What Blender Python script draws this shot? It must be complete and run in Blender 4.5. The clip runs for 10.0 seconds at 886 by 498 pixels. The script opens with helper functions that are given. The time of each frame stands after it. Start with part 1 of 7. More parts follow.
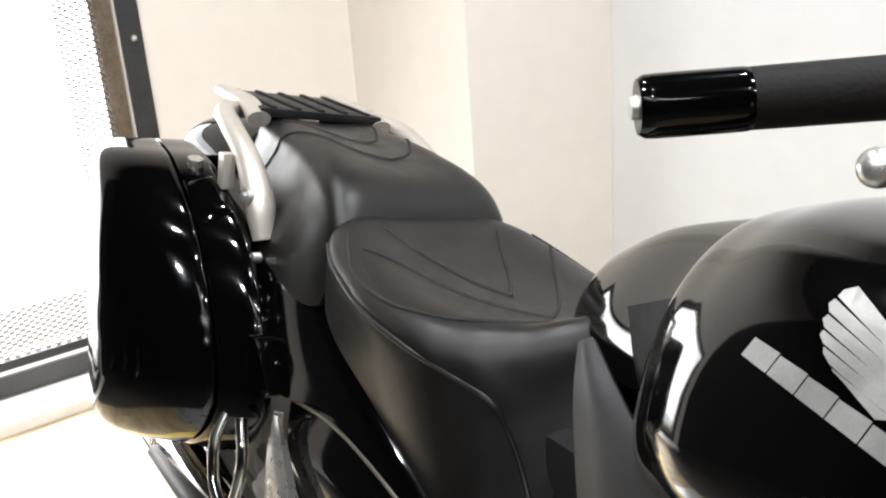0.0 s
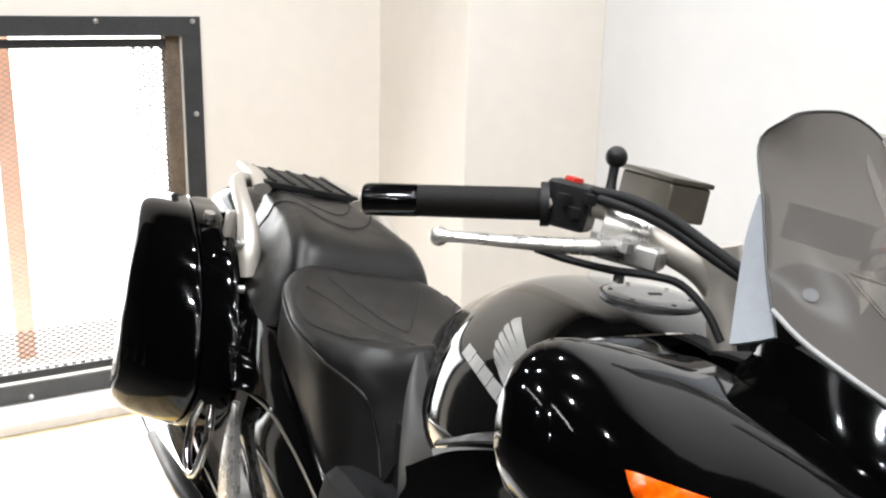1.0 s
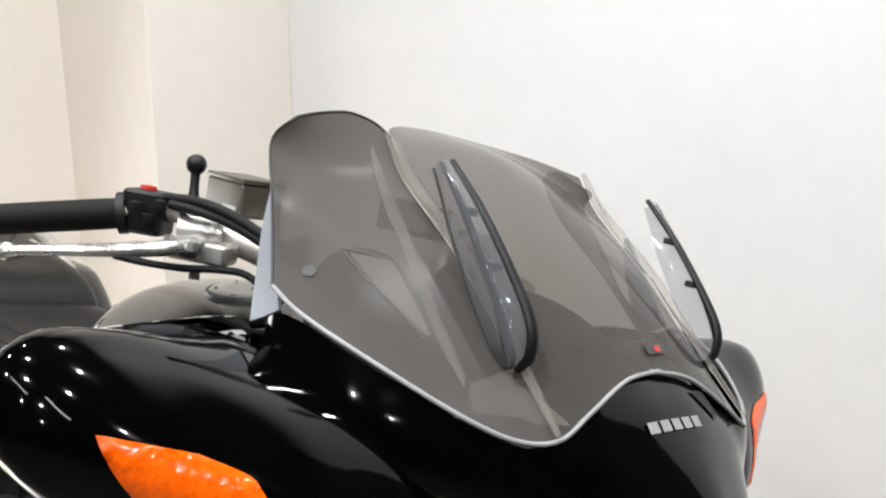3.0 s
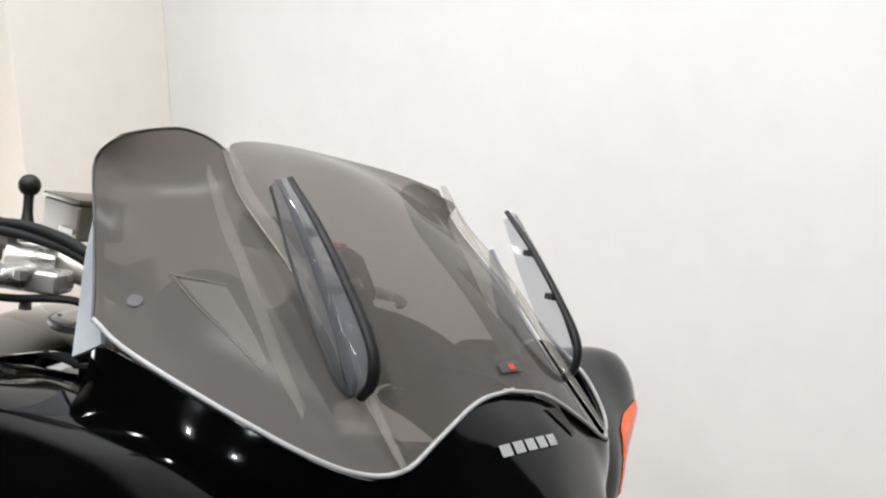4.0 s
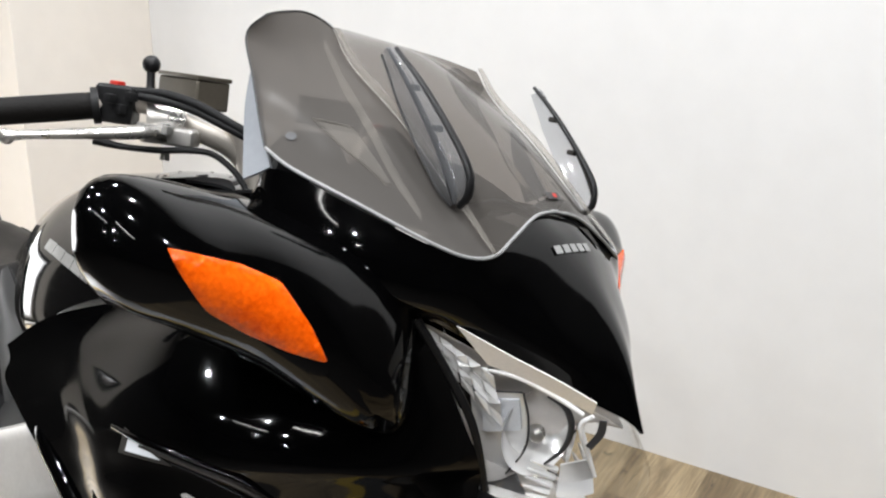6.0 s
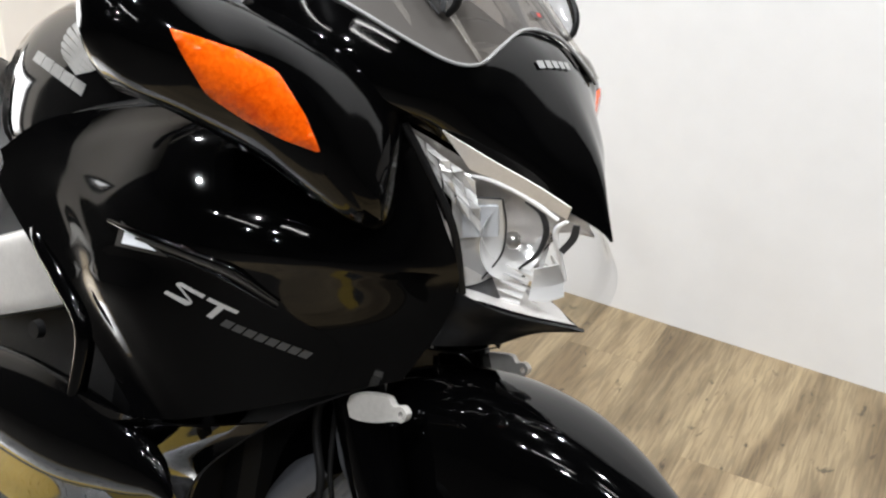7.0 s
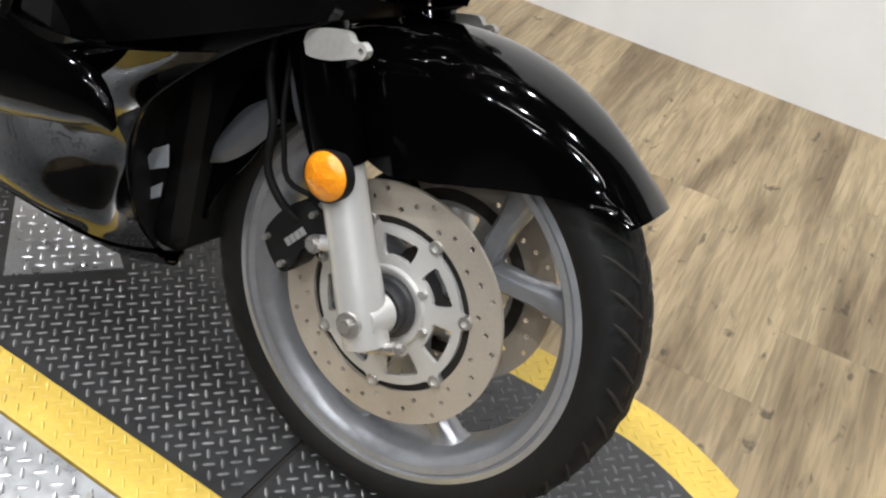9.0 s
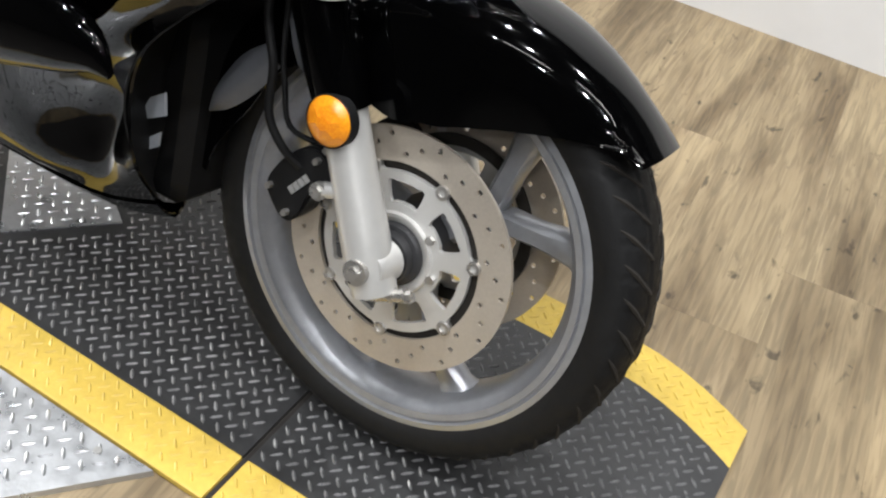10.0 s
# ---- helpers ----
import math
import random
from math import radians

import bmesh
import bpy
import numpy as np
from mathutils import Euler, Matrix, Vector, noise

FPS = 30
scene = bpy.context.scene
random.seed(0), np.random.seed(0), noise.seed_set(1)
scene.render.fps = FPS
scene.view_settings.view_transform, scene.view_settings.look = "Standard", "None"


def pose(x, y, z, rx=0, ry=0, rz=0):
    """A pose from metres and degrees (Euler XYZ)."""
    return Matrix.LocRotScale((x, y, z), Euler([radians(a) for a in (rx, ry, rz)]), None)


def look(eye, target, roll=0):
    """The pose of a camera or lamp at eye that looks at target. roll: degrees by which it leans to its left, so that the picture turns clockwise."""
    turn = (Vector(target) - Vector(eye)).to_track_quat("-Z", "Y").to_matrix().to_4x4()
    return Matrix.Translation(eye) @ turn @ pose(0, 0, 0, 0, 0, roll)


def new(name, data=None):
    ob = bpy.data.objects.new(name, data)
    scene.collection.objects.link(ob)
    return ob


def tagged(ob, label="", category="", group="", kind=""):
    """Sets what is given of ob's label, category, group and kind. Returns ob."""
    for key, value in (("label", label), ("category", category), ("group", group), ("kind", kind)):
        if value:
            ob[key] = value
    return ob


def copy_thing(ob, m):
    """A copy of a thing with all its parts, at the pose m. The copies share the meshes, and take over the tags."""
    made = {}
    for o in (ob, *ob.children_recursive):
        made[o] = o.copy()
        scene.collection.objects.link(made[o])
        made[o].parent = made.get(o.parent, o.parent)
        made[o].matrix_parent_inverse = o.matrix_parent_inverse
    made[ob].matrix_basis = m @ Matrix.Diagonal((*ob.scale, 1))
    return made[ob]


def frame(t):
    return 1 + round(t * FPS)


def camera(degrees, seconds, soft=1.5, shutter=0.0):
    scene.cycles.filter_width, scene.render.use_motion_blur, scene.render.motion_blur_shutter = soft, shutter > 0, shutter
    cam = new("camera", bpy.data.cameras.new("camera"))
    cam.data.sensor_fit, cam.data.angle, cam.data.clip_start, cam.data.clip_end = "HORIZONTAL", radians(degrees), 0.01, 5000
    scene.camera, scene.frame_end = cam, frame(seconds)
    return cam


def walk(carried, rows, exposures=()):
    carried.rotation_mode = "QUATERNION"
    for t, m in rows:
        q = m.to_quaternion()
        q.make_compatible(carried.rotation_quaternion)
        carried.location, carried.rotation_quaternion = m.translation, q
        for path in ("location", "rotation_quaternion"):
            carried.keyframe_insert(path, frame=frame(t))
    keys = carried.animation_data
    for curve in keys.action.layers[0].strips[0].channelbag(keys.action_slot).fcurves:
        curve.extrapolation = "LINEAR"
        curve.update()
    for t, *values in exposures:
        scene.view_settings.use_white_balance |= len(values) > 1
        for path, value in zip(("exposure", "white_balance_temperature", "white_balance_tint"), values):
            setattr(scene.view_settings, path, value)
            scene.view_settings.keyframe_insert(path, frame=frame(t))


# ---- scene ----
from mathutils.bvhtree import BVHTree

cam = camera(49.0, 10.0, soft=2.2)
PATH = [
    (0, (-0.321, -0.482, 1.16), (-1.868, 0.577, 0.463), -4.1),
    (0.5, (-0.088, -0.545, 1.223), (-1.671, 0.516, 0.615), -1.4),
    (1, (0.155, -0.536, 1.248), (-1.508, 0.445, 0.727), 1.3),
    (1.5, (0.257, -0.539, 1.259), (-1.39, 0.481, 0.761), 0.1),
    (2, (0.292, -0.524, 1.257), (-1.286, 0.604, 0.769), -0.1),
    (2.5, (0.308, -0.49, 1.256), (-1.168, 0.773, 0.78), -0.3),
    (3, (0.322, -0.453, 1.253), (-1.047, 0.921, 0.765), -0.3),
    (4.5, (0.35, -0.388, 1.258), (-0.849, 1.139, 0.779), -0.8),
    (5, (0.376, -0.427, 1.245), (-0.831, 1.087, 0.744), -1.5),
    (5.5, (0.376, -0.575, 1.25), (-0.755, 0.984, 0.711), -1.2),
    (7, (0.412, -0.748, 1.184), (-0.565, 0.786, 0.352), 2.6),
    (7.5, (0.396, -0.756, 1.156), (-0.469, 0.765, 0.188), 4.5),
    (8, (0.418, -0.746, 1.117), (-0.414, 0.708, 0.025), 6.3),
    (8.5, (0.421, -0.754, 1.091), (-0.362, 0.665, -0.081), 7.6),
    (9, (0.416, -0.76, 1.065), (-0.299, 0.621, -0.192), 9.0),
    (9.5, (0.42, -0.765, 1.042), (-0.262, 0.586, -0.265), 9.2),
    (10, (0.401, -0.762, 1.046), (-0.261, 0.579, -0.282), 8.5),
]
walk(cam, [(t, look(eye, target, roll)) for t, eye, target, roll in PATH],
     exposures=[(0, 0.05), (1.5, 0.0), (2.5, -0.12), (5.5, -0.15), (7, 0.0), (10, 0.0)])

# ------------------------------------------------------------------ light
world = bpy.data.worlds.new("world")
scene.world = world
world.use_nodes = True
wn = world.node_tree.nodes
sky = wn.new("ShaderNodeTexSky")
sky.sky_type, sky.sun_disc = "NISHITA", False
sky.sun_elevation, sky.sun_rotation = radians(40), radians(200)
world.node_tree.links.new(sky.outputs[0], wn["Background"].inputs[0])
wn["Background"].inputs[1].default_value = 0.1

CEILING = 3.0
# ceiling spots in two rows and three tubes: x, y
SPOTS = [(-1.7, -0.1), (-1.2, -1.0), (-0.8, 0.75), (-0.2, -0.6), (0.3, 0.55), (0.5, -1.5), (1.2, -0.4), (2.4, 0.2), (1.6, -2.2), (-0.6, -2.4),
         (0.9, -3.3), (2.6, -3.6)]
SPOT_POWER = 29.0
WINDOW_POWER = 18.0


def area_lamp(name, place, target, size, power, colour, shape="DISK", size_y=None):
    data = bpy.data.lights.new(name, "AREA")
    data.shape, data.size, data.energy, data.color = shape, size, power, colour
    if size_y:
        data.size_y = size_y
    ob = new(name, data)
    ob.matrix_world = look(place, target)
    return ob


for sx, sy in SPOTS:
    area_lamp("spot_lamp", (sx, sy, CEILING - 0.055), (sx, sy + 0.001, 0), 0.085, SPOT_POWER, (0.972, 0.99, 1.01))
area_lamp("window_light", (-2.71, -0.26, 0.58), (-1.2, -0.2, -0.10), 0.95, WINDOW_POWER, (0.95, 0.98, 1.0), "RECTANGLE", 1.0)
# daylight that falls steeply on the floor by the window
steep = area_lamp("window_sun_patch", (-2.705, -0.26, 0.56), (-1.9, -0.26, -0.25), 0.90, 26.0, (1.0, 0.98, 0.94), "RECTANGLE", 0.9)
steep.data.spread = radians(75)

# two light strips over the hall, seen as streaks in the gloss paint
STRIPS = [(0.35, -2.3, 1.2), (1.9, -1.5, 1.2)]
for sx, sy, length in STRIPS:
    area_lamp("strip_lamp", (sx, sy, CEILING - 0.06), (sx, sy + 0.001, 0), length, 10.0, (1.0, 0.99, 0.97), "RECTANGLE", 0.05)

# ------------------------------------------------------------------ materials


def material(name, colour, rough=0.5, metal=0.0, coat=0.0, vary=0.0, vary_scale=6.0, bump=0.0, bump_scale=60.0, rough_vary=0.0,
             second=None, spec=0.5):
    """A principled surface: colour clouds at two scales, uneven gloss and a fine relief."""
    m = bpy.data.materials.new(name)
    m.use_nodes = True
    t = m.node_tree
    n, l = t.nodes, t.links
    p = n["Principled BSDF"]
    p.inputs["Base Color"].default_value = (*colour, 1)
    p.inputs["Roughness"].default_value = rough
    p.inputs["Metallic"].default_value = metal
    p.inputs["Coat Weight"].default_value = coat
    p.inputs["Coat Roughness"].default_value = 0.03
    p.inputs["Specular IOR Level"].default_value = spec
    geo = n.new("ShaderNodeNewGeometry")

    def clouds(scale, detail=4):
        k = n.new("ShaderNodeTexNoise")
        k.inputs["Scale"].default_value, k.inputs["Detail"].default_value = scale, detail
        l.new(geo.outputs["Position"], k.inputs["Vector"])
        return k

    if vary:
        a, b = clouds(vary_scale), clouds(vary_scale * 9)
        add = n.new("ShaderNodeMath")
        add.operation = "ADD"
        l.new(a.outputs[0], add.inputs[0])
        l.new(b.outputs[0], add.inputs[1])
        ramp = n.new("ShaderNodeMapRange")
        ramp.inputs[1].default_value, ramp.inputs[2].default_value = 0.7, 1.3
        l.new(add.outputs[0], ramp.inputs[0])
        mix = n.new("ShaderNodeMix")
        mix.data_type = "RGBA"
        lo = second or tuple(c * (1 - vary) for c in colour)
        mix.inputs[6].default_value, mix.inputs[7].default_value = (*lo, 1), (*colour, 1)
        l.new(ramp.outputs[0], mix.inputs[0])
        l.new(mix.outputs[2], p.inputs["Base Color"])
    if rough_vary:
        k = clouds(vary_scale * 4, 5)
        r = n.new("ShaderNodeMapRange")
        r.inputs[1].default_value, r.inputs[2].default_value = 0.35, 0.65
        r.inputs[3].default_value, r.inputs[4].default_value = max(rough - rough_vary, 0), rough + rough_vary
        l.new(k.outputs[0], r.inputs[0])
        l.new(r.outputs[0], p.inputs["Roughness"])
    if bump:
        k = clouds(bump_scale, 3)
        b = n.new("ShaderNodeBump")
        b.inputs["Strength"].default_value, b.inputs["Distance"].default_value = bump, 0.001
        l.new(k.outputs[0], b.inputs["Height"])
        l.new(b.outputs[0], p.inputs["Normal"])
    return m


def see_through(name, tint, gloss_rough=0.02, ior=1.45, haze=0.0, haze_colour=(0.5, 0.48, 0.45)):
    """Thin clear or smoked plastic: straight through, with a mirror gloss by Fresnel and a diffuse haze."""
    m = bpy.data.materials.new(name)
    m.use_nodes = True
    n, l = m.node_tree.nodes, m.node_tree.links
    n.remove(n["Principled BSDF"])
    clear, gloss, fres, mix = (n.new("ShaderNode" + k) for k in ("BsdfTransparent", "BsdfGlossy", "Fresnel", "MixShader"))
    clear.inputs[0].default_value = (*tint, 1)
    gloss.inputs["Roughness"].default_value = gloss_rough
    fres.inputs[0].default_value = ior
    l.new(fres.outputs[0], mix.inputs[0])
    body = clear
    if haze:
        haze_tone, veil = n.new("ShaderNodeBsdfDiffuse"), n.new("ShaderNodeMixShader")
        haze_tone.inputs[0].default_value = (*haze_colour, 1)
        veil.inputs[0].default_value = haze
        l.new(clear.outputs[0], veil.inputs[1])
        l.new(haze_tone.outputs[0], veil.inputs[2])
        body = veil
    l.new(body.outputs[0], mix.inputs[1])
    l.new(gloss.outputs[0], mix.inputs[2])
    l.new(mix.outputs[0], n["Material Output"].inputs[0])
    return m


def glowing(name, colour, strength):
    m = bpy.data.materials.new(name)
    m.use_nodes = True
    p = m.node_tree.nodes["Principled BSDF"]
    p.inputs["Base Color"].default_value = (*colour, 1)
    p.inputs["Emission Color"].default_value = (*colour, 1)
    p.inputs["Emission Strength"].default_value = strength
    return m


GLOSS = material("gloss_black_paint", (0.0009, 0.0009, 0.0010), 0.06, vary=0.25, vary_scale=9, rough_vary=0.015, spec=0.27)
# same paint as GLOSS, reflection raised so the tank mirrors the bright wall
TANK_GLOSS = material("tank_paint_raised_reflection", (0.0009, 0.0009, 0.0010), 0.07, vary=0.25, vary_scale=9, rough_vary=0.02, spec=0.5, coat=0.6)
# fuel cap: black like the tank, greyed to hold the wall's reflection
GLOSS_GREY = material("gloss_grey_reflection", (0.045, 0.044, 0.043), 0.08, coat=0.4, vary=0.1, vary_scale=20)
SATIN = material("satin_black_plastic", (0.008, 0.008, 0.0085), 0.42, vary=0.3, vary_scale=14, bump=0.25, bump_scale=420, rough_vary=0.07, spec=0.22)
DULL = material("dull_black_plastic", (0.006, 0.006, 0.0065), 0.62, vary=0.3, vary_scale=20, bump=0.3, bump_scale=500, spec=0.2)
GREY_PLASTIC = material("grey_plastic", (0.27, 0.285, 0.31), 0.5, vary=0.12, vary_scale=12, bump=0.2, bump_scale=450)
VINYL = material("seat_vinyl", (0.0046, 0.0040, 0.0037), 0.39, vary=0.18, vary_scale=7, bump=0.14, bump_scale=650, rough_vary=0.05, spec=0.34)
THREAD = material("seam_thread", (0.0045, 0.0042, 0.0042), 0.8, vary=0.2)
RUBBER = material("tyre_rubber", (0.009, 0.009, 0.0093), 0.62, vary=0.3, vary_scale=18, bump=0.3, bump_scale=300, rough_vary=0.08, spec=0.22)
BEAD = material("pale_bead", (0.27, 0.27, 0.27), 0.4, vary=0.1, vary_scale=40)
SLATE = material("slate_grey_plastic", (0.020, 0.020, 0.021), 0.45, vary=0.15, vary_scale=12, bump=0.2, bump_scale=450)
# slate blue; on the mudguard skirt it stands for a grey reflection
LOBE_GREY = material("slate_blue_with_reflection", (0.085, 0.088, 0.098), 0.42, vary=0.15, vary_scale=12, bump=0.15, bump_scale=450)
GRIP = material("grip_rubber", (0.0055, 0.0047, 0.0042), 0.6, vary=0.2, vary_scale=30, bump=0.5, bump_scale=380, spec=0.13)
SILVER = material("silver_paint", (0.52, 0.48, 0.43), 0.38, metal=0.6, vary=0.1, vary_scale=12, bump=0.12, bump_scale=500, rough_vary=0.06)
WHEEL_SILVER = material("wheel_silver_paint", (0.41, 0.42, 0.445), 0.35, metal=0.65, vary=0.15, vary_scale=11, bump=0.1, bump_scale=400, rough_vary=0.06)
ALLOY = material("bare_alloy", (0.50, 0.485, 0.46), 0.30, metal=0.8, vary=0.14, vary_scale=15, bump=0.15, bump_scale=350, rough_vary=0.08)
CAST = material("cast_alloy", (0.62, 0.60, 0.57), 0.5, metal=0.4, vary=0.16, vary_scale=18, bump=0.35, bump_scale=260)
FORK_SILVER = material("satin_fork_silver", (0.66, 0.65, 0.63), 0.36, metal=0.55, vary=0.06, vary_scale=10, bump=0.06, bump_scale=500)
EMBLEM = material("emblem_grey", (0.30, 0.295, 0.285), 0.4, metal=0.3, vary=0.2, vary_scale=80)
CHROME = material("chrome", (0.80, 0.79, 0.77), 0.08, metal=1.0, vary=0.05, rough_vary=0.03)
STEEL = material("disc_steel", (0.53, 0.475, 0.405), 0.38, metal=0.5, vary=0.12, vary_scale=30, bump=0.15, bump_scale=700, rough_vary=0.08)
AMBER = material("amber_plastic", (0.88, 0.125, 0.004), 0.12, vary=0.45, vary_scale=26, bump=0.7, bump_scale=150, second=(0.60, 0.055, 0.0))
REFLEX = material("amber_reflector", (0.85, 0.33, 0.015), 0.15, coat=0.5, vary=0.35, vary_scale=45, bump=0.9, bump_scale=160, second=(0.7, 0.2, 0.01))
RED = material("red_plastic", (0.5, 0.03, 0.02), 0.4, vary=0.15)
BADGE = material("badge_silver", (0.50, 0.49, 0.48), 0.4, metal=0.3, vary=0.15, vary_scale=60)
BADGE_PALE = material("badge_pale_grey", (0.30, 0.30, 0.295), 0.4, metal=0.2, vary=0.15, vary_scale=60)
BADGE_DARK = material("badge_dark_grey", (0.045, 0.045, 0.045), 0.5, vary=0.2, vary_scale=60)
MARK = material("pale_marking", (0.55, 0.54, 0.52), 0.5, vary=0.15, vary_scale=60)
SMOKE = see_through("smoked_acrylic", (0.22, 0.20, 0.185), 0.10, 1.2, 0.28, (0.175, 0.16, 0.145))
SMOKE_DARK = see_through("dark_smoked_acrylic", (0.165, 0.152, 0.142), 0.22, 1.09, 0.50, (0.122, 0.113, 0.105))
SILVER_PAINT = material("silver_engine_paint", (0.62, 0.60, 0.57), 0.38, metal=0.35, vary=0.1, vary_scale=18)
HUB = material("hub_dark_grey", (0.05, 0.05, 0.053), 0.45, metal=0.4, vary=0.2, vary_scale=20)
# sheen on the screen's folds and recess, put in as pale haze
FOLD_SHEEN = see_through("fold_sheen_acrylic", (0.86, 0.85, 0.83), 0.25, 1.06, 0.15, (0.40, 0.375, 0.345))
CLEAR = see_through("clear_polycarbonate", (0.95, 0.955, 0.96), 0.02, 1.2)
FLARE_CLEAR = see_through("grey_clear_acrylic", (0.70, 0.71, 0.73), 0.04, 1.5, 0.14, (0.42, 0.43, 0.45))
LAMP_SHELL = material("lamp_shell_chrome", (0.86, 0.83, 0.80), 0.2, metal=0.3, vary=0.1, vary_scale=30, bump=0.25, bump_scale=60)
LAMP_WHITE = material("milky_lamp_plastic", (0.78, 0.80, 0.84), 0.3, vary=0.1, vary_scale=40)
MIRROR = material("mirror_glass", (0.85, 0.86, 0.87), 0.02, metal=1.0)
REFLECTOR = material("lamp_reflector", (0.95, 0.94, 0.93), 0.12, metal=0.22, vary=0.06, vary_scale=30, bump=0.25, bump_scale=60)
# floor out of view, kept dark so the fairing reflects little
DARK_FLOOR = material("unseen_dark_floor", (0.040, 0.036, 0.032), 0.6, vary=0.25, vary_scale=2.0)
# hall walls out of view, near black to keep the paint's reflections dark
HALL = material("hall_wall_near_black", (0.028, 0.026, 0.024), 0.8, vary=0.2, vary_scale=1.0)
BRONZE = material("bronze_grey_paint", (0.10, 0.088, 0.070), 0.38, metal=0.5, vary=0.12, vary_scale=20)
WALL = material("wall_paint", (0.71, 0.703, 0.697), 0.75, vary=0.045, vary_scale=1.6, bump=0.12, bump_scale=240)
# warm shade of the back wall and pillar is put into this colour
SHADED_WALL = material("wall_paint_warm_shade", (0.74, 0.69, 0.63), 0.75, vary=0.05, vary_scale=1.8, bump=0.12, bump_scale=240)
# ceiling out of view, near black so the gloss paint reflects little
CEIL = material("ceiling_near_black", (0.020, 0.019, 0.018), 0.85, vary=0.05, vary_scale=1.2)
SKIRT = material("white_board_paint", (0.74, 0.72, 0.69), 0.5, vary=0.1, vary_scale=5, bump=0.15, bump_scale=200)
FRAME = material("window_frame_steel", (0.045, 0.046, 0.048), 0.5, metal=0.3, vary=0.35, vary_scale=16, bump=0.35, bump_scale=220)
WOODRIM = material("weathered_wood_rim", (0.17, 0.125, 0.085), 0.75, vary=0.6, vary_scale=26, bump=0.6, bump_scale=130)
WIRE = material("mesh_wire", (0.07, 0.07, 0.07), 0.5, metal=0.5, vary=0.2, vary_scale=30)
# mesh washed out by glare: thin wires in a pale colour
GLARE_WIRE = material("glare_mesh_wire", (0.36, 0.35, 0.34), 0.5, metal=0.3, vary=0.1, vary_scale=30)
ZINC = material("zinc_bolt", (0.60, 0.59, 0.57), 0.35, metal=0.9, vary=0.2, vary_scale=60)
# orange paled in its colour for the glare outside
ORANGE = material("orange_paled_by_glare", (0.85, 0.50, 0.36), 0.6, vary=0.15)
PALE_GROUND = material("pale_concrete", (0.80, 0.78, 0.76), 0.8, vary=0.1, vary_scale=3.0)
DAYLIGHT = glowing("daylight_backdrop", (1.0, 1.0, 1.0), 3.0)
MAT_BLACK = material("mat_black_rubber", (0.030, 0.030, 0.031), 0.40, vary=0.35, vary_scale=10, bump=0.35, bump_scale=260, rough_vary=0.1)
# worn lugs, paled further so their colour holds the glints
MAT_LUG = material("mat_worn_glint_lugs", (0.17, 0.17, 0.172), 0.30, vary=0.4, vary_scale=14, spec=0.7, rough_vary=0.08)
MAT_YELLOW = material("mat_yellow_paint", (0.61, 0.425, 0.075), 0.5, vary=0.22, vary_scale=10, bump=0.3, bump_scale=220, rough_vary=0.1)
PLATE = material("silver_tread_plate", (0.52, 0.53, 0.545), 0.36, metal=0.75, vary=0.18, vary_scale=9, bump=0.25, bump_scale=220, rough_vary=0.1)
FLOOR_BED = material("floor_bed", (0.060, 0.045, 0.028), 0.8, vary=0.2)
GAP = material("dark_gap", (0.016, 0.013, 0.010), 0.8, vary=0.2)


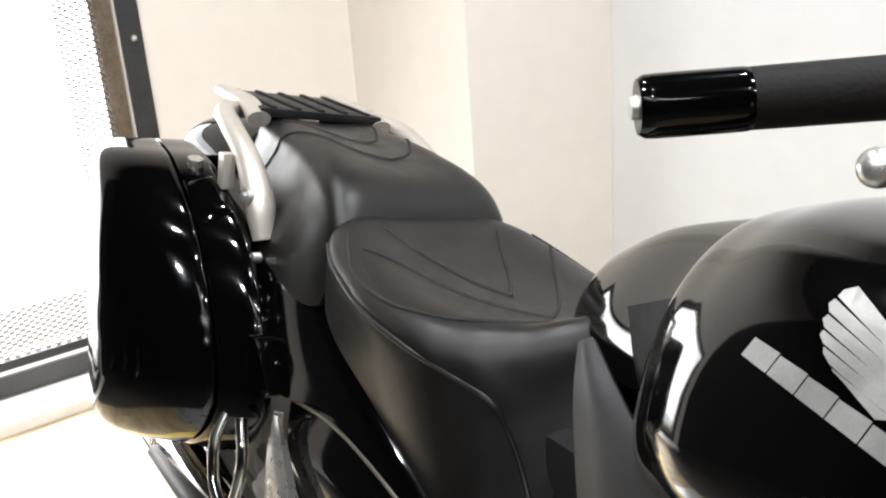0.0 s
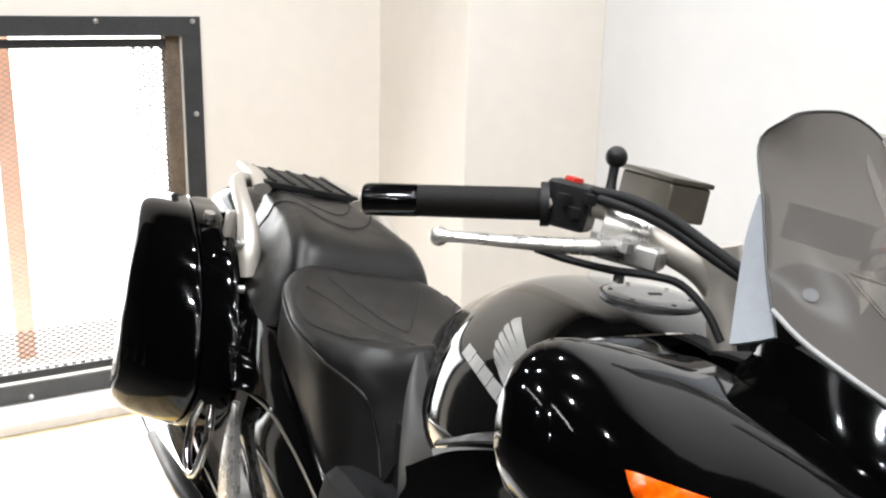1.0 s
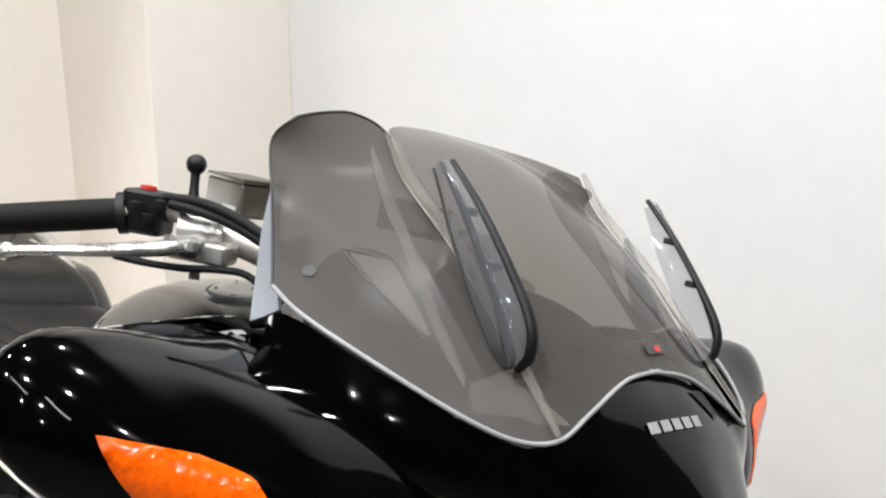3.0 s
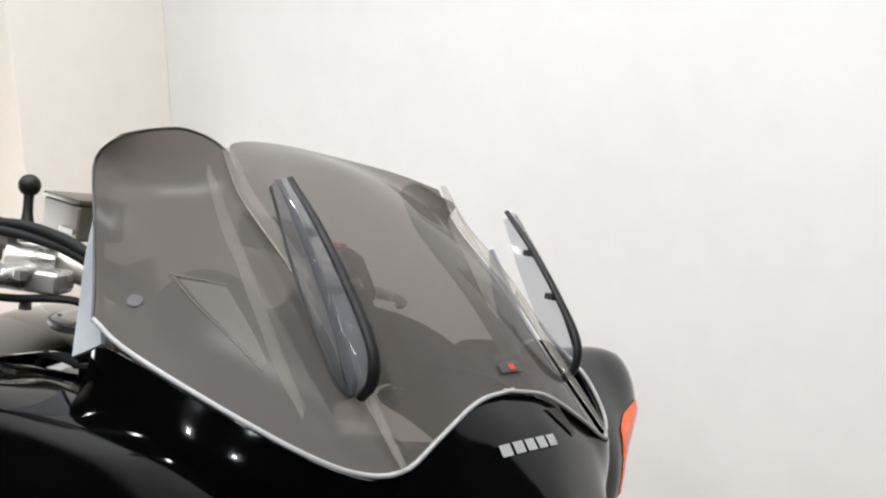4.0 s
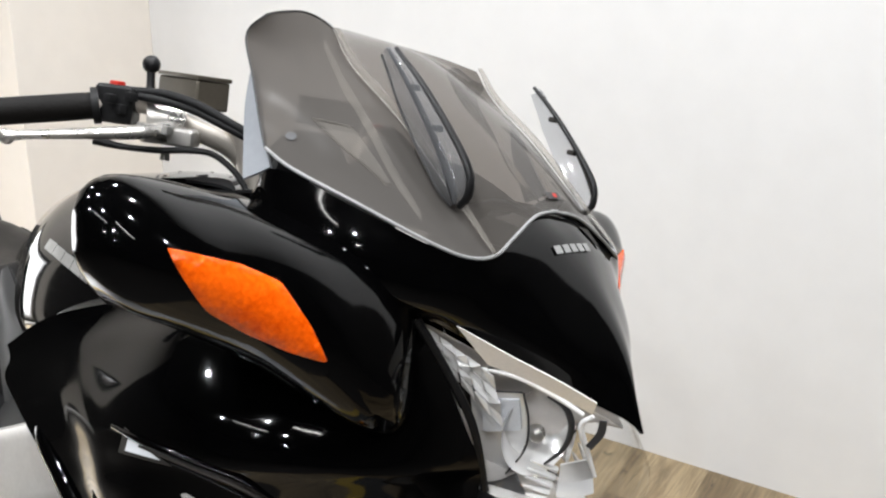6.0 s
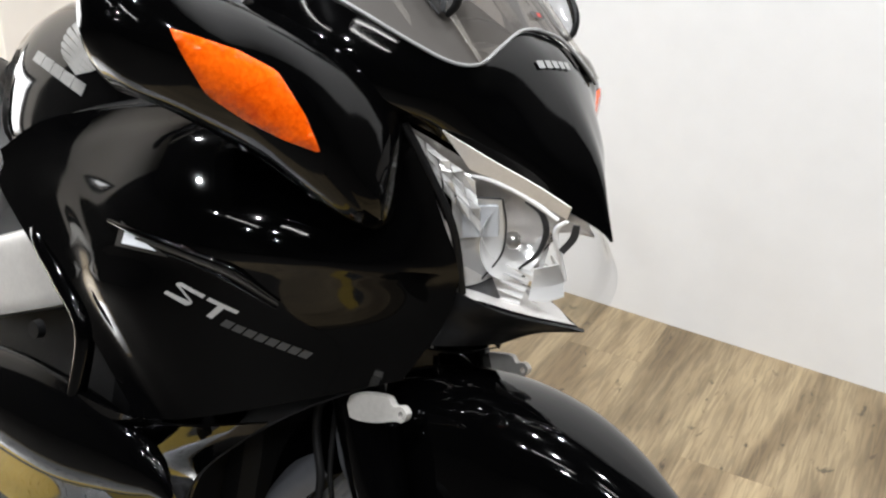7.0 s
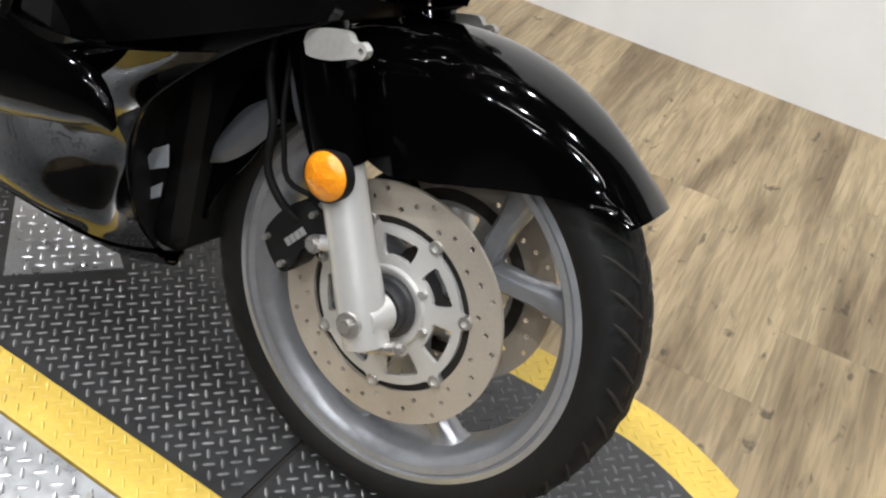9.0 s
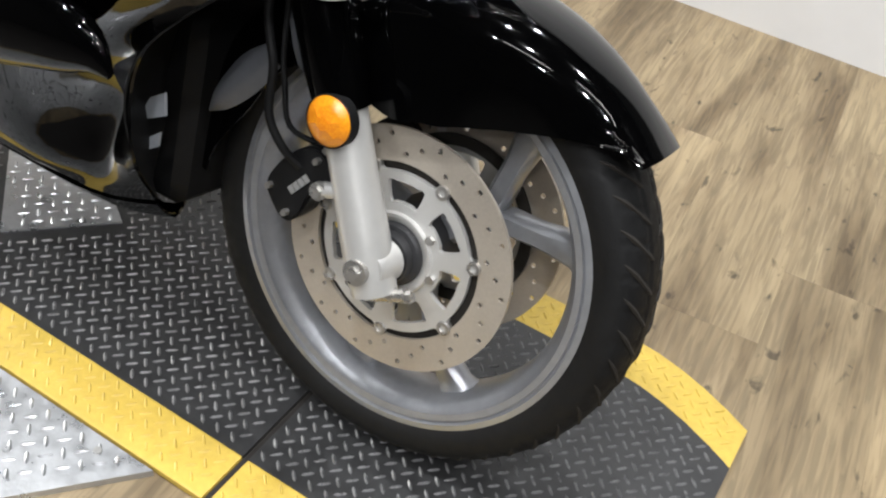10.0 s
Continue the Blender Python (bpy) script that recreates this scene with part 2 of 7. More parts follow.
def planks_material():
    """Wood-look vinyl: long grain, knots, and a shade of its own for each plank."""
    m = bpy.data.materials.new("wood_plank_vinyl")
    m.use_nodes = True
    n, l = m.node_tree.nodes, m.node_tree.links
    p = n["Principled BSDF"]
    geo, info = n.new("ShaderNodeNewGeometry"), n.new("ShaderNodeObjectInfo")
    shift = n.new("ShaderNodeVectorMath")
    shift.operation = "SCALE"
    vec = n.new("ShaderNodeCombineXYZ")
    for k in range(3):
        l.new(info.outputs["Random"], vec.inputs[k])
    l.new(vec.outputs[0], shift.inputs[0])
    shift.inputs["Scale"].default_value = 37.0
    add = n.new("ShaderNodeVectorMath")
    along = n.new("ShaderNodeTexCoord")
    l.new(along.outputs["Object"], add.inputs[0])
    l.new(shift.outputs[0], add.inputs[1])

    def grain(sx, sy, scale, detail, distort=0.0):
        mp = n.new("ShaderNodeMapping")
        mp.inputs["Scale"].default_value = (sx, sy, 1)
        l.new(add.outputs[0], mp.inputs["Vector"])
        k = n.new("ShaderNodeTexNoise")
        k.inputs["Scale"].default_value, k.inputs["Detail"].default_value, k.inputs["Distortion"].default_value = scale, detail, distort
        l.new(mp.outputs[0], k.inputs["Vector"])
        return k

    broad, fine, pores = grain(8, 1.3, 1.6, 8, 0.5), grain(62, 4.0, 2.0, 9, 0.8), grain(17, 8, 2.1, 4, 0.5)
    ramp = n.new("ShaderNodeValToRGB")
    e = ramp.color_ramp.elements
    e[0].position, e[0].color = 0.34, (0.160, 0.113, 0.061, 1)
    e[1].position, e[1].color = 0.70, (0.400, 0.308, 0.180, 1)
    mid = ramp.color_ramp.elements.new(0.5)
    mid.color = (0.290, 0.218, 0.126, 1)
    l.new(broad.outputs[0], ramp.inputs[0])
    streak = n.new("ShaderNodeMix")
    streak.data_type, streak.blend_type = "RGBA", "MULTIPLY"
    fr = n.new("ShaderNodeMapRange")
    fr.inputs[1].default_value, fr.inputs[2].default_value, fr.inputs[3].default_value = 0.40, 0.58, 0.58
    l.new(fine.outputs[0], fr.inputs[0])
    streak.inputs[0].default_value = 0.70
    l.new(ramp.outputs[0], streak.inputs[6])
    l.new(fr.outputs[0], streak.inputs[7])
    knot = n.new("ShaderNodeMapRange")
    knot.inputs[1].default_value, knot.inputs[2].default_value, knot.inputs[3].default_value, knot.inputs[4].default_value = 0.64, 0.72, 1.0, 0.36
    l.new(pores.outputs[0], knot.inputs[0])
    dark = n.new("ShaderNodeMix")
    dark.data_type, dark.blend_type = "RGBA", "MULTIPLY"
    dark.inputs[0].default_value = 1.0
    l.new(streak.outputs[2], dark.inputs[6])
    l.new(knot.outputs[0], dark.inputs[7])
    tone = n.new("ShaderNodeHueSaturation")
    val = n.new("ShaderNodeMapRange")
    val.inputs[3].default_value, val.inputs[4].default_value = 0.84, 1.10
    l.new(info.outputs["Random"], val.inputs[0])
    l.new(val.outputs[0], tone.inputs["Value"])
    l.new(dark.outputs[2], tone.inputs["Color"])
    l.new(tone.outputs[0], p.inputs["Base Color"])
    p.inputs["Roughness"].default_value = 0.45
    b = n.new("ShaderNodeBump")
    b.inputs["Strength"].default_value, b.inputs["Distance"].default_value = 0.3, 0.001
    l.new(fine.outputs[0], b.inputs["Height"])
    l.new(b.outputs[0], p.inputs["Normal"])
    return m


PLANK = planks_material()

# ------------------------------------------------------------------ mesh tools


def spline(points, count, closed=False):
    """count points evenly along a smooth curve through the given ones."""
    p = [np.array(q, float) for q in points]
    if len(p) == 2 and not closed:
        return [p[0] + (p[1] - p[0]) * i / (count - 1) for i in range(count)]
    if closed:
        p = [p[-1]] + p + [p[0], p[1]]
    else:
        p = [2 * p[0] - p[1]] + p + [2 * p[-1] - p[-2]]
    fine = []
    for a, b, c, d in zip(p, p[1:], p[2:], p[3:]):
        for k in range(16):
            t = k / 16
            fine.append(0.5 * (2 * b + (c - a) * t + (2 * a - 5 * b + 4 * c - d) * t * t + (3 * b - a - 3 * c + d) * t ** 3))
    fine.append(p[-2])
    fine = np.array(fine)
    run = np.concatenate([[0], np.cumsum(np.linalg.norm(np.diff(fine, axis=0), axis=1))])
    at = np.linspace(0, run[-1], count + 1)[:-1] if closed else np.linspace(0, run[-1], count)
    return [np.array([np.interp(s, run, fine[:, k]) for k in range(fine.shape[1])]) for s in at]


def skin(curves, nu, nv, closed=False):
    """A smooth sheet through curves: rows of points."""
    rows = [spline(c, nu, closed) for c in curves]
    cols = [spline([r[i] for r in rows], nv) for i in range(nu)]
    return [[cols[i][j] for i in range(nu)] for j in range(nv)]


def sheet(rows, closed=False, caps=False):
    bm = bmesh.new()
    v = [[bm.verts.new(p) for p in r] for r in rows]
    n = len(rows[0])
    for a, b in zip(v, v[1:]):
        for i in range(n if closed else n - 1):
            j = (i + 1) % n
            bm.faces.new((a[i], a[j], b[j], b[i]))
    if caps:
        bm.faces.new(v[0][::-1])
        bm.faces.new(v[-1])
    return bm


def thicken(bm, depth, outward=None):
    """Give a sheet its thickness, on the side away from outward where that is given."""
    bmesh.ops.recalc_face_normals(bm, faces=bm.faces[:])
    if outward and sum(f.normal.dot(Vector(outward)) for f in bm.faces) < 0:
        bmesh.ops.reverse_faces(bm, faces=bm.faces[:])
    bmesh.ops.solidify(bm, geom=bm.faces[:], thickness=depth)
    return bm


def flip_y(bm):
    bmesh.ops.transform(bm, matrix=Matrix.Diagonal((1, -1, 1, 1)), verts=bm.verts[:])
    bmesh.ops.reverse_faces(bm, faces=bm.faces[:])
    return bm


def moved(bm, m):
    bmesh.ops.transform(bm, matrix=m, verts=bm.verts[:])
    return bm


def joined(*parts):
    out = bmesh.new()
    for b in parts:
        me = bpy.data.meshes.new("tmp")
        b.to_mesh(me)
        out.from_mesh(me)
        bpy.data.meshes.remove(me)
        b.free()
    return out


def tube(points, radius, sides=12, count=None, caps=True, flat=1.0):
    """A round bar along a smooth curve; radius is a number or one for each given point. flat squeezes its height."""
    count = count or max(2, 6 * (len(points) - 1))
    if isinstance(radius, (int, float)):
        radius = [radius] * len(points)
    full = spline([(*p, r) for p, r in zip(points, radius)], count)
    rows, up = [], None
    for i, q in enumerate(full):
        a, b = full[max(i - 1, 0)][:3], full[min(i + 1, count - 1)][:3]
        d = Vector(b - a).normalized()
        if up is None:
            up = Vector((0, 0, 1)) if abs(d.z) < 0.9 else Vector((1, 0, 0))
        s = d.cross(up).normalized()
        up = s.cross(d).normalized()
        rows.append([Vector(q[:3]) + (s * math.cos(2 * math.pi * k / sides) + up * flat * math.sin(2 * math.pi * k / sides)) * q[3] for k in range(sides)])
    return sheet(rows, True, caps)


def turned(profile, sides=48, closed=False, start=0.0, sweep=2 * math.pi):
    """A body of revolution about the y axis from (radius, y) pairs."""
    whole = abs(sweep - 2 * math.pi) < 1e-6
    steps = sides if whole else sides + 1
    bm = bmesh.new()
    rows = [[bm.verts.new((r * math.cos(start + sweep * k / sides), y, r * math.sin(start + sweep * k / sides))) for r, y in profile] for k in range(steps)]
    n = len(profile)
    pairs = list(zip(rows, rows[1:])) + ([(rows[-1], rows[0])] if whole else [])
    for a, b in pairs:
        for i in range(n if closed else n - 1):
            j = (i + 1) % n
            bm.faces.new((a[i], a[j], b[j], b[i]))
    return bm


def rounded_box(size, bevel=0.004, place=(0, 0, 0), segments=2, turn=None):
    bm = bmesh.new()
    bmesh.ops.create_cube(bm, size=1.0)
    bmesh.ops.scale(bm, vec=size, verts=bm.verts[:])
    if bevel:
        bmesh.ops.bevel(bm, geom=bm.edges[:], offset=bevel, segments=segments, affect="EDGES", profile=0.7)
    m = Matrix.Translation(place)
    if turn is not None:
        m = m @ turn
    return moved(bm, m)


def plate(outline, thick, holes=(), bevel=0.0):
    """A flat plate in x, z with holes, thick along y and centred on y = 0."""
    bm = bmesh.new()
    edges = []
    for loop in (outline, *holes):
        v = [bm.verts.new((x, -thick / 2, z)) for x, z in loop]
        edges += [bm.edges.new((v[i], v[(i + 1) % len(v)])) for i in range(len(v))]
    bmesh.ops.triangle_fill(bm, use_beauty=True, use_dissolve=False, edges=edges)
    out = bmesh.ops.extrude_face_region(bm, geom=bm.faces[:])
    bmesh.ops.translate(bm, vec=(0, thick, 0), verts=[g for g in out["geom"] if isinstance(g, bmesh.types.BMVert)])
    bmesh.ops.recalc_face_normals(bm, faces=bm.faces[:])
    return bm


def circle(r, n, cx=0.0, cz=0.0, start=0.0):
    return [(cx + r * math.cos(start + 2 * math.pi * k / n), cz + r * math.sin(start + 2 * math.pi * k / n)) for k in range(n)]


def hex_bolt(place, axis, r=0.006, h=0.005, sides=6):
    bm = bmesh.new()
    bmesh.ops.create_cone(bm, cap_ends=True, segments=sides, radius1=r, radius2=r * 0.9, depth=h)
    q = Vector(axis).normalized().to_track_quat("Z", "Y").to_matrix().to_4x4()
    return moved(bm, Matrix.Translation(place) @ q)


def ball_bm(place, r, seg=20):
    bm = bmesh.new()
    bmesh.ops.create_uvsphere(bm, u_segments=seg, v_segments=seg // 2, radius=r)
    return moved(bm, Matrix.Translation(place))


def decal(surface, centre, u, normal, outline, lift=0.001, grow=0.0, grid=0.006, reach=0.12):
    """A patch in the shape of the outline, laid on a body along -normal and standing lift above it."""
    tree = BVHTree.FromBMesh(surface)
    u, nrm, c = Vector(u).normalized(), Vector(normal).normalized(), Vector(centre)
    v = nrm.cross(u).normalized()
    u = v.cross(nrm).normalized()
    bm = bmesh.new()
    vs = [bm.verts.new((x, y, 0)) for x, y in outline]
    es = [bm.edges.new((vs[i], vs[(i + 1) % len(vs)])) for i in range(len(vs))]
    bmesh.ops.triangle_fill(bm, use_beauty=True, edges=es)
    xs, ys = [x for x, _ in outline], [y for _, y in outline]
    for lo, hi, axis in ((min(xs), max(xs), 0), (min(ys), max(ys), 1)):
        k = max(1, int((hi - lo) / grid))
        for i in range(1, k):
            co, no = [0, 0, 0], [0, 0, 0]
            co[axis], no[axis] = lo + (hi - lo) * i / k, 1
            bmesh.ops.bisect_plane(bm, geom=bm.verts[:] + bm.edges[:] + bm.faces[:], plane_co=co, plane_no=no)
    edge = {w for e in bm.edges if e.is_boundary for w in e.verts}
    for w in bm.verts:
        q = c + u * w.co.x + v * w.co.y
        hit = tree.ray_cast(q + nrm * reach, -nrm, 2 * reach)[0]
        rise = lift * (0.35 if grow and w in edge else 1.0)
        w.co = (hit if hit else q) + nrm * rise
    bmesh.ops.recalc_face_normals(bm, faces=bm.faces[:])
    return bm


def part(name, bm, mat, parent=None, label="", smooth=38):
    bmesh.ops.recalc_face_normals(bm, faces=bm.faces[:])
    me = bpy.data.meshes.new(name)
    bm.to_mesh(me)
    bm.free()
    me.materials.append(mat)
    if smooth:
        me.polygons.foreach_set("use_smooth", [True] * len(me.polygons))
        me.set_sharp_from_angle(angle=radians(smooth))
    ob = new(name, me)
    ob.parent = parent
    if label:
        ob["label"] = label
    return ob


def thing(name, label, category, m=None, group="", kind=""):
    ob = new(name)
    ob.empty_display_size = 0.1
    if m is not None:
        ob.matrix_world = m
    return tagged(ob, label, category, group, kind)



# ------------------------------------------------------------------ the room
FLOOR = -0.012
BACK_X = -2.79
WALL_END = 0.95


def structure(name, bm, mat, label, category, smooth=0):
    return tagged(part(name, bm, mat, smooth=smooth), label, category, kind="structure")


def box_between(lo, hi, bevel=0.0):
    lo, hi = Vector(lo), Vector(hi)
    return rounded_box(tuple(hi - lo), bevel, tuple((lo + hi) / 2))


WIN_Y0, WIN_Y1, WIN_Z0, WIN_Z1 = -0.844, 0.278, 0.080, 1.090
back = joined(
    box_between((BACK_X - 0.2, -1.05, FLOOR), (BACK_X, WIN_Y0, CEILING)),
    box_between((BACK_X - 0.2, WIN_Y1, FLOOR), (BACK_X, 0.94, CEILING)),
    box_between((BACK_X - 0.2, WIN_Y0, FLOOR), (BACK_X, WIN_Y1, WIN_Z0)),
    box_between((BACK_X - 0.2, WIN_Y0, WIN_Z1), (BACK_X, WIN_Y1, CEILING)))
wall_back = structure("wall_back", back, SHADED_WALL, "plaster wall with a low mesh window, warm shade put into its paint", "wall")
structure("wall_back_far", box_between((BACK_X - 0.2, -8.0, FLOOR), (BACK_X - 0.003, -1.05, CEILING)), HALL, "plain hall wall out of view, near black to dim reflections", "wall")
structure("wall_pillar", box_between((BACK_X - 0.2, 0.94, FLOOR), (-2.235, 1.433, CEILING), 0.006), SHADED_WALL,
          "square pillar in the room corner, warm shade put into its paint", "pillar")


structure("wall_side", box_between((BACK_X - 0.2, 1.433, FLOOR), (WALL_END, 1.60, CEILING)), WALL, "white painted showroom wall beside the motorcycle", "wall")
# past WALL_END the wall goes on unseen, darkened for the reflections
structure("wall_side_far", box_between((WALL_END, 1.436, FLOOR), (6.2, 1.60, CEILING)), HALL, "plain hall wall out of view, near black to dim reflections", "wall")
structure("wall_front", box_between((6.0, -8.0, FLOOR), (6.2, 1.433, CEILING)), HALL, "plain hall wall out of view, near black to dim reflections", "wall")
structure("wall_near", box_between((BACK_X - 0.2, -8.2, FLOOR), (6.2, -8.0, CEILING)), HALL, "plain hall wall out of view, near black to dim reflections", "wall")
structure("ceiling", box_between((-3.0, -8.3, CEILING), (6.3, 2.0, CEILING + 0.15)), CEIL, "plain ceiling out of view, near black to darken reflections", "ceiling")
structure("subfloor", box_between((-3.0, -8.3, FLOOR - 0.16), (6.3, 2.0, FLOOR - 0.010)), FLOOR_BED, "dark bed under the floor planks", "floor")

structure("plinth", box_between((BACK_X + 0.002, -1.045, FLOOR - 0.004), (BACK_X + 0.150, 0.935, 0.018), 0.004), SKIRT, "white painted ledge along the foot of the wall", "plinth")

# recessed spots in the ceiling
rim = turned([(0.045, -0.002), (0.066, -0.002), (0.068, 0.006), (0.045, 0.05), (0.045, 0.044)], 32)
rim_me = moved(rim, Matrix.Rotation(radians(-90), 4, "X"))
first = thing("ceiling_spot", "round recessed ceiling spot lamp with a dark rim, switched on", "ceiling lamp", Matrix.Translation((0, 0, 0)), "ceiling spots")
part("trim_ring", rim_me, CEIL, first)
for i, (sx, sy) in enumerate(SPOTS):
    m = Matrix.Translation((sx, sy, CEILING - 0.012))
    if i == 0:
        first.matrix_world = m
    else:
        copy_thing(first, m)

for sx, sy, length in STRIPS:
    strip = thing("ceiling_strip", "slim ceiling light strip in a dark housing, switched on", "ceiling lamp", Matrix.Translation((sx, sy, CEILING)), "ceiling strips")
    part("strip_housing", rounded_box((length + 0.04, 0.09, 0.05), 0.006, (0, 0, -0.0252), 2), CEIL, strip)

# the low window: steel frame on the wall, weathered rim, expanded mesh, bolts
window = thing("window_1", "low window with a black steel frame and expanded metal mesh, overexposed daylight behind", "window", kind="structure")
FW = 0.055
fy0, fy1, fz0, fz1 = WIN_Y0 - 0.05, 0.336, 0.025, 1.146
for lo, hi in (((fy0, fz1 - FW), (fy1, fz1)), ((fy0, fz0), (fy1, fz0 + FW)), ((fy1 - FW, fz0 + FW), (fy1, fz1 - FW)), ((fy0, fz0 + FW), (fy0 + FW, fz1 - FW))):
    part("window_frame", box_between((BACK_X + 0.001, lo[0], lo[1]), (BACK_X + 0.012, hi[0], hi[1]), 0.0015), FRAME, window, smooth=0)
for k in range(4):
    part("bolt", ball_bm((BACK_X + 0.012, fy1 - FW * 0.42, fz1 - 0.014 - 0.274 * k), 0.0085, 12), ZINC, window)
for k in range(1, 5):
    part("bolt", ball_bm((BACK_X + 0.012, fy1 - 0.02 - 0.28 * k, fz1 - 0.014), 0.0085, 12), ZINC, window)
    part("bolt", ball_bm((BACK_X + 0.012, fy1 - 0.28 * k + 0.0, fz0 + 0.012), 0.0085, 12), ZINC, window)
RIM = 0.042
for lo, hi in (((WIN_Y1 - RIM, WIN_Z0), (WIN_Y1 - 0.001, WIN_Z1)), ((WIN_Y0 + 0.001, WIN_Z0), (WIN_Y0 + RIM, WIN_Z1))):
    part("wooden_rim", box_between((BACK_X - 0.07, lo[0], lo[1] + 0.001), (BACK_X - 0.015, hi[0], hi[1] - 0.001), 0.004), WOODRIM, window)
for z in (WIN_Z0 + 0.012, WIN_Z1 - 0.022):
    part("mesh_rail", box_between((BACK_X - 0.05, WIN_Y0 + RIM, z - 0.012), (BACK_X - 0.02, WIN_Y1 - RIM, z + 0.012), 0.003), FRAME, window)


def wire_mesh(y0, y1, z0, z1, x, wide=0.026, high=0.016, w=0.0011):
    """Expanded metal: two families of slanting strands, cut at the opening."""
    verts, faces = [], []
    slope = high / wide
    span = (y1 - y0) * slope
    for sign in (1, -1):
        k = math.floor(-span / high) - 1
        while k * high < (z1 - z0) + span:
            c = z0 + k * high
            ya, yb = y0, y1
            za, zb = (c, c + span) if sign > 0 else (c + span, c)
            t0, t1 = 0.0, 1.0
            dz = zb - za
            for lim, up in ((z0, dz > 0), (z1, dz < 0)):
                t = (lim - za) / dz
                if up:
                    t0 = max(t0, t)
                else:
                    t1 = min(t1, t)
            if t1 > t0:
                p = Vector((x, ya + (yb - ya) * t0, za + dz * t0))
                q = Vector((x, ya + (yb - ya) * t1, za + dz * t1))
                d = (q - p).normalized()
                s, f = d.cross(Vector((1, 0, 0))) * w, Vector((w, 0, 0))
                b = len(verts)
                for e in (p, q):
                    verts.extend([e + s, e + f, e - s, e - f])
                faces.extend([(b + i, b + (i + 1) % 4, b + 4 + (i + 1) % 4, b + 4 + i) for i in range(4)])
            k += 1
    me = bpy.data.meshes.new("wire_mesh")
    me.from_pydata([tuple(v) for v in verts], [], faces)
    bm = bmesh.new()
    bm.from_mesh(me)
    return bm


tagged(part("wire_mesh", wire_mesh(WIN_Y0 + RIM, WIN_Y1 - RIM, WIN_Z0 + 0.02, WIN_Z1 - 0.03, BACK_X - 0.035, w=0.0008), GLARE_WIRE, window, "expanded metal mesh paled for the glare behind it", 0), kind="stuff")
# darker mesh laid over the lower and side edge, where the glare fades
tagged(part("weak_glare_mesh", wire_mesh(WIN_Y0 + RIM, WIN_Y1 - RIM, WIN_Z0 + 0.02, WIN_Z0 + 0.15, BACK_X - 0.030, w=0.0017), WIRE, window, "darker mesh added where the glare is weaker", 0), kind="stuff")
tagged(part("weak_glare_mesh", wire_mesh(WIN_Y1 - RIM - 0.10, WIN_Y1 - RIM, WIN_Z0 + 0.15, WIN_Z1 - 0.03, BACK_X - 0.030, w=0.0017), WIRE, window, "darker mesh added where the glare is weaker", 0), kind="stuff")
tagged(part("orange_post", joined(box_between((-3.14, -0.214, FLOOR - 0.02), (-3.11, -0.158, 1.9), 0.004), box_between((-3.17, -0.262, FLOOR - 0.021), (-3.08, -0.138, FLOOR + 0.012), 0.003)), ORANGE), "orange post standing outside the mesh window, paled for the glare", "post")
structure("backdrop", box_between((-3.72, -4.5, -1.0), (-3.70, 3.5, 3.5)), DAYLIGHT, "overexposed white daylight outside", "backdrop")
structure("ground", box_between((-3.7, -4.5, FLOOR - 0.1), (-3.01, 3.5, FLOOR - 0.02)), PALE_GROUND, "pale concrete outside the window", "ground")

# ------------------------------------------------------------------ the tread mat
mat = thing("tread_mat", "black rubber tread-plate mat with yellow borders on the plank floor", "mat")
SEAM_X, MAT_X1, MAT_X0 = -0.108, 0.418, -2.2
MY0, MY1, YB = -0.281, 0.306, 0.077


def slab(lo, hi, top=0.0, bevel=0.003):
    return box_between((lo[0], lo[1], FLOOR), (hi[0], hi[1], top), bevel)


def curl(x):
    """The front corner away from the door curls inwards."""
    return 0.065 * max(0.0, (x - 0.22) / 0.20) ** 1.7


part("mat_joint", slab((SEAM_X - 0.0075, MY0 + 0.002), (SEAM_X + 0.0075, MY1 - 0.002), -0.0055, 0.0), GAP, mat, "dirty black joint between two mats", 0)
for x0, x1 in ((SEAM_X + 0.0045, MAT_X1), (MAT_X0, SEAM_X - 0.0045)):
    part("yellow_border", slab((x0, MY0), (x1, MY0 + YB)), MAT_YELLOW, mat, "worn yellow border strip", 0)
    cuts = [x0, 0.22, 0.26, 0.30, 0.34, 0.38, x1] if x1 > 0 else [x0, x1]
    for name, inner, outer, surface in (("mat_panel", lambda x: MY0 + YB, lambda x: MY1 - YB - curl(x), MAT_BLACK), ("yellow_border", lambda x: MY1 - YB - curl(x), lambda x: MY1 - curl(x), MAT_YELLOW)):
        outline = [(x, inner(x)) for x in cuts] + [(x, outer(x)) for x in cuts[::-1]]
        bm = bmesh.new()
        low, high = ([bm.verts.new((x, y, z)) for x, y in outline] for z in (FLOOR, 0.0))
        n = len(cuts)
        for m in range(n - 1):
            bm.faces.new([high[k] for k in (m, m + 1, 2 * n - 2 - m, 2 * n - 1 - m)])
        for m in range(2 * n):
            k = (m + 1) % (2 * n)
            bm.faces.new((low[m], low[k], high[k], high[m]))
        part(name, bm, surface, mat, "worn yellow border strip" if name == "yellow_border" else "", 0)


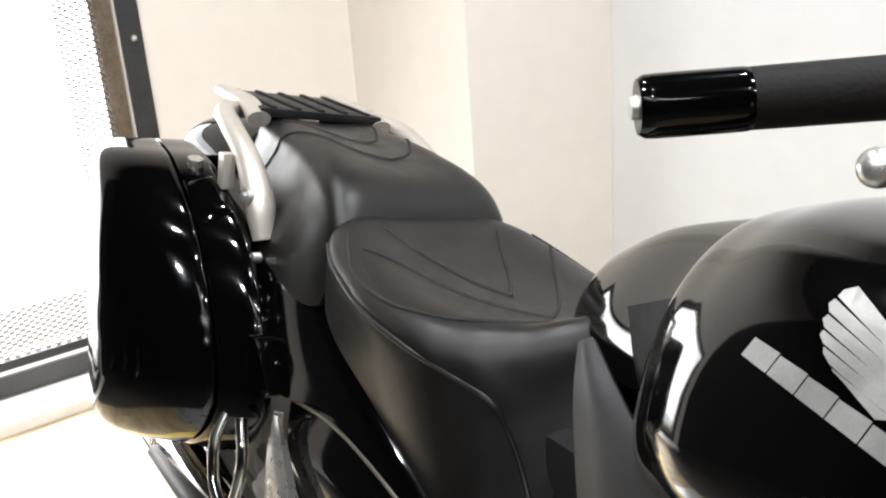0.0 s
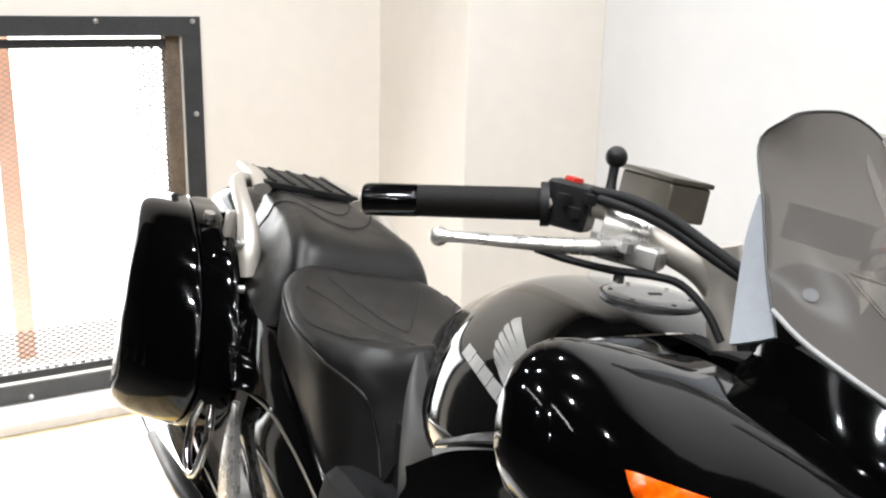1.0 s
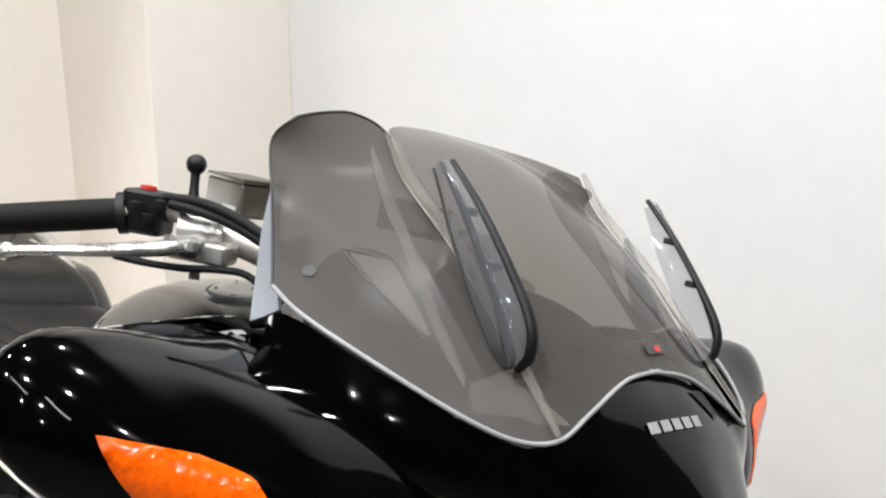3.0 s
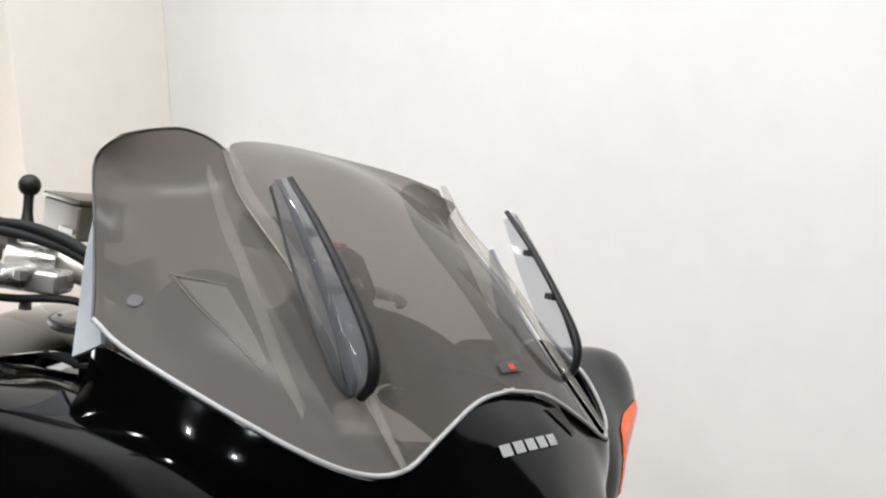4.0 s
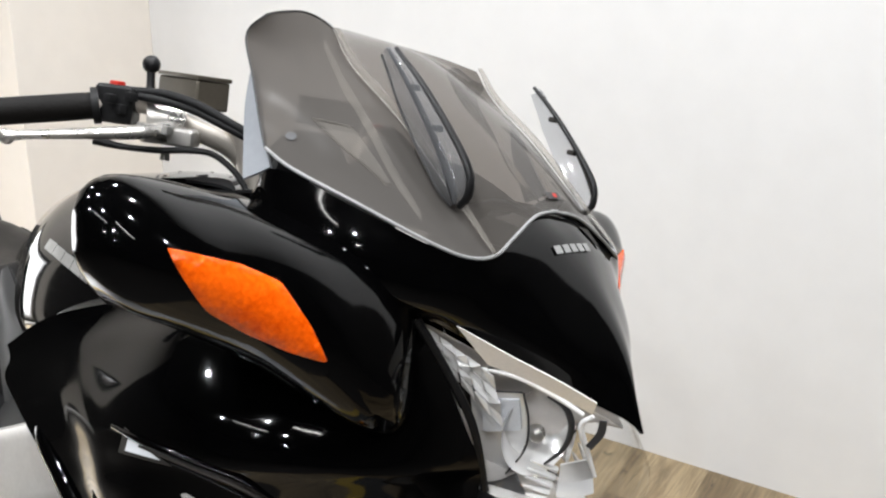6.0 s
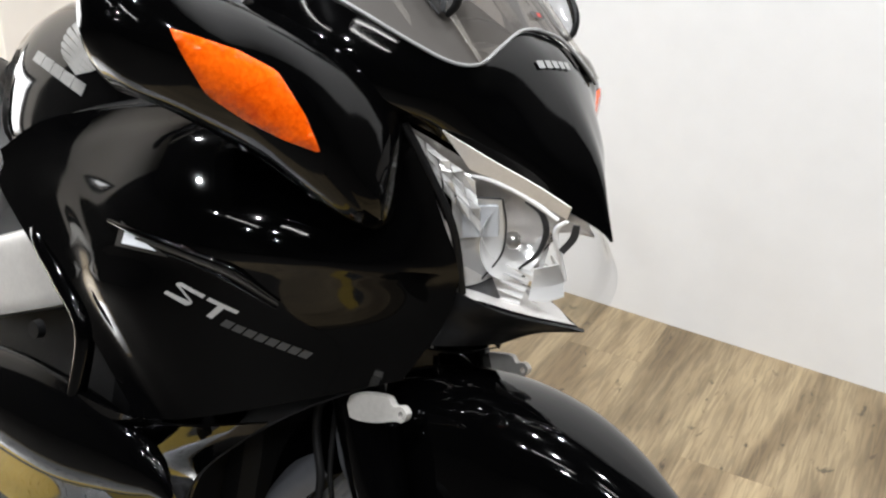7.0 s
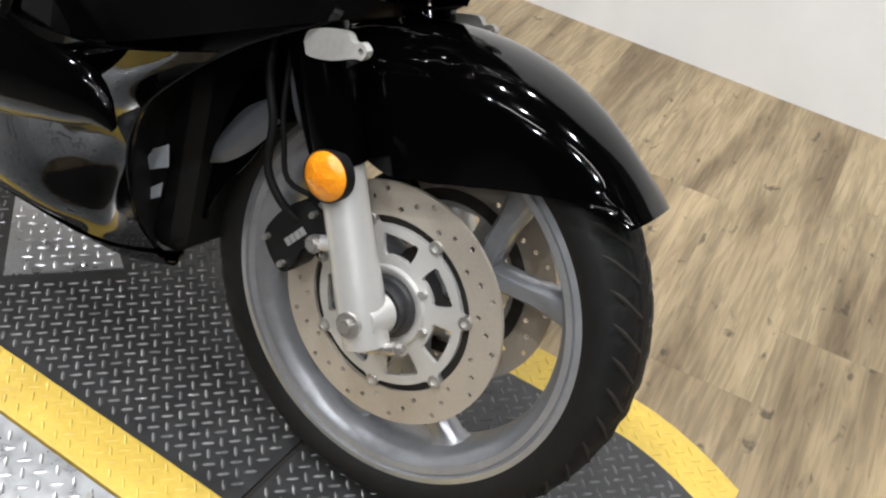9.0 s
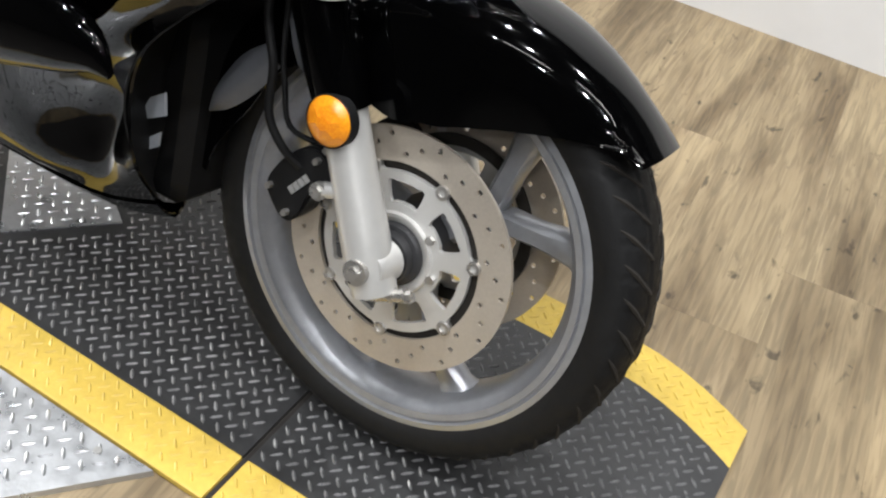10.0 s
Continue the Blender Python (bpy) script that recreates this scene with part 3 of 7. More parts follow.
def lugs(name, inside, x0, x1, y0, y1, material_, parent, label, pitch=0.0178, length=0.0192, w=0.0025, h=0.0024, z=0.0, turn=radians(45)):
    """Raised tread marks, laid crosswise in turn."""
    rng = np.random.default_rng(5)
    verts, faces = [], []
    ca, sa = math.cos(turn), math.sin(turn)
    cx, cy = (x0 + x1) / 2, (y0 + y1) / 2
    reach = max(x1 - x0, y1 - y0) * 0.75
    n = int(reach / pitch) + 1
    for i in range(-n, n):
        for j in range(-n, n):
            u, v = i * pitch, j * pitch
            px, py = cx + u * ca - v * sa, cy + u * sa + v * ca
            if not (x0 < px < x1 and y0 < py < y1) or not inside(px, py):
                continue
            a = turn + (0 if (i + j) % 2 else math.pi / 2) + rng.normal(0, 0.02)
            dx, dy = math.cos(a), math.sin(a)
            l, k = length / 2, h * rng.uniform(0.75, 1.1)
            b = len(verts)
            for s, t, q in ((-l, 0, 0), (-l * 0.5, w, 0), (l * 0.5, w, 0), (l, 0, 0), (l * 0.5, -w, 0), (-l * 0.5, -w, 0), (-l * 0.6, 0, k), (l * 0.6, 0, k)):
                verts.append((px + s * dx - t * dy, py + s * dy + t * dx, z + q - (0.0003 if q == 0 else 0)))
            faces.extend([tuple(b + m for m in f) for f in ((0, 6, 1), (1, 6, 7, 2), (2, 7, 3), (3, 7, 4), (4, 7, 6, 5), (5, 6, 0))])
    me = bpy.data.meshes.new(name)
    me.from_pydata(verts, [], faces)
    bm = bmesh.new()
    bm.from_mesh(me)
    bpy.data.meshes.remove(me)
    return tagged(part(name, bm, material_, parent, label, 60), kind="stuff")


DIAMOND = ((-0.675, -0.106), (0.69, 0.724), (-0.724, 0.69), 0.44)


def in_diamond(x, y, grow=0.0):
    (ox, oy), a, b, s = DIAMOND
    u, v = (x - ox) * a[0] + (y - oy) * a[1], (x - ox) * b[0] + (y - oy) * b[1]
    return -grow < u < 0.178 + grow and -grow < v < s + grow


in_black = lambda x, y: MY0 + YB + 0.008 < y < MY1 - YB - 0.008 - curl(x) and not in_diamond(x, y, 0.012) and abs(x - SEAM_X) > 0.012
in_yellow = lambda x, y: (y < MY0 + YB - 0.01 or MY1 - 0.01 - curl(x) > y > MY1 - YB + 0.01 - curl(x)) and abs(x - SEAM_X) > 0.012
lugs("mat_tread", in_black, -1.9, MAT_X1 - 0.012, MY0, MY1, MAT_LUG, mat, "raised marks of the black mat, paled by wear and painted glints")
lugs("border_tread", in_yellow, -1.9, MAT_X1 - 0.012, MY0 + 0.008, MY1 - 0.008, MAT_YELLOW, mat, "yellow raised tread marks", h=0.0016)


def flat_slab(points, z0, z1):
    bm = bmesh.new()
    low, high = [bm.verts.new((x, y, z0)) for x, y in points], [bm.verts.new((x, y, z1)) for x, y in points]
    bm.faces.new(high)
    bm.faces.new(low[::-1])
    for i in range(len(points)):
        j = (i + 1) % len(points)
        bm.faces.new((low[i], low[j], high[j], high[i]))
    return bm


(ox, oy), da, db, ds = DIAMOND
dw = 0.178
corners = [(ox, oy), (ox + da[0] * dw, oy + da[1] * dw), (ox + da[0] * dw + db[0] * ds, oy + da[1] * dw + db[1] * ds), (ox + db[0] * ds, oy + db[1] * ds)]
inlay = [(x, max(MY0 + YB + 0.004, min(y, MY1 - YB - 0.004))) for x, y in corners]
inlay_ob = tagged(part("tread_plate_inlay", flat_slab(inlay, 0.0004, 0.0036), PLATE, smooth=0), "square silver tread plate laid on the black mat", "metal plate")
lugs("plate_tread", lambda x, y: in_diamond(x, y, -0.012) and MY0 + YB + 0.01 < y < MY1 - YB - 0.01, -1.6, -0.4, -0.3, 0.4, PLATE, inlay_ob, "silver raised tread marks", pitch=0.0215, length=0.0210, w=0.0030, z=0.0036)
SIDE_PLATE = [(-0.187, -0.285), (-0.474, -0.618), (-1.60, -0.618), (-1.60, -0.285)]
side_ob = tagged(part("side_tread_plate", flat_slab(SIDE_PLATE, FLOOR, -0.001), PLATE, smooth=0), "silver tread plate beside the yellow mat border", "metal plate")
lugs("plate_tread", lambda x, y: y > -0.608 and (x + 0.187) * 0.757 - (y + 0.285) * 0.653 < -0.012, -1.55, -0.19, -0.61, -0.295, PLATE, side_ob, "silver raised tread marks", pitch=0.0215, length=0.0210, w=0.0030, z=-0.001)
for px, py in ((-0.262, -0.304), (-0.46, -0.300), (-0.66, -0.302)):
    part("screw", hex_bolt((px, py, 0.0), (0, 0, 1), 0.006, 0.003, 12), ZINC, side_ob)

# ------------------------------------------------------------------ the motorcycle, leaning on its side stand
bike = thing("motorcycle", "gloss black touring motorcycle leaning on its side stand", "motorcycle",
             Matrix.Translation((0, -0.075, 0)) @ Matrix.Rotation(radians(-2.2), 4, "Z") @ Matrix.Rotation(radians(-14.5), 4, "X"))
# shapes are drawn in a frame that leans 12 degrees and lies a hand ahead; SET brings them into the bike's own, MID those on the middle plane
SLIP = Matrix.Translation((-0.0981, 0.016, -0.0635)) @ Matrix.Rotation(radians(0.5), 4, "Y")
SET = bike.matrix_basis.inverted() @ SLIP @ Matrix.Translation((0, -0.0456, 0)) @ Matrix.Rotation(radians(-2.2), 4, "Z") @ Matrix.Rotation(radians(-12), 4, "X")
MID0 = Matrix.Translation((-0.0975, 0, -0.0575)) @ Matrix.Rotation(radians(0.5), 4, "Y")
MID = MID0 @ Matrix.Translation((0, 0, 0.010))
WX, WZ = -0.014, 0.296          # front wheel centre
RAKE, STEER = radians(26), radians(1.0)
axis_dir = Vector((-math.sin(RAKE), 0, math.cos(RAKE)))
axis_at = Vector((WX + 0.098, 0, 0))
TURNED = Matrix.Translation(axis_at) @ Matrix.Rotation(STEER, 4, axis_dir) @ Matrix.Translation(-axis_at)
TURNED = Matrix.Translation((0, 0.008, 0)) @ TURNED
WHEEL = TURNED @ Matrix.Translation((WX, 0, WZ))
RIM_AT = WHEEL @ Matrix.Translation((-0.003, 0.012, 0.0005)) @ Matrix.Diagonal((0.977, 1, 0.977, 1))    # rim and tyre stand a little inboard of the disc
PLAIN_SIDES = ((1, lambda b: b), (-1, flip_y))    # 1: the bike's right side, y below nought
SIDES = ((1, lambda b: moved(b, SET)), (-1, lambda b: flip_y(moved(b, SET))))

# ---- front wheel
tyre_profile = [(0.230, -0.044), (0.242, -0.0515), (0.254, -0.0560), (0.266, -0.0560), (0.277, -0.052), (0.2860, -0.042), (0.2920, -0.028), (0.2948, -0.011),
                (0.2948, 0.011), (0.2920, 0.028), (0.2860, 0.042), (0.277, 0.052), (0.266, 0.0560), (0.254, 0.0560), (0.242, 0.0515), (0.230, 0.044)]


def tyre_bm(profile, sides=420, cuts=46):
    fine = spline(profile, 60)
    bm = turned(fine, sides)
    for v in bm.verts:
        r = math.hypot(v.co.x, v.co.z)
        y = v.co.y
        if r < 0.258:
            continue
        a = math.atan2(v.co.z, v.co.x)
        s = abs(y)
        side = 1 if y > 0 else 0
        ph = (a * cuts / (2 * math.pi) + 0.5 * side - s * 9.0) % 1.0
        if (0.010 < s < 0.052 and ph < 0.12) or (abs(s - 0.0155) < 0.0022):
            k = (r - 0.0016) / r
            v.co.x *= k
            v.co.z *= k
    return bm


HALF_RIM = [(0.2428, 0.0485), (0.2420, 0.0515), (0.2345, 0.0525), (0.2330, 0.0478), (0.2312, 0.0468), (0.2298, 0.0500), (0.2215, 0.0488), (0.2198, 0.0430), (0.2130, 0.0350), (0.2050, 0.0200), (0.2035, 0.0)]
rim_bm = turned([(r, -y) for r, y in HALF_RIM] + HALF_RIM[-2::-1] + [(0.2226, 0.030), (0.2187, 0.0), (0.2226, -0.030)], 96, True)
front_wheel = part("front_wheel", moved(rim_bm, RIM_AT), WHEEL_SILVER, bike, "silver painted cast rim")


def y_spoke(angle):
    """A cast spoke that forks towards the rim."""
    pieces = []
    for tip in (-21, 21):
        a = radians(angle)
        b = radians(angle + tip)
        p0 = Vector((0.045 * math.cos(a), 0, 0.045 * math.sin(a)))
        p1 = Vector((0.115 * math.cos(a + radians(tip * 0.25)), 0, 0.115 * math.sin(a + radians(tip * 0.25))))
        p2 = Vector((0.213 * math.cos(b), 0, 0.213 * math.sin(b)))
        rows = []
        for p, wid, dep in ((p0, 0.024, 0.026), (p0.lerp(p1, 0.5), 0.018, 0.021), (p1, 0.015, 0.018), (p1.lerp(p2, 0.5), 0.0145, 0.017), (p1.lerp(p2, 0.85), 0.020, 0.018), (p2, 0.032, 0.020)):
            d = (p2 - p0).normalized()
            s = Vector((-d.z, 0, d.x))
            rows.append([p + s * wid * c * (abs(c) ** 0.0) + Vector((0, dep * q, 0)) for c, q in
                         ((1, -0.5), (0.6, -1), (-0.6, -1), (-1, -0.5), (-1, 0.5), (-0.6, 1), (0.6, 1), (1, 0.5))])
        pieces.append(sheet(rows, True, True))
    return joined(*pieces)


for a in (41, -79, 161):
    part("spoke", moved(y_spoke(a), RIM_AT), WHEEL_SILVER, front_wheel, "", 50)
part("hub", moved(turned([(0.012, -0.07), (0.030, -0.07), (0.036, -0.058), (0.048, -0.045), (0.050, -0.02), (0.046, 0.0), (0.050, 0.02), (0.048, 0.045), (0.036, 0.058), (0.030, 0.07), (0.012, 0.07)], 40), WHEEL), HUB, front_wheel)
part("tyre", moved(tyre_bm(tyre_profile), RIM_AT), RUBBER, front_wheel, "black rubber tyre with slanted tread grooves", 50)


def tread_cut_shade(profile, cuts=46):
    """Dark bars along the crown that stand for the shade in slanted tread cuts."""
    crown = [(r, y) for r, y in spline(profile, 400)]
    pieces = []
    for side in (-1, 1):
        for k in range(cuts):
            pts = []
            for m in range(9):
                y = side * (0.009 + 0.0425 * m / 8)
                r = max((r for r, yy in crown if abs(yy - y) < 0.0006 and r > 0.25), default=0.28)
                a = 2 * math.pi * (k + 0.25 * side) / cuts + 0.16 * (m / 8) ** 1.3
                pts.append((r * math.cos(a) - 0.0009 * math.cos(a), y, r * math.sin(a) - 0.0009 * math.sin(a)))
            pieces.append(tube(pts, [0.0014, 0.0030, 0.0034, 0.0032, 0.0022, 0.0030, 0.0030, 0.0024, 0.0010], 6, 9))
    return joined(*pieces)


tagged(part("tread_shade_bar", moved(tread_cut_shade(tyre_profile), RIM_AT), GAP, front_wheel, "dark bars for the shade in the slanted tread cuts", 50), kind="stuff")
part("balance_weight", moved(rounded_box((0.010, 0.006, 0.034), 0.0015, (-0.229, -0.039, 0.030), turn=Matrix.Rotation(radians(-8), 4, "Y")), RIM_AT), ZINC, front_wheel)
N_BOB = 7
BOB0 = radians(17)


def disc_holes():
    out = []
    for k in range(N_BOB):
        for j in range(6):
            a = BOB0 + (k + (j + 0.5) / 6) * 2 * math.pi / N_BOB
            out.append(circle(0.0034, 8, *((0.1185 + 0.0105 * ((j * 2) % 3)) * q for q in (math.cos(a), math.sin(a)))))
    return out


def carrier_outline():
    pts = []
    for i in range(N_BOB * 24):
        a = 2 * math.pi * i / (N_BOB * 24)
        r = 0.0980 + 0.0130 * max(0, math.cos((a - BOB0) * N_BOB)) ** 9
        pts.append((r * math.cos(a), r * math.sin(a)))
    return pts


def arc_slot(a0, a1, r0, r1, n=8):
    return [(r1 * math.cos(a0 + (a1 - a0) * i / n), r1 * math.sin(a0 + (a1 - a0) * i / n)) for i in range(n + 1)] + \
           [(r0 * math.cos(a1 + (a0 - a1) * i / n), r0 * math.sin(a1 + (a0 - a1) * i / n)) for i in range(n + 1)]


for side, mirror in PLAIN_SIDES:
    disc_y = -0.055
    disc_at = WHEEL if side == 1 else WHEEL @ Matrix.Translation((0, 0.030, 0))
    ring = plate(circle(0.1485, 96), 0.0045, [circle(0.1080, 72)] + disc_holes())
    brake_disc = part("brake_disc", moved(mirror(moved(ring, Matrix.Translation((0, disc_y, 0)))), disc_at), STEEL, front_wheel, "drilled steel brake disc", 30)
    step = 2 * math.pi / N_BOB
    slots = [[tuple(p) for p in spline(arc_slot(BOB0 + step * (k + 0.19), BOB0 + step * (k + 0.81), 0.0625, 0.0865, 5), 30, True)] for k in range(N_BOB)]
    carrier = plate(carrier_outline(), 0.006, [circle(0.043, 40)] + slots)
    # black ring added to shade the gap between carrier and disc
    part("gap_shade_ring", moved(mirror(moved(plate(circle(0.1110, 72), 0.003, [circle(0.0960, 60)]), Matrix.Translation((0, disc_y + 0.008, 0)))), disc_at), GAP, brake_disc, "black ring added behind the disc to shade the gap", 30)
    part("disc_carrier", moved(mirror(moved(carrier, Matrix.Translation((0, disc_y - 0.001, 0)))), disc_at), FORK_SILVER, brake_disc, "pale alloy disc carrier", 30)
    for k in range(N_BOB):
        a = BOB0 + step * k
        c = (0.1030 * math.cos(a), disc_y - 0.001, 0.1030 * math.sin(a))
        bob = turned([(0.0044, -0.0052), (0.0078, -0.0052), (0.0086, -0.0036), (0.0086, 0.003), (0.0078, 0.0045), (0.0044, 0.0045)], 18, True)
        part("disc_button", moved(mirror(moved(bob, Matrix.Translation(c))), disc_at), ALLOY, brake_disc)
        b = a + step * 0.5
        if k % 2 == 0:
            part("disc_bolt", moved(mirror(hex_bolt((0.054 * math.cos(b), disc_y - 0.006, 0.054 * math.sin(b)), (0, -1, 0), 0.006, 0.006)), disc_at), ZINC, brake_disc)
    part("speed_sensor_ring", moved(mirror(turned([(0.024, -0.078), (0.029, -0.078), (0.031, -0.074), (0.031, -0.068), (0.0365, -0.067), (0.0385, -0.064), (0.0385, -0.050), (0.024, -0.050)], 36, True)), disc_at), HUB, front_wheel, "dark sensor ring")
    part("hub_flange", moved(mirror(turned([(0.0375, -0.0585), (0.0455, -0.0640), (0.0490, -0.0640), (0.0505, -0.0610), (0.0505, -0.0540), (0.0375, -0.0540)], 48, True)), disc_at), FORK_SILVER, front_wheel, "bright machined hub flange")

# ---- fork
up = axis_dir
front = Vector((math.cos(RAKE), 0, math.sin(RAKE)))


def along(s, y, f=0.0):
    return tuple(Vector((WX, y, WZ)) + up * s + front * f)


for side, mirror in PLAIN_SIDES:
    leg = tube([along(-0.030, -0.108), along(0.02, -0.108), along(0.10, -0.108), along(0.20, -0.108), along(0.22, -0.108)], [0.026, 0.028, 0.0262, 0.0262, 0.0262], 28, 24)
    fork = part("fork_leg", moved(mirror(leg), TURNED), FORK_SILVER, bike, "satin silver lower fork leg")
    foot = tube([along(0.002, -0.088, 0.006), along(0.002, -0.110, 0.006), along(0.002, -0.124, 0.006)], [0.026, 0.025, 0.0205], 28, 6)
    part("axle_clamp", moved(mirror(foot), TURNED), FORK_SILVER, fork)
    part("axle_bolt", moved(mirror(joined(tube([along(0.002, -0.126, 0.0), along(0.002, -0.1385, 0.0)], 0.0150, 24, 2), hex_bolt(along(0.002, -0.141, 0.0), (0, -1, 0), 0.0090, 0.005))), TURNED), ALLOY, fork)
    lug = tube([along(-0.034, -0.105, -0.018), along(-0.034, -0.105, 0.040)], 0.0085, 14, 2)
    part("pinch_bolt", moved(mirror(joined(lug, hex_bolt(along(-0.034, -0.105, 0.044), tuple(front), 0.0065, 0.007))), TURNED), ALLOY, fork)
    ear = tube([(-0.050, -0.110, 0.371), (-0.072, -0.112, 0.364), (-0.092, -0.113, 0.357), (-0.097, -0.113, 0.355)], [0.017, 0.0125, 0.0115, 0.009], 16, 14, flat=0.75)
    part("caliper_lug", moved(mirror(ear), TURNED), FORK_SILVER, fork)
    part("lug_bolt", moved(mirror(joined(hex_bolt((-0.0915, -0.125, 0.357), (0, -1, 0), 0.0080, 0.007), tube([(-0.0915, -0.116, 0.357), (-0.0915, -0.1235, 0.357)], 0.0105, 20, 2))), TURNED), ALLOY, fork)
    upper = tube([along(0.175, -0.108), along(0.22, -0.110), along(0.32, -0.110), along(0.42, -0.108), along(0.60, -0.105)], [0.030, 0.033, 0.034, 0.032, 0.024], 24, 20)
    cover = part("fork_cover", moved(mirror(upper), TURNED), GLOSS, bike, "gloss black upper fork cover")
    # caliper behind the leg
    outline = [(-0.055, -0.030), (-0.050, 0.028), (-0.020, 0.045), (0.020, 0.046), (0.052, 0.030), (0.058, -0.012), (0.040, -0.034), (0.005, -0.026), (-0.025, -0.040)]
    cal = plate([tuple(p) for p in spline(outline, 40, True)], 0.034)
    bmesh.ops.bevel(cal, geom=[e for e in cal.edges if len(e.link_faces) == 2 and e.calc_face_angle() > 0.8], offset=0.004, segments=2, affect="EDGES")
    cal_at = Matrix.Translation((WX - 0.112, -0.090, WZ + 0.050)) @ Matrix.Rotation(radians(-52), 4, "Y") @ Matrix.Diagonal((0.92, 1.1, 0.72, 1))
    caliper = part("brake_caliper", moved(mirror(moved(cal, cal_at)), TURNED), SATIN, bike, "black two-piston brake caliper", 40)
    for k in (-1, 0, 1, 2):
        part("maker_mark", moved(mirror(moved(rounded_box((0.0075, 0.0012, 0.013), 0.0, (k * 0.0095 - 0.004, -0.0176, 0.0)), cal_at)), TURNED), BADGE_PALE, caliper, "", 0)
    for px, pz in ((0.045, 0.012), (-0.040, -0.024), (-0.040, 0.026)):
        part("caliper_bolt", moved(mirror(moved(hex_bolt((px, -0.0195, pz), (0, -1, 0), 0.006, 0.006), cal_at)), TURNED), ZINC, caliper)
    part("banjo_bolt", moved(mirror(moved(hex_bolt((0.066, -0.012, 0.018), (1, 0, 0.2), 0.008, 0.014), cal_at)), TURNED), ZINC, caliper)
    hose = tube([(-0.128, -0.108, 0.366), (-0.150, -0.120, 0.386), (-0.171, -0.125, 0.418), (-0.176, -0.125, 0.470), (-0.189, -0.124, 0.502), (-0.198, -0.122, 0.540), (-0.205, -0.110, 0.640)], 0.0050, 10, 40)
    part("brake_hose", moved(mirror(hose), TURNED), DULL, bike)
    hose2 = tube([(-0.120, -0.095, 0.395), (-0.150, -0.112, 0.408), (-0.163, -0.116, 0.450), (-0.176, -0.114, 0.500), (-0.190, -0.108, 0.640)], 0.0032, 10, 30)
    part("sensor_cable", moved(mirror(hose2), TURNED), DULL, bike)
    bracket = plate([tuple(p) for p in spline([(-0.075, -0.020), (-0.02, -0.022), (0.034, -0.012), (0.052, -0.012), (0.062, 0.002), (0.050, 0.014), (0.030, 0.012), (0.012, 0.026), (-0.06, 0.022), (-0.080, 0.004)], 48, True)], 0.010, [circle(0.006, 12, 0.048, 0.0)])
    br = Matrix.Translation((-0.099, -0.130, 0.585)) @ Matrix.Rotation(radians(-12), 4, "Y") @ Matrix.Diagonal((0.55, 1, 0.64, 1))
    part("fender_bracket", mirror(moved(bracket, br)), CAST, bike, "cast alloy bracket above the mudguard")

# reflectors on the covers
for side, mirror in PLAIN_SIDES:
    c = Vector(along(0.168, -0.142, 0.004))
    body = tube([tuple(c + Vector((0, 0.014, 0))), tuple(c + Vector((0, 0.0, 0)))], 0.0290, 36, 2)
    refl = part("side_reflector", moved(mirror(body), TURNED), DULL, bike, "round amber side reflector")
    lens = turned([(0.0, -0.010), (0.006, -0.0098), (0.016, -0.0078), (0.024, -0.004), (0.0272, 0.0), (0.0272, 0.003)], 36)
    glass = part("reflector_lens", moved(mirror(moved(lens, Matrix.Translation(c))), TURNED), REFLEX, refl, "amber reflector lens")
    facets = turned([(0.0, -0.0128), (0.0085, -0.0118), (0.0205, -0.0074)], 6, start=0.4)
    part("reflector_facet", moved(mirror(moved(facets, Matrix.Translation(c))), TURNED), REFLEX, glass, "", 0)

# ---- front mudguard
rows = []
for k in range(37):
    t = (k / 36) ** 1.15
    a = radians(42.5 + 139.5 * t)
    r = 0.327 - 0.006 * math.sin(math.pi * min(1, t * 1.5)) - 0.01 * max(0, t - 0.6)
    skirt = 0.055 + 0.105 * math.exp(-((t - 0.40) / 0.24) ** 2) + 0.030 * math.exp(-((t - 0.82) / 0.12) ** 2)
    # the lower edge runs almost level towards the front tip
    if t < 0.41:
        skirt = float(np.interp(t, (0.0, 0.03, 0.07, 0.10, 0.14, 0.20, 0.29, 0.41), (0.013, 0.024, 0.054, 0.074, 0.097, 0.122, 0.147, 0.160)))
    w = 0.050 + 0.030 * min(1, t * 4) if t < 0.25 else 0.080
    f = min(1.0, skirt / 0.056)
    half = [(0.0, 0.0), (0.35, 0.002 * f), (0.68, 0.010 * f), (0.9, 0.028 * f), (1.0, 0.05 * f), (1.03, 0.05 * f + (skirt - 0.05 * f) * 0.5), (1.04, max(skirt, 0.056 * f))]
    sec = [(-q * w, d) for q, d in half[::-1]] + [(q * w, d) for q, d in half[1:]]
    rows.append([((r - d) * math.cos(a), y, (r - d) * math.sin(a)) for y, d in sec])
fine = [[tuple(p) for p in spline(r, 33)] for r in rows]
guard = moved(thicken(sheet(fine), 0.003), WHEEL)
fender = part("front_mudguard", guard, GLOSS, bike, "gloss black front mudguard with deep sides", 50)

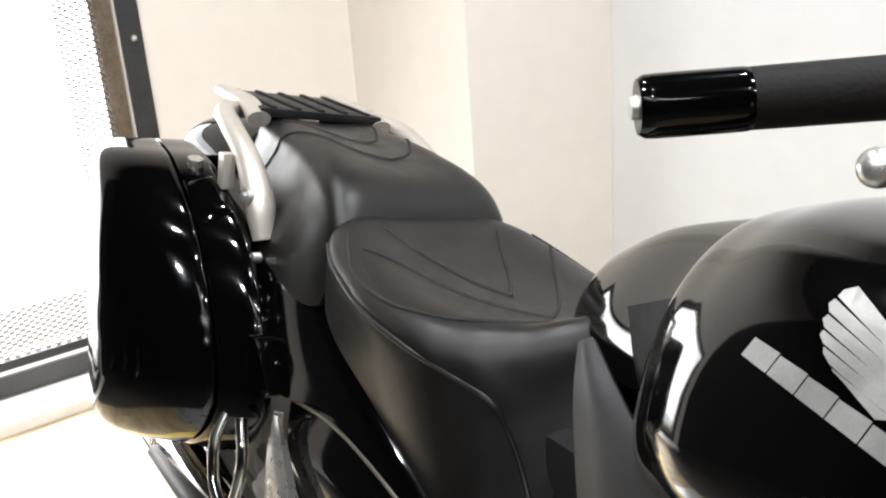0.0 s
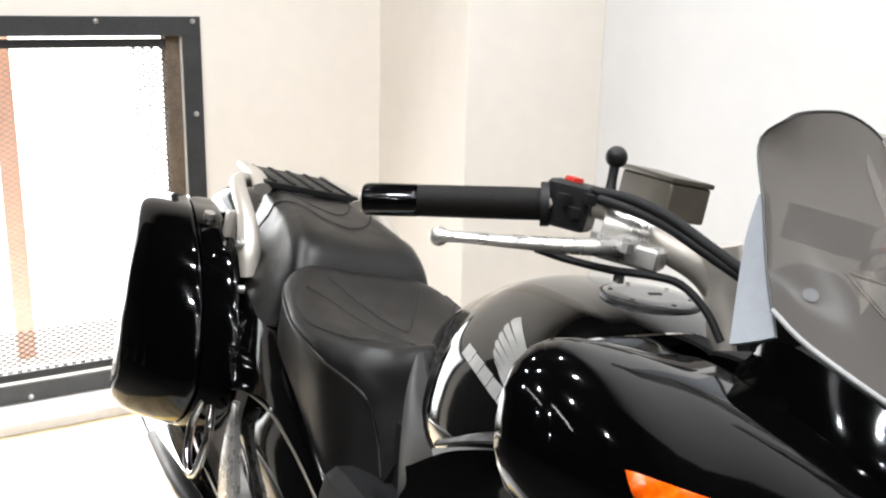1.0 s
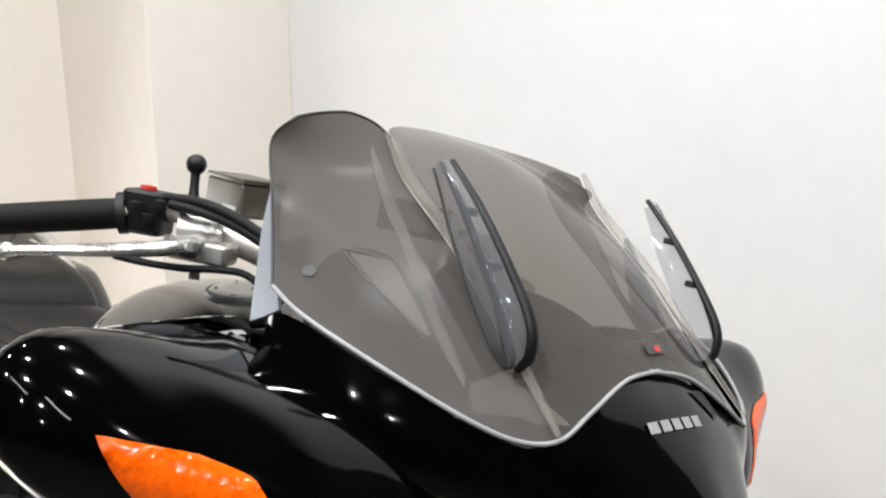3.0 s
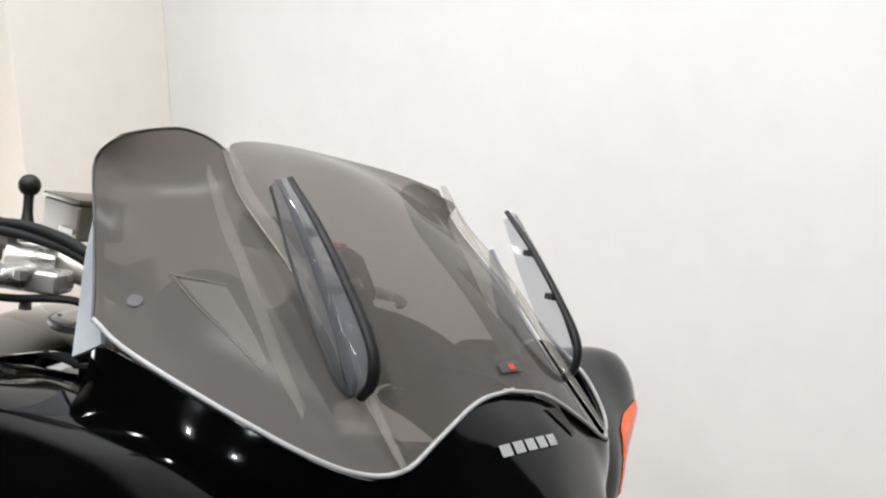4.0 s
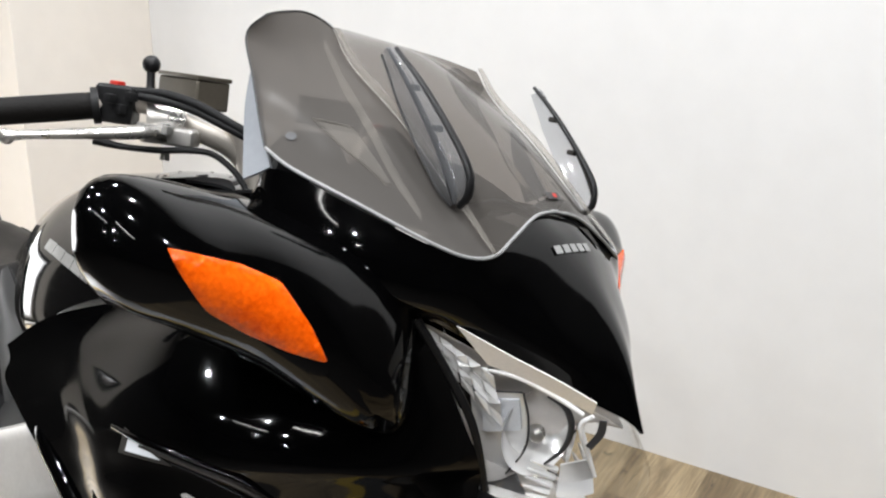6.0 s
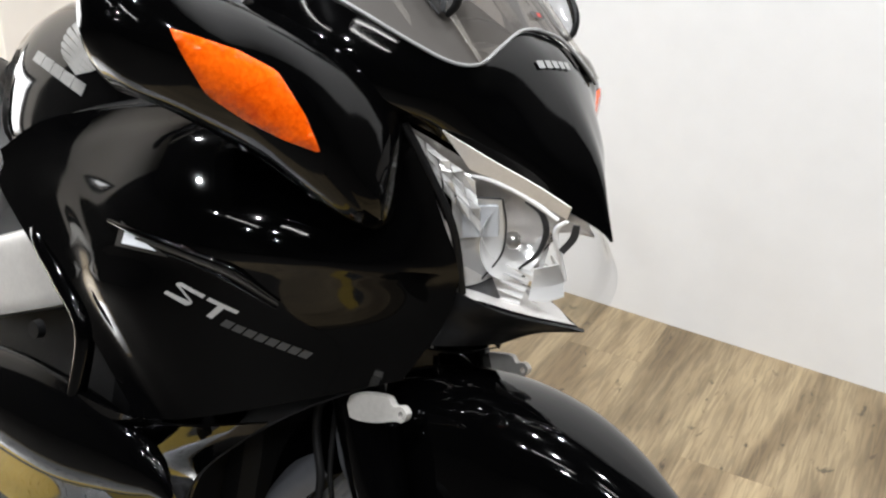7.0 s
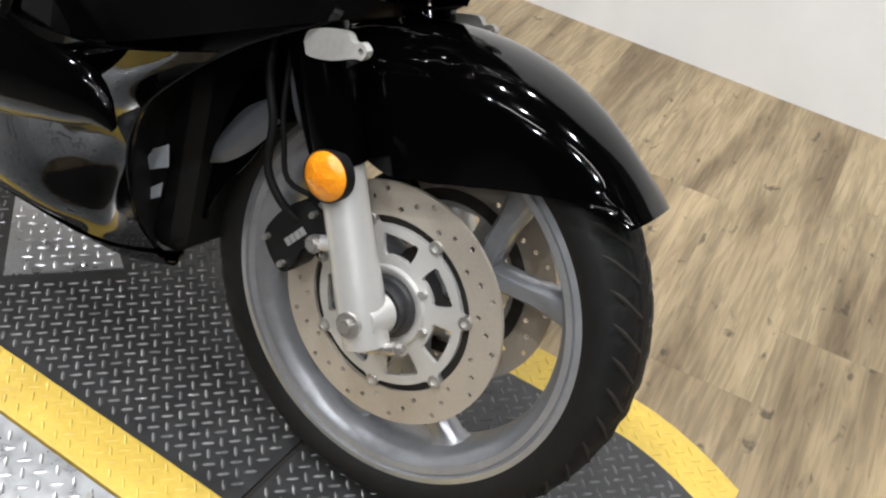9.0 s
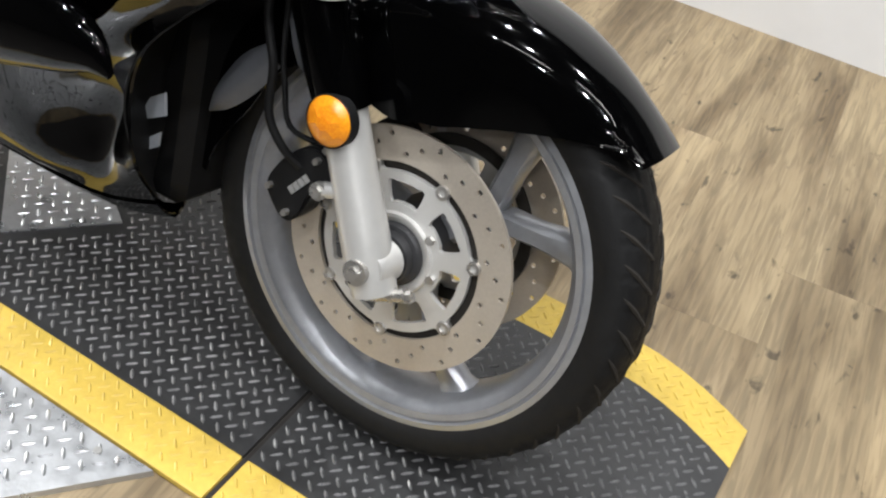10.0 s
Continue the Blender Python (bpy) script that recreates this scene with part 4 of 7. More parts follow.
LOBE = [[(-0.275, -0.098, 0.372), (-0.269, -0.100, 0.400), (-0.254, -0.100, 0.4305), (-0.234, -0.100, 0.459), (-0.205, -0.098, 0.483)],
        [(-0.272, -0.100, 0.372), (-0.260, -0.108, 0.392), (-0.240, -0.110, 0.418), (-0.218, -0.108, 0.445), (-0.196, -0.104, 0.470)],
        [(-0.268, -0.098, 0.373), (-0.248, -0.100, 0.384), (-0.222, -0.100, 0.407), (-0.199, -0.100, 0.436), (-0.186, -0.098, 0.460)]]
lobe = skin(LOBE, 24, 10)
STRIP_EDGE = [[(-0.187, -0.106, 0.560), (-0.184, -0.108, 0.535), (-0.168, -0.109, 0.495), (-0.158, -0.106, 0.474)], [(-0.160, -0.120, 0.560), (-0.158, -0.122, 0.540), (-0.139, -0.122, 0.510), (-0.139, -0.116, 0.474)]]
for side, mirror in PLAIN_SIDES:
    part("mudguard_skirt", moved(mirror(thicken(sheet(lobe), 0.003)), TURNED), LOBE_GREY, fender, "rear skirt of the mudguard, reflected grey put into its colour", 60)
    part("fork_guard", moved(mirror(thicken(sheet(skin(STRIP_EDGE, 16, 6)), 0.006)), TURNED), LOBE_GREY, fender, "satin slate grey strip beside the fork cover", 60)

# ---- nose, with the edge of the screen above and the headlamp below
NOSE = [
    [(0.008, 0.000, 1.050), (0.014, -0.055, 1.047), (0.022, -0.105, 1.028), (0.026, -0.148, 1.011), (0.002, -0.188, 1.018), (-0.060, -0.238, 1.046), (-0.135, -0.270, 1.070), (-0.172, -0.260, 1.043)],
    [(0.042, 0.000, 1.022), (0.044, -0.050, 1.018), (0.043, -0.105, 1.001), (0.034, -0.146, 0.984), (0.004, -0.195, 0.990), (-0.060, -0.250, 1.016), (-0.126, -0.276, 1.028), (-0.172, -0.272, 1.018)],
    [(0.111, 0.000, 0.938), (0.102, -0.048, 0.938), (0.077, -0.100, 0.945), (0.033, -0.150, 0.955), (-0.003, -0.198, 0.966), (-0.058, -0.250, 0.983), (-0.122, -0.288, 0.990), (-0.172, -0.290, 0.985)],
    [(0.150, 0.000, 0.858), (0.132, -0.032, 0.871), (0.084, -0.088, 0.899), (0.029, -0.140, 0.929), (-0.017, -0.186, 0.952), (-0.066, -0.240, 0.950), (-0.125, -0.290, 0.955), (-0.196, -0.310, 0.961)]]


def mirrored(c):
    """A half curve from the middle outwards, set into the bike's frame and mirrored."""
    half = [SET @ Vector(p) for p in c]
    half[0].y = 0.0
    return [(x, -y, z) for x, y, z in half[:0:-1]] + [tuple(p) for p in half]


nose_bm = sheet(skin([mirrored(c) for c in NOSE], 81, 22))
nose_copy = nose_bm.copy()
nose = part("nose_panel", thicken(nose_bm, 0.003), GLOSS, bike, "gloss black nose panel", 60)
def on_front(surface, at, u, n, *rest, **more):
    """A decal placed in the drawing frame on a shape that is already set."""
    turn = SET.to_3x3()
    return decal(surface, tuple(SET @ Vector(at)), tuple(turn @ Vector(u)), tuple(turn @ Vector(n)), *rest, **more)


# badge as plain bars on a dark plinth
for k in range(5):
    o = [(-0.0056, -0.0045), (0.0056, -0.0045), (0.0056, 0.0045), (-0.0056, 0.0045)]
    part("badge_bar", on_front(nose_copy, (0.05, -0.050 + 0.0145 * k, 1.027), (0, 1, 0), (0.8, 0, 0.6), o, 0.0022), BADGE_PALE, nose, "", 0)
# air slot under the middle of the screen
slot = on_front(nose_copy, (0.030, 0.040, 1.036), (0, 1, 0), (0.6, 0, 0.8), [(0.7 * a, 0.7 * b) for a, b in [(-0.020, 0.012), (-0.008, -0.003), (0.012, -0.020), (0.020, -0.024), (0.026, -0.014), (0.016, 0.012)]], 0.0016)
part("air_slot", slot, GAP, nose, "", 0)

# ---- headlamp: clear cover, dark shell, bright reflectors
LENS = [
    [(0.143, 0.000, 0.857), (0.125, -0.032, 0.868), (0.080, -0.088, 0.896), (0.028, -0.138, 0.925), (-0.018, -0.184, 0.948)],
    [(0.163, 0.000, 0.826), (0.146, -0.035, 0.833), (0.102, -0.085, 0.853), (0.054, -0.128, 0.876), (-0.003, -0.160, 0.911)],
    [(0.163, 0.000, 0.795), (0.148, -0.034, 0.798), (0.114, -0.075, 0.809), (0.073, -0.106, 0.826), (0.018, -0.122, 0.848)],
    [(0.144, 0.000, 0.758), (0.132, -0.030, 0.760), (0.101, -0.058, 0.763), (0.063, -0.078, 0.767), (0.021, -0.085, 0.772)]]
lens_bm = sheet(skin([mirrored(c) for c in LENS], 61, 20))
loops = [mirrored(c) for c in LENS]
edge = loops[0] + [r[-1] for r in loops[1:-1]] + loops[-1][::-1] + [r[0] for r in loops[-2:0:-1]]


def drawn_back(k, near, deep):
    """The lamp's edge, pulled into the lamp and shrunk towards its middle line."""
    out = []
    for x, y, z in edge:
        zc = 0.748 + 0.75 * abs(y)
        out.append((x - near - deep * max(0.0, 1 - (y / 0.18) ** 2), y * (1 - 0.25 * (1 - k)), zc + (z - zc) * k))
    return out


bucket = sheet([[tuple(p) for p in spline(drawn_back(k, a, b), 120, True)] for k, a, b in ((0.98, 0.006, 0.006), (0.92, 0.014, 0.030), (0.80, 0.016, 0.050), (0.5, 0.018, 0.064), (0.1, 0.018, 0.070))], True)
headlamp = part("headlamp", bucket, LAMP_SHELL, bike, "wide clear twin headlamp with chrome reflectors", 60)
part("lamp_cover", lens_bm, CLEAR, headlamp, "clear lamp cover", 60)


def bowl(centre, aim, r, depth, sides=40):
    prof = [(r * math.sqrt(t), depth * (t - 1)) for t in [k / 12 for k in range(13)]]
    bm = turned(prof, sides)
    q = Vector(aim).normalized().to_track_quat("Y", "Z").to_matrix().to_4x4()
    return moved(bm, Matrix.Translation(centre) @ q)


for side, mirror in SIDES:
    # main bowl with its dark ring, and the step beside it
    aim = Vector((1, -0.38, 0.02))
    main = part("lamp_bowl", mirror(bowl((0.057, -0.059, 0.840), aim, 0.046, 0.034)), REFLECTOR, headlamp)
    part("bulb_cap", mirror(ball_bm((0.057, -0.063, 0.839), 0.0095)), ALLOY, main)
    part("side_reflector_face", mirror(thicken(sheet(skin([[(0.003, -0.110, 0.875), (0.026, -0.101, 0.880), (0.051, -0.091, 0.884)], [(-0.003, -0.078, 0.820), (0.022, -0.067, 0.823), (0.045, -0.060, 0.832)], [(0.000, -0.053, 0.760), (0.015, -0.051, 0.769), (0.029, -0.052, 0.786)]], 12, 12)), 0.002)), REFLECTOR, headlamp)
    part("step_line", mirror(tube([(0.056, -0.099, 0.886), (0.058, -0.085, 0.857), (0.052, -0.072, 0.823), (0.031, -0.066, 0.788)], 0.0011, 8, 24)), HUB, headlamp)
    part("step_line", mirror(tube([(0.008, -0.116, 0.878), (0.054, -0.098, 0.886)], 0.0010, 8, 8)), HUB, headlamp)
    part("side_bulb_block", mirror(thicken(sheet([[(0.015, -0.106, 0.868), (0.049, -0.093, 0.876)], [(0.012, -0.091, 0.832), (0.048, -0.079, 0.842)]]), 0.006)), LAMP_WHITE, headlamp, "milky side light block", 0)
    # cut-glass jewels in the upper corner
    rng = np.random.default_rng(3)
    jewels = bmesh.new()
    o, du, dv, deep = (Vector(p) for p in ((-0.033, -0.174, 0.948), (0.033, -0.121, 0.901), (-0.029, -0.145, 0.889), (-0.039, -0.167, 0.946)))
    du, dv, deep = du - o, dv - o, deep - o
    for i in range(6):
        for j in range(4):
            at = [o + du * ((i + a) / 6) + dv * ((j + b) / 4 * (0.35 + 0.65 * (i + a) / 6)) for a, b in ((0.04, 0.04), (0.96, 0.04), (0.96, 0.96), (0.04, 0.96))]
            jewels.faces.new([jewels.verts.new(p + deep * rng.uniform(-1.0, 0.8)) for p in at])
    part("lamp_facets", mirror(thicken(jewels, 0.0015)), REFLECTOR, headlamp, "cut chrome facets", 0)
    foot, head, fan = Vector((0.060, -0.072, 0.814)), Vector((0.081, -0.053, 0.806)), Vector((0.046, -0.059, 0.772))
    for k in range(5):
        a = foot + (fan - foot) * (k / 4)
        b = head + (fan - foot) * (k / 4) * 0.9
        part("reflector_fin", mirror(tube([tuple(a), tuple(a.lerp(b, 0.6)), tuple(b)], [0.0012, 0.0030, 0.0036], 6, 8)), REFLECTOR, headlamp, "", 30)
    if side == -1:
        continue
    part("bowl_rim", mirror(tube([(0.081, -0.097, 0.890), (0.095, -0.086, 0.881), (0.099, -0.074, 0.861), (0.091, -0.067, 0.835), (0.072, -0.065, 0.812)], [0.0012, 0.0030, 0.0034, 0.0026, 0.0012], 10, 30)), HUB, main, "dark ring of the lamp bowl")
    part("front_facets", mirror(thicken(sheet(skin([[(0.088, -0.062, 0.817), (0.102, -0.059, 0.824), (0.114, -0.056, 0.830)], [(0.081, -0.047, 0.796), (0.097, -0.040, 0.799), (0.112, -0.037, 0.808)], [(0.081, -0.047, 0.777), (0.098, -0.040, 0.779), (0.116, -0.036, 0.790)]], 5, 4)), 0.0015)), REFLECTOR, headlamp, "", 10)
    part("upper_strip", mirror(thicken(sheet(skin([[(0.014, -0.166, 0.950), (0.053, -0.139, 0.931), (0.093, -0.113, 0.914), (0.128, -0.088, 0.896)], [(0.035, -0.137, 0.915), (0.063, -0.121, 0.908), (0.093, -0.101, 0.896), (0.122, -0.081, 0.882)]], 20, 3)), 0.0015)), LAMP_SHELL, headlamp, "pale strip under the nose edge", 60)
    part("inner_ridge", mirror(tube([(0.025, -0.131, 0.907), (0.057, -0.114, 0.904), (0.085, -0.096, 0.893), (0.110, -0.077, 0.877)], [0.002, 0.0042, 0.0045, 0.0035], 10, 30, flat=0.7)), REFLECTOR, headlamp)
    part("inner_ridge", mirror(tube([(0.120, -0.075, 0.878), (0.109, -0.074, 0.865), (0.112, -0.061, 0.840), (0.118, -0.045, 0.810)], [0.002, 0.0030, 0.0030, 0.002], 10, 30)), REFLECTOR, headlamp)
    part("front_rim", mirror(thicken(sheet(skin([[(0.135, -0.075, 0.878), (0.132, -0.069, 0.862), (0.120, -0.066, 0.843)], [(0.128, -0.076, 0.877), (0.124, -0.071, 0.862), (0.114, -0.068, 0.846)]], 12, 3)), 0.0015)), HUB, headlamp, "dark rim strip", 60)
    part("lower_step", mirror(thicken(sheet(skin([[(0.011, -0.076, 0.774), (0.028, -0.072, 0.782), (0.045, -0.070, 0.795)], [(0.012, -0.070, 0.761), (0.032, -0.062, 0.765), (0.052, -0.056, 0.772)]], 12, 3)), 0.002)), HUB, headlamp, "dark step at the foot of the lamp", 60)
# dark shell around and under the lamp
CHIN = [
    [(0.142, 0.000, 0.755), (0.130, -0.030, 0.757), (0.094, -0.060, 0.760), (0.061, -0.083, 0.765), (0.017, -0.090, 0.772)],
    [(0.088, 0.000, 0.735), (0.078, -0.030, 0.735), (0.050, -0.060, 0.735), (0.012, -0.085, 0.737), (-0.020, -0.098, 0.742)],
    [(0.046, 0.000, 0.707), (0.038, -0.035, 0.707), (0.022, -0.070, 0.707), (0.002, -0.100, 0.708), (-0.026, -0.120, 0.714)]]
part("chin_panel", thicken(sheet(skin([mirrored(c) for c in CHIN], 41, 10)), 0.003), SATIN, bike, "black chin panel under the lamp", 60)

for side, mirror in SIDES:
    part("lamp_rim", mirror(tube([r[-1] for r in LENS], 0.0045, 8, 20)), SATIN, headlamp)

# ---- side fairings
SIDE = [
    [(-0.028, -0.186, 0.949), (-0.084, -0.212, 0.955), (-0.150, -0.216, 0.962), (-0.196, -0.224, 0.942), (-0.268, -0.234, 0.920), (-0.346, -0.256, 0.898), (-0.427, -0.292, 0.865), (-0.500, -0.296, 0.815)],
    [(-0.022, -0.184, 0.944), (-0.072, -0.196, 0.936), (-0.140, -0.222, 0.934), (-0.205, -0.240, 0.922), (-0.285, -0.262, 0.899), (-0.360, -0.279, 0.872), (-0.417, -0.293, 0.850), (-0.492, -0.296, 0.800)],
    [(-0.001, -0.160, 0.904), (-0.060, -0.208, 0.898), (-0.132, -0.256, 0.893), (-0.219, -0.284, 0.890), (-0.316, -0.292, 0.863), (-0.372, -0.296, 0.840), (-0.410, -0.297, 0.826), (-0.497, -0.298, 0.777)],
    [(0.014, -0.130, 0.848), (-0.048, -0.228, 0.852), (-0.121, -0.296, 0.844), (-0.220, -0.320, 0.840), (-0.316, -0.313, 0.807), (-0.362, -0.307, 0.796), (-0.396, -0.303, 0.791), (-0.460, -0.300, 0.749)],
    [(0.022, -0.105, 0.807), (-0.036, -0.236, 0.812), (-0.112, -0.302, 0.806), (-0.208, -0.323, 0.792), (-0.290, -0.317, 0.771), (-0.334, -0.309, 0.760), (-0.362, -0.305, 0.755), (-0.416, -0.302, 0.722)],
    [(0.022, -0.098, 0.787), (-0.034, -0.220, 0.788), (-0.109, -0.290, 0.786), (-0.203, -0.320, 0.776), (-0.280, -0.317, 0.751), (-0.316, -0.310, 0.738), (-0.340, -0.305, 0.729), (-0.375, -0.302, 0.698)],
    [(0.016, -0.102, 0.737), (-0.042, -0.199, 0.735), (-0.114, -0.278, 0.731), (-0.197, -0.316, 0.718), (-0.256, -0.316, 0.702), (-0.281, -0.311, 0.697), (-0.300, -0.307, 0.694), (-0.314, -0.304, 0.664)],
    [(-0.006, -0.130, 0.671), (-0.057, -0.206, 0.651), (-0.117, -0.260, 0.625), (-0.165, -0.286, 0.605), (-0.190, -0.294, 0.597), (-0.202, -0.300, 0.594), (-0.210, -0.302, 0.593), (-0.217, -0.304, 0.592)]]
LOWER = [
    [(-0.097, -0.232, 0.612), (-0.165, -0.286, 0.596), (-0.238, -0.304, 0.586), (-0.350, -0.302, 0.577), (-0.690, -0.290, 0.555)],
    [(-0.157, -0.262, 0.540), (-0.197, -0.280, 0.530), (-0.255, -0.302, 0.517), (-0.352, -0.312, 0.496), (-0.700, -0.295, 0.464)],
    [(-0.180, -0.262, 0.466), (-0.208, -0.274, 0.457), (-0.254, -0.296, 0.440), (-0.352, -0.306, 0.425), (-0.702, -0.290, 0.399)],
    [(-0.172, -0.246, 0.394), (-0.205, -0.250, 0.371), (-0.254, -0.252, 0.353), (-0.355, -0.258, 0.340), (-0.707, -0.250, 0.319)],
    [(-0.196, -0.180, 0.309), (-0.241, -0.180, 0.290), (-0.293, -0.180, 0.275), (-0.381, -0.182, 0.266), (-0.724, -0.178, 0.252)]]
for row, inward in ((1, 0.012), (2, 0.042), (3, 0.034)):
    LOWER[row] = [(x - inward * k, y + inward * k, z - inward * k) for (x, y, z), k in zip(LOWER[row], (0.0, 0.5, 1.0, 1.0, 1.0))]
# hollow under the fairing's edge
for row, hollow in ((1, (0.006, 0.024, 0.026, 0.0, 0.0)), (2, (0.010, 0.050, 0.052, 0.010, 0.0)), (3, (0.0, 0.020, 0.022, 0.0, 0.0))):
    LOWER[row] = [(x, y + k, z) for (x, y, z), k in zip(LOWER[row], hollow)]
for side, mirror in SIDES:
    fair = sheet(skin(SIDE, 44, 54))
    logo_on = fair.copy()
    fairing = part("side_fairing", mirror(thicken(fair, 0.003, (0.3, -1, 0))), GLOSS, bike, "gloss black side fairing", 60)
    if side == 1:
        # model lettering: the two readable letters, then dark bars
        def letter(strokes, at):
            for o in strokes:
                part("letter_stroke", mirror(decal(logo_on, at, ST_U, ST_N, o, 0.0012, grid=0.01)), BADGE, fairing, "", 0)
        LET, ST_U, ST_N = (-0.167, -0.312, 0.751), (0.75, 0.59, -0.30), (0.60, -0.80, 0.05)
        sl = lambda pts: [(0.70 * (x + 0.35 * y), 0.62 * y) for x, y in pts]
        letter([sl([(-0.002, 0.010), (0.034, 0.010), (0.034, 0.017), (-0.004, 0.017), (-0.008, 0.013)]), sl([(-0.008, 0.013), (-0.002, 0.010), (0.028, -0.004), (0.030, -0.009), (0.022, -0.004), (-0.008, 0.009)]),
                sl([(-0.010, -0.016), (0.026, -0.016), (0.030, -0.010), (0.026, -0.006), (-0.010, -0.009)]),
                sl([(0.040, 0.010), (0.086, 0.010), (0.086, 0.017), (0.040, 0.017)]), sl([(0.058, -0.016), (0.067, -0.016), (0.067, 0.010), (0.058, 0.010)])], LET)
        for k in range(8):
            o = sl([(0.082 + k * 0.0170, -0.020), (0.096 + k * 0.0170, -0.020), (0.096 + k * 0.0170, -0.006), (0.082 + k * 0.0170, -0.006)])
            part("model_bar", mirror(decal(logo_on, LET, ST_U, ST_N, o, 0.001, grid=0.01)), BADGE_DARK, fairing, "", 0)
    # air outlet: two lips, slit shade as dark strips, rear glint as pale patch
    tree = BVHTree.FromBMesh(logo_on)
    across = Vector((0.75, -0.62, 0.28)).normalized()
    def onto(points, lift):
        out = []
        for p in points:
            h = tree.ray_cast(Vector(p) + across * 0.15, -across, 0.3)[0]
            out.append(tuple((h if h else Vector(p)) + across * lift))
        return out
    upper = onto([(-0.292, -0.3, 0.787), (-0.247, -0.3, 0.787), (-0.172, -0.3, 0.789), (-0.100, -0.3, 0.790), (-0.030, -0.3, 0.778)], 0.001)
    lower = onto([(-0.247, -0.3, 0.776), (-0.172, -0.3, 0.780), (-0.110, -0.3, 0.778), (-0.032, -0.3, 0.770)], 0.0)
    part("slit_shade", mirror(tube([tuple((Vector(a) + Vector(b)) / 2) for a, b in zip(upper[1:], lower)], [0.003, 0.005, 0.005, 0.002], 8, 30, flat=0.5)), GAP, fairing, "", 60)
    part("outlet_lip", mirror(tube(upper, [0.002, 0.004, 0.004, 0.0035, 0.0015], 10, 40)), GLOSS, fairing, "", 60)
    part("outlet_lip", mirror(tube(lower, [0.001, 0.002, 0.0025, 0.001], 8, 40)), GLOSS, fairing, "", 60)
    pane = decal(logo_on, (-0.242, -0.3, 0.781), (0.8, 0.6, -0.1), tuple(across), [(-0.022, 0.014), (0.030, -0.010), (-0.022, -0.012)], 0.0010, grid=0.01)
    part("outlet_shade", mirror(pane), GAP, fairing, "", 0)
    pane = decal(logo_on, (-0.242, -0.3, 0.781), (0.8, 0.6, -0.1), tuple(across), [(-0.016, 0.008), (0.018, -0.007), (-0.016, -0.008)], 0.0020, grid=0.01)
    part("outlet_glint", mirror(pane), LAMP_WHITE, fairing, "", 0)
    low = part("lower_cowl", mirror(thicken(sheet(skin(LOWER, 36, 26)), 0.003)), GLOSS, bike, "gloss black lower cowl", 60)
    under = skin([LOWER[-1],
                  [(-0.190, -0.155, 0.285), (-0.240, -0.150, 0.262), (-0.293, -0.145, 0.246), (-0.381, -0.140, 0.236), (-0.724, -0.14, 0.225)],
                  [(-0.215, -0.110, 0.278), (-0.255, -0.10, 0.250), (-0.31, -0.08, 0.236), (-0.40, -0.04, 0.226), (-0.73, -0.03, 0.218)]], 20, 8)
    part("belly_panel", mirror(thicken(sheet(under), 0.003)), GLOSS, bike, "", 60)
    # dark inner lining of the wheel bay and the radiator behind it
    lining = skin([[(-0.009, -0.128, 0.673), (-0.055, -0.180, 0.645), (-0.098, -0.222, 0.610), (-0.158, -0.258, 0.538), (-0.181, -0.258, 0.466), (-0.174, -0.242, 0.394), (-0.198, -0.178, 0.311)],
                   [(-0.060, -0.100, 0.653), (-0.118, -0.140, 0.623), (-0.163, -0.180, 0.585), (-0.204, -0.200, 0.519), (-0.216, -0.200, 0.454), (-0.212, -0.180, 0.397), (-0.236, -0.150, 0.319)],
                   [(-0.205, -0.050, 0.638), (-0.227, -0.080, 0.610), (-0.240, -0.100, 0.573), (-0.248, -0.100, 0.508), (-0.249, -0.100, 0.443), (-0.251, -0.090, 0.387), (-0.266, -0.080, 0.311)]], 26, 8)
    part("inner_panel", mirror(thicken(sheet(lining), 0.002)), DULL, bike, "dull black lining of the wheel bay", 60)
    for outline in ([(-0.213, 0.4136), (-0.206, 0.434), (-0.199, 0.448), (-0.179, 0.462), (-0.175, 0.435)], [(-0.210, 0.3873), (-0.181, 0.412), (-0.182, 0.393), (-0.196, 0.383)]):
        part("air_fin", mirror(moved(plate(outline, 0.004), Matrix.Translation((-0.006, -0.194, 0)))), GREY_PLASTIC, bike, "pale grey air fin", 0)

radiator = part("radiator", rounded_box((0.035, 0.34, 0.28), 0.006, (-0.40, 0, 0.50)), DULL, bike, "dark radiator behind the front wheel")
for k in range(18):
    part("radiator_fin", rounded_box((0.004, 0.32, 0.003), 0.0, (-0.381, 0, 0.37 + k * 0.015)), SATIN, radiator, "", 0)

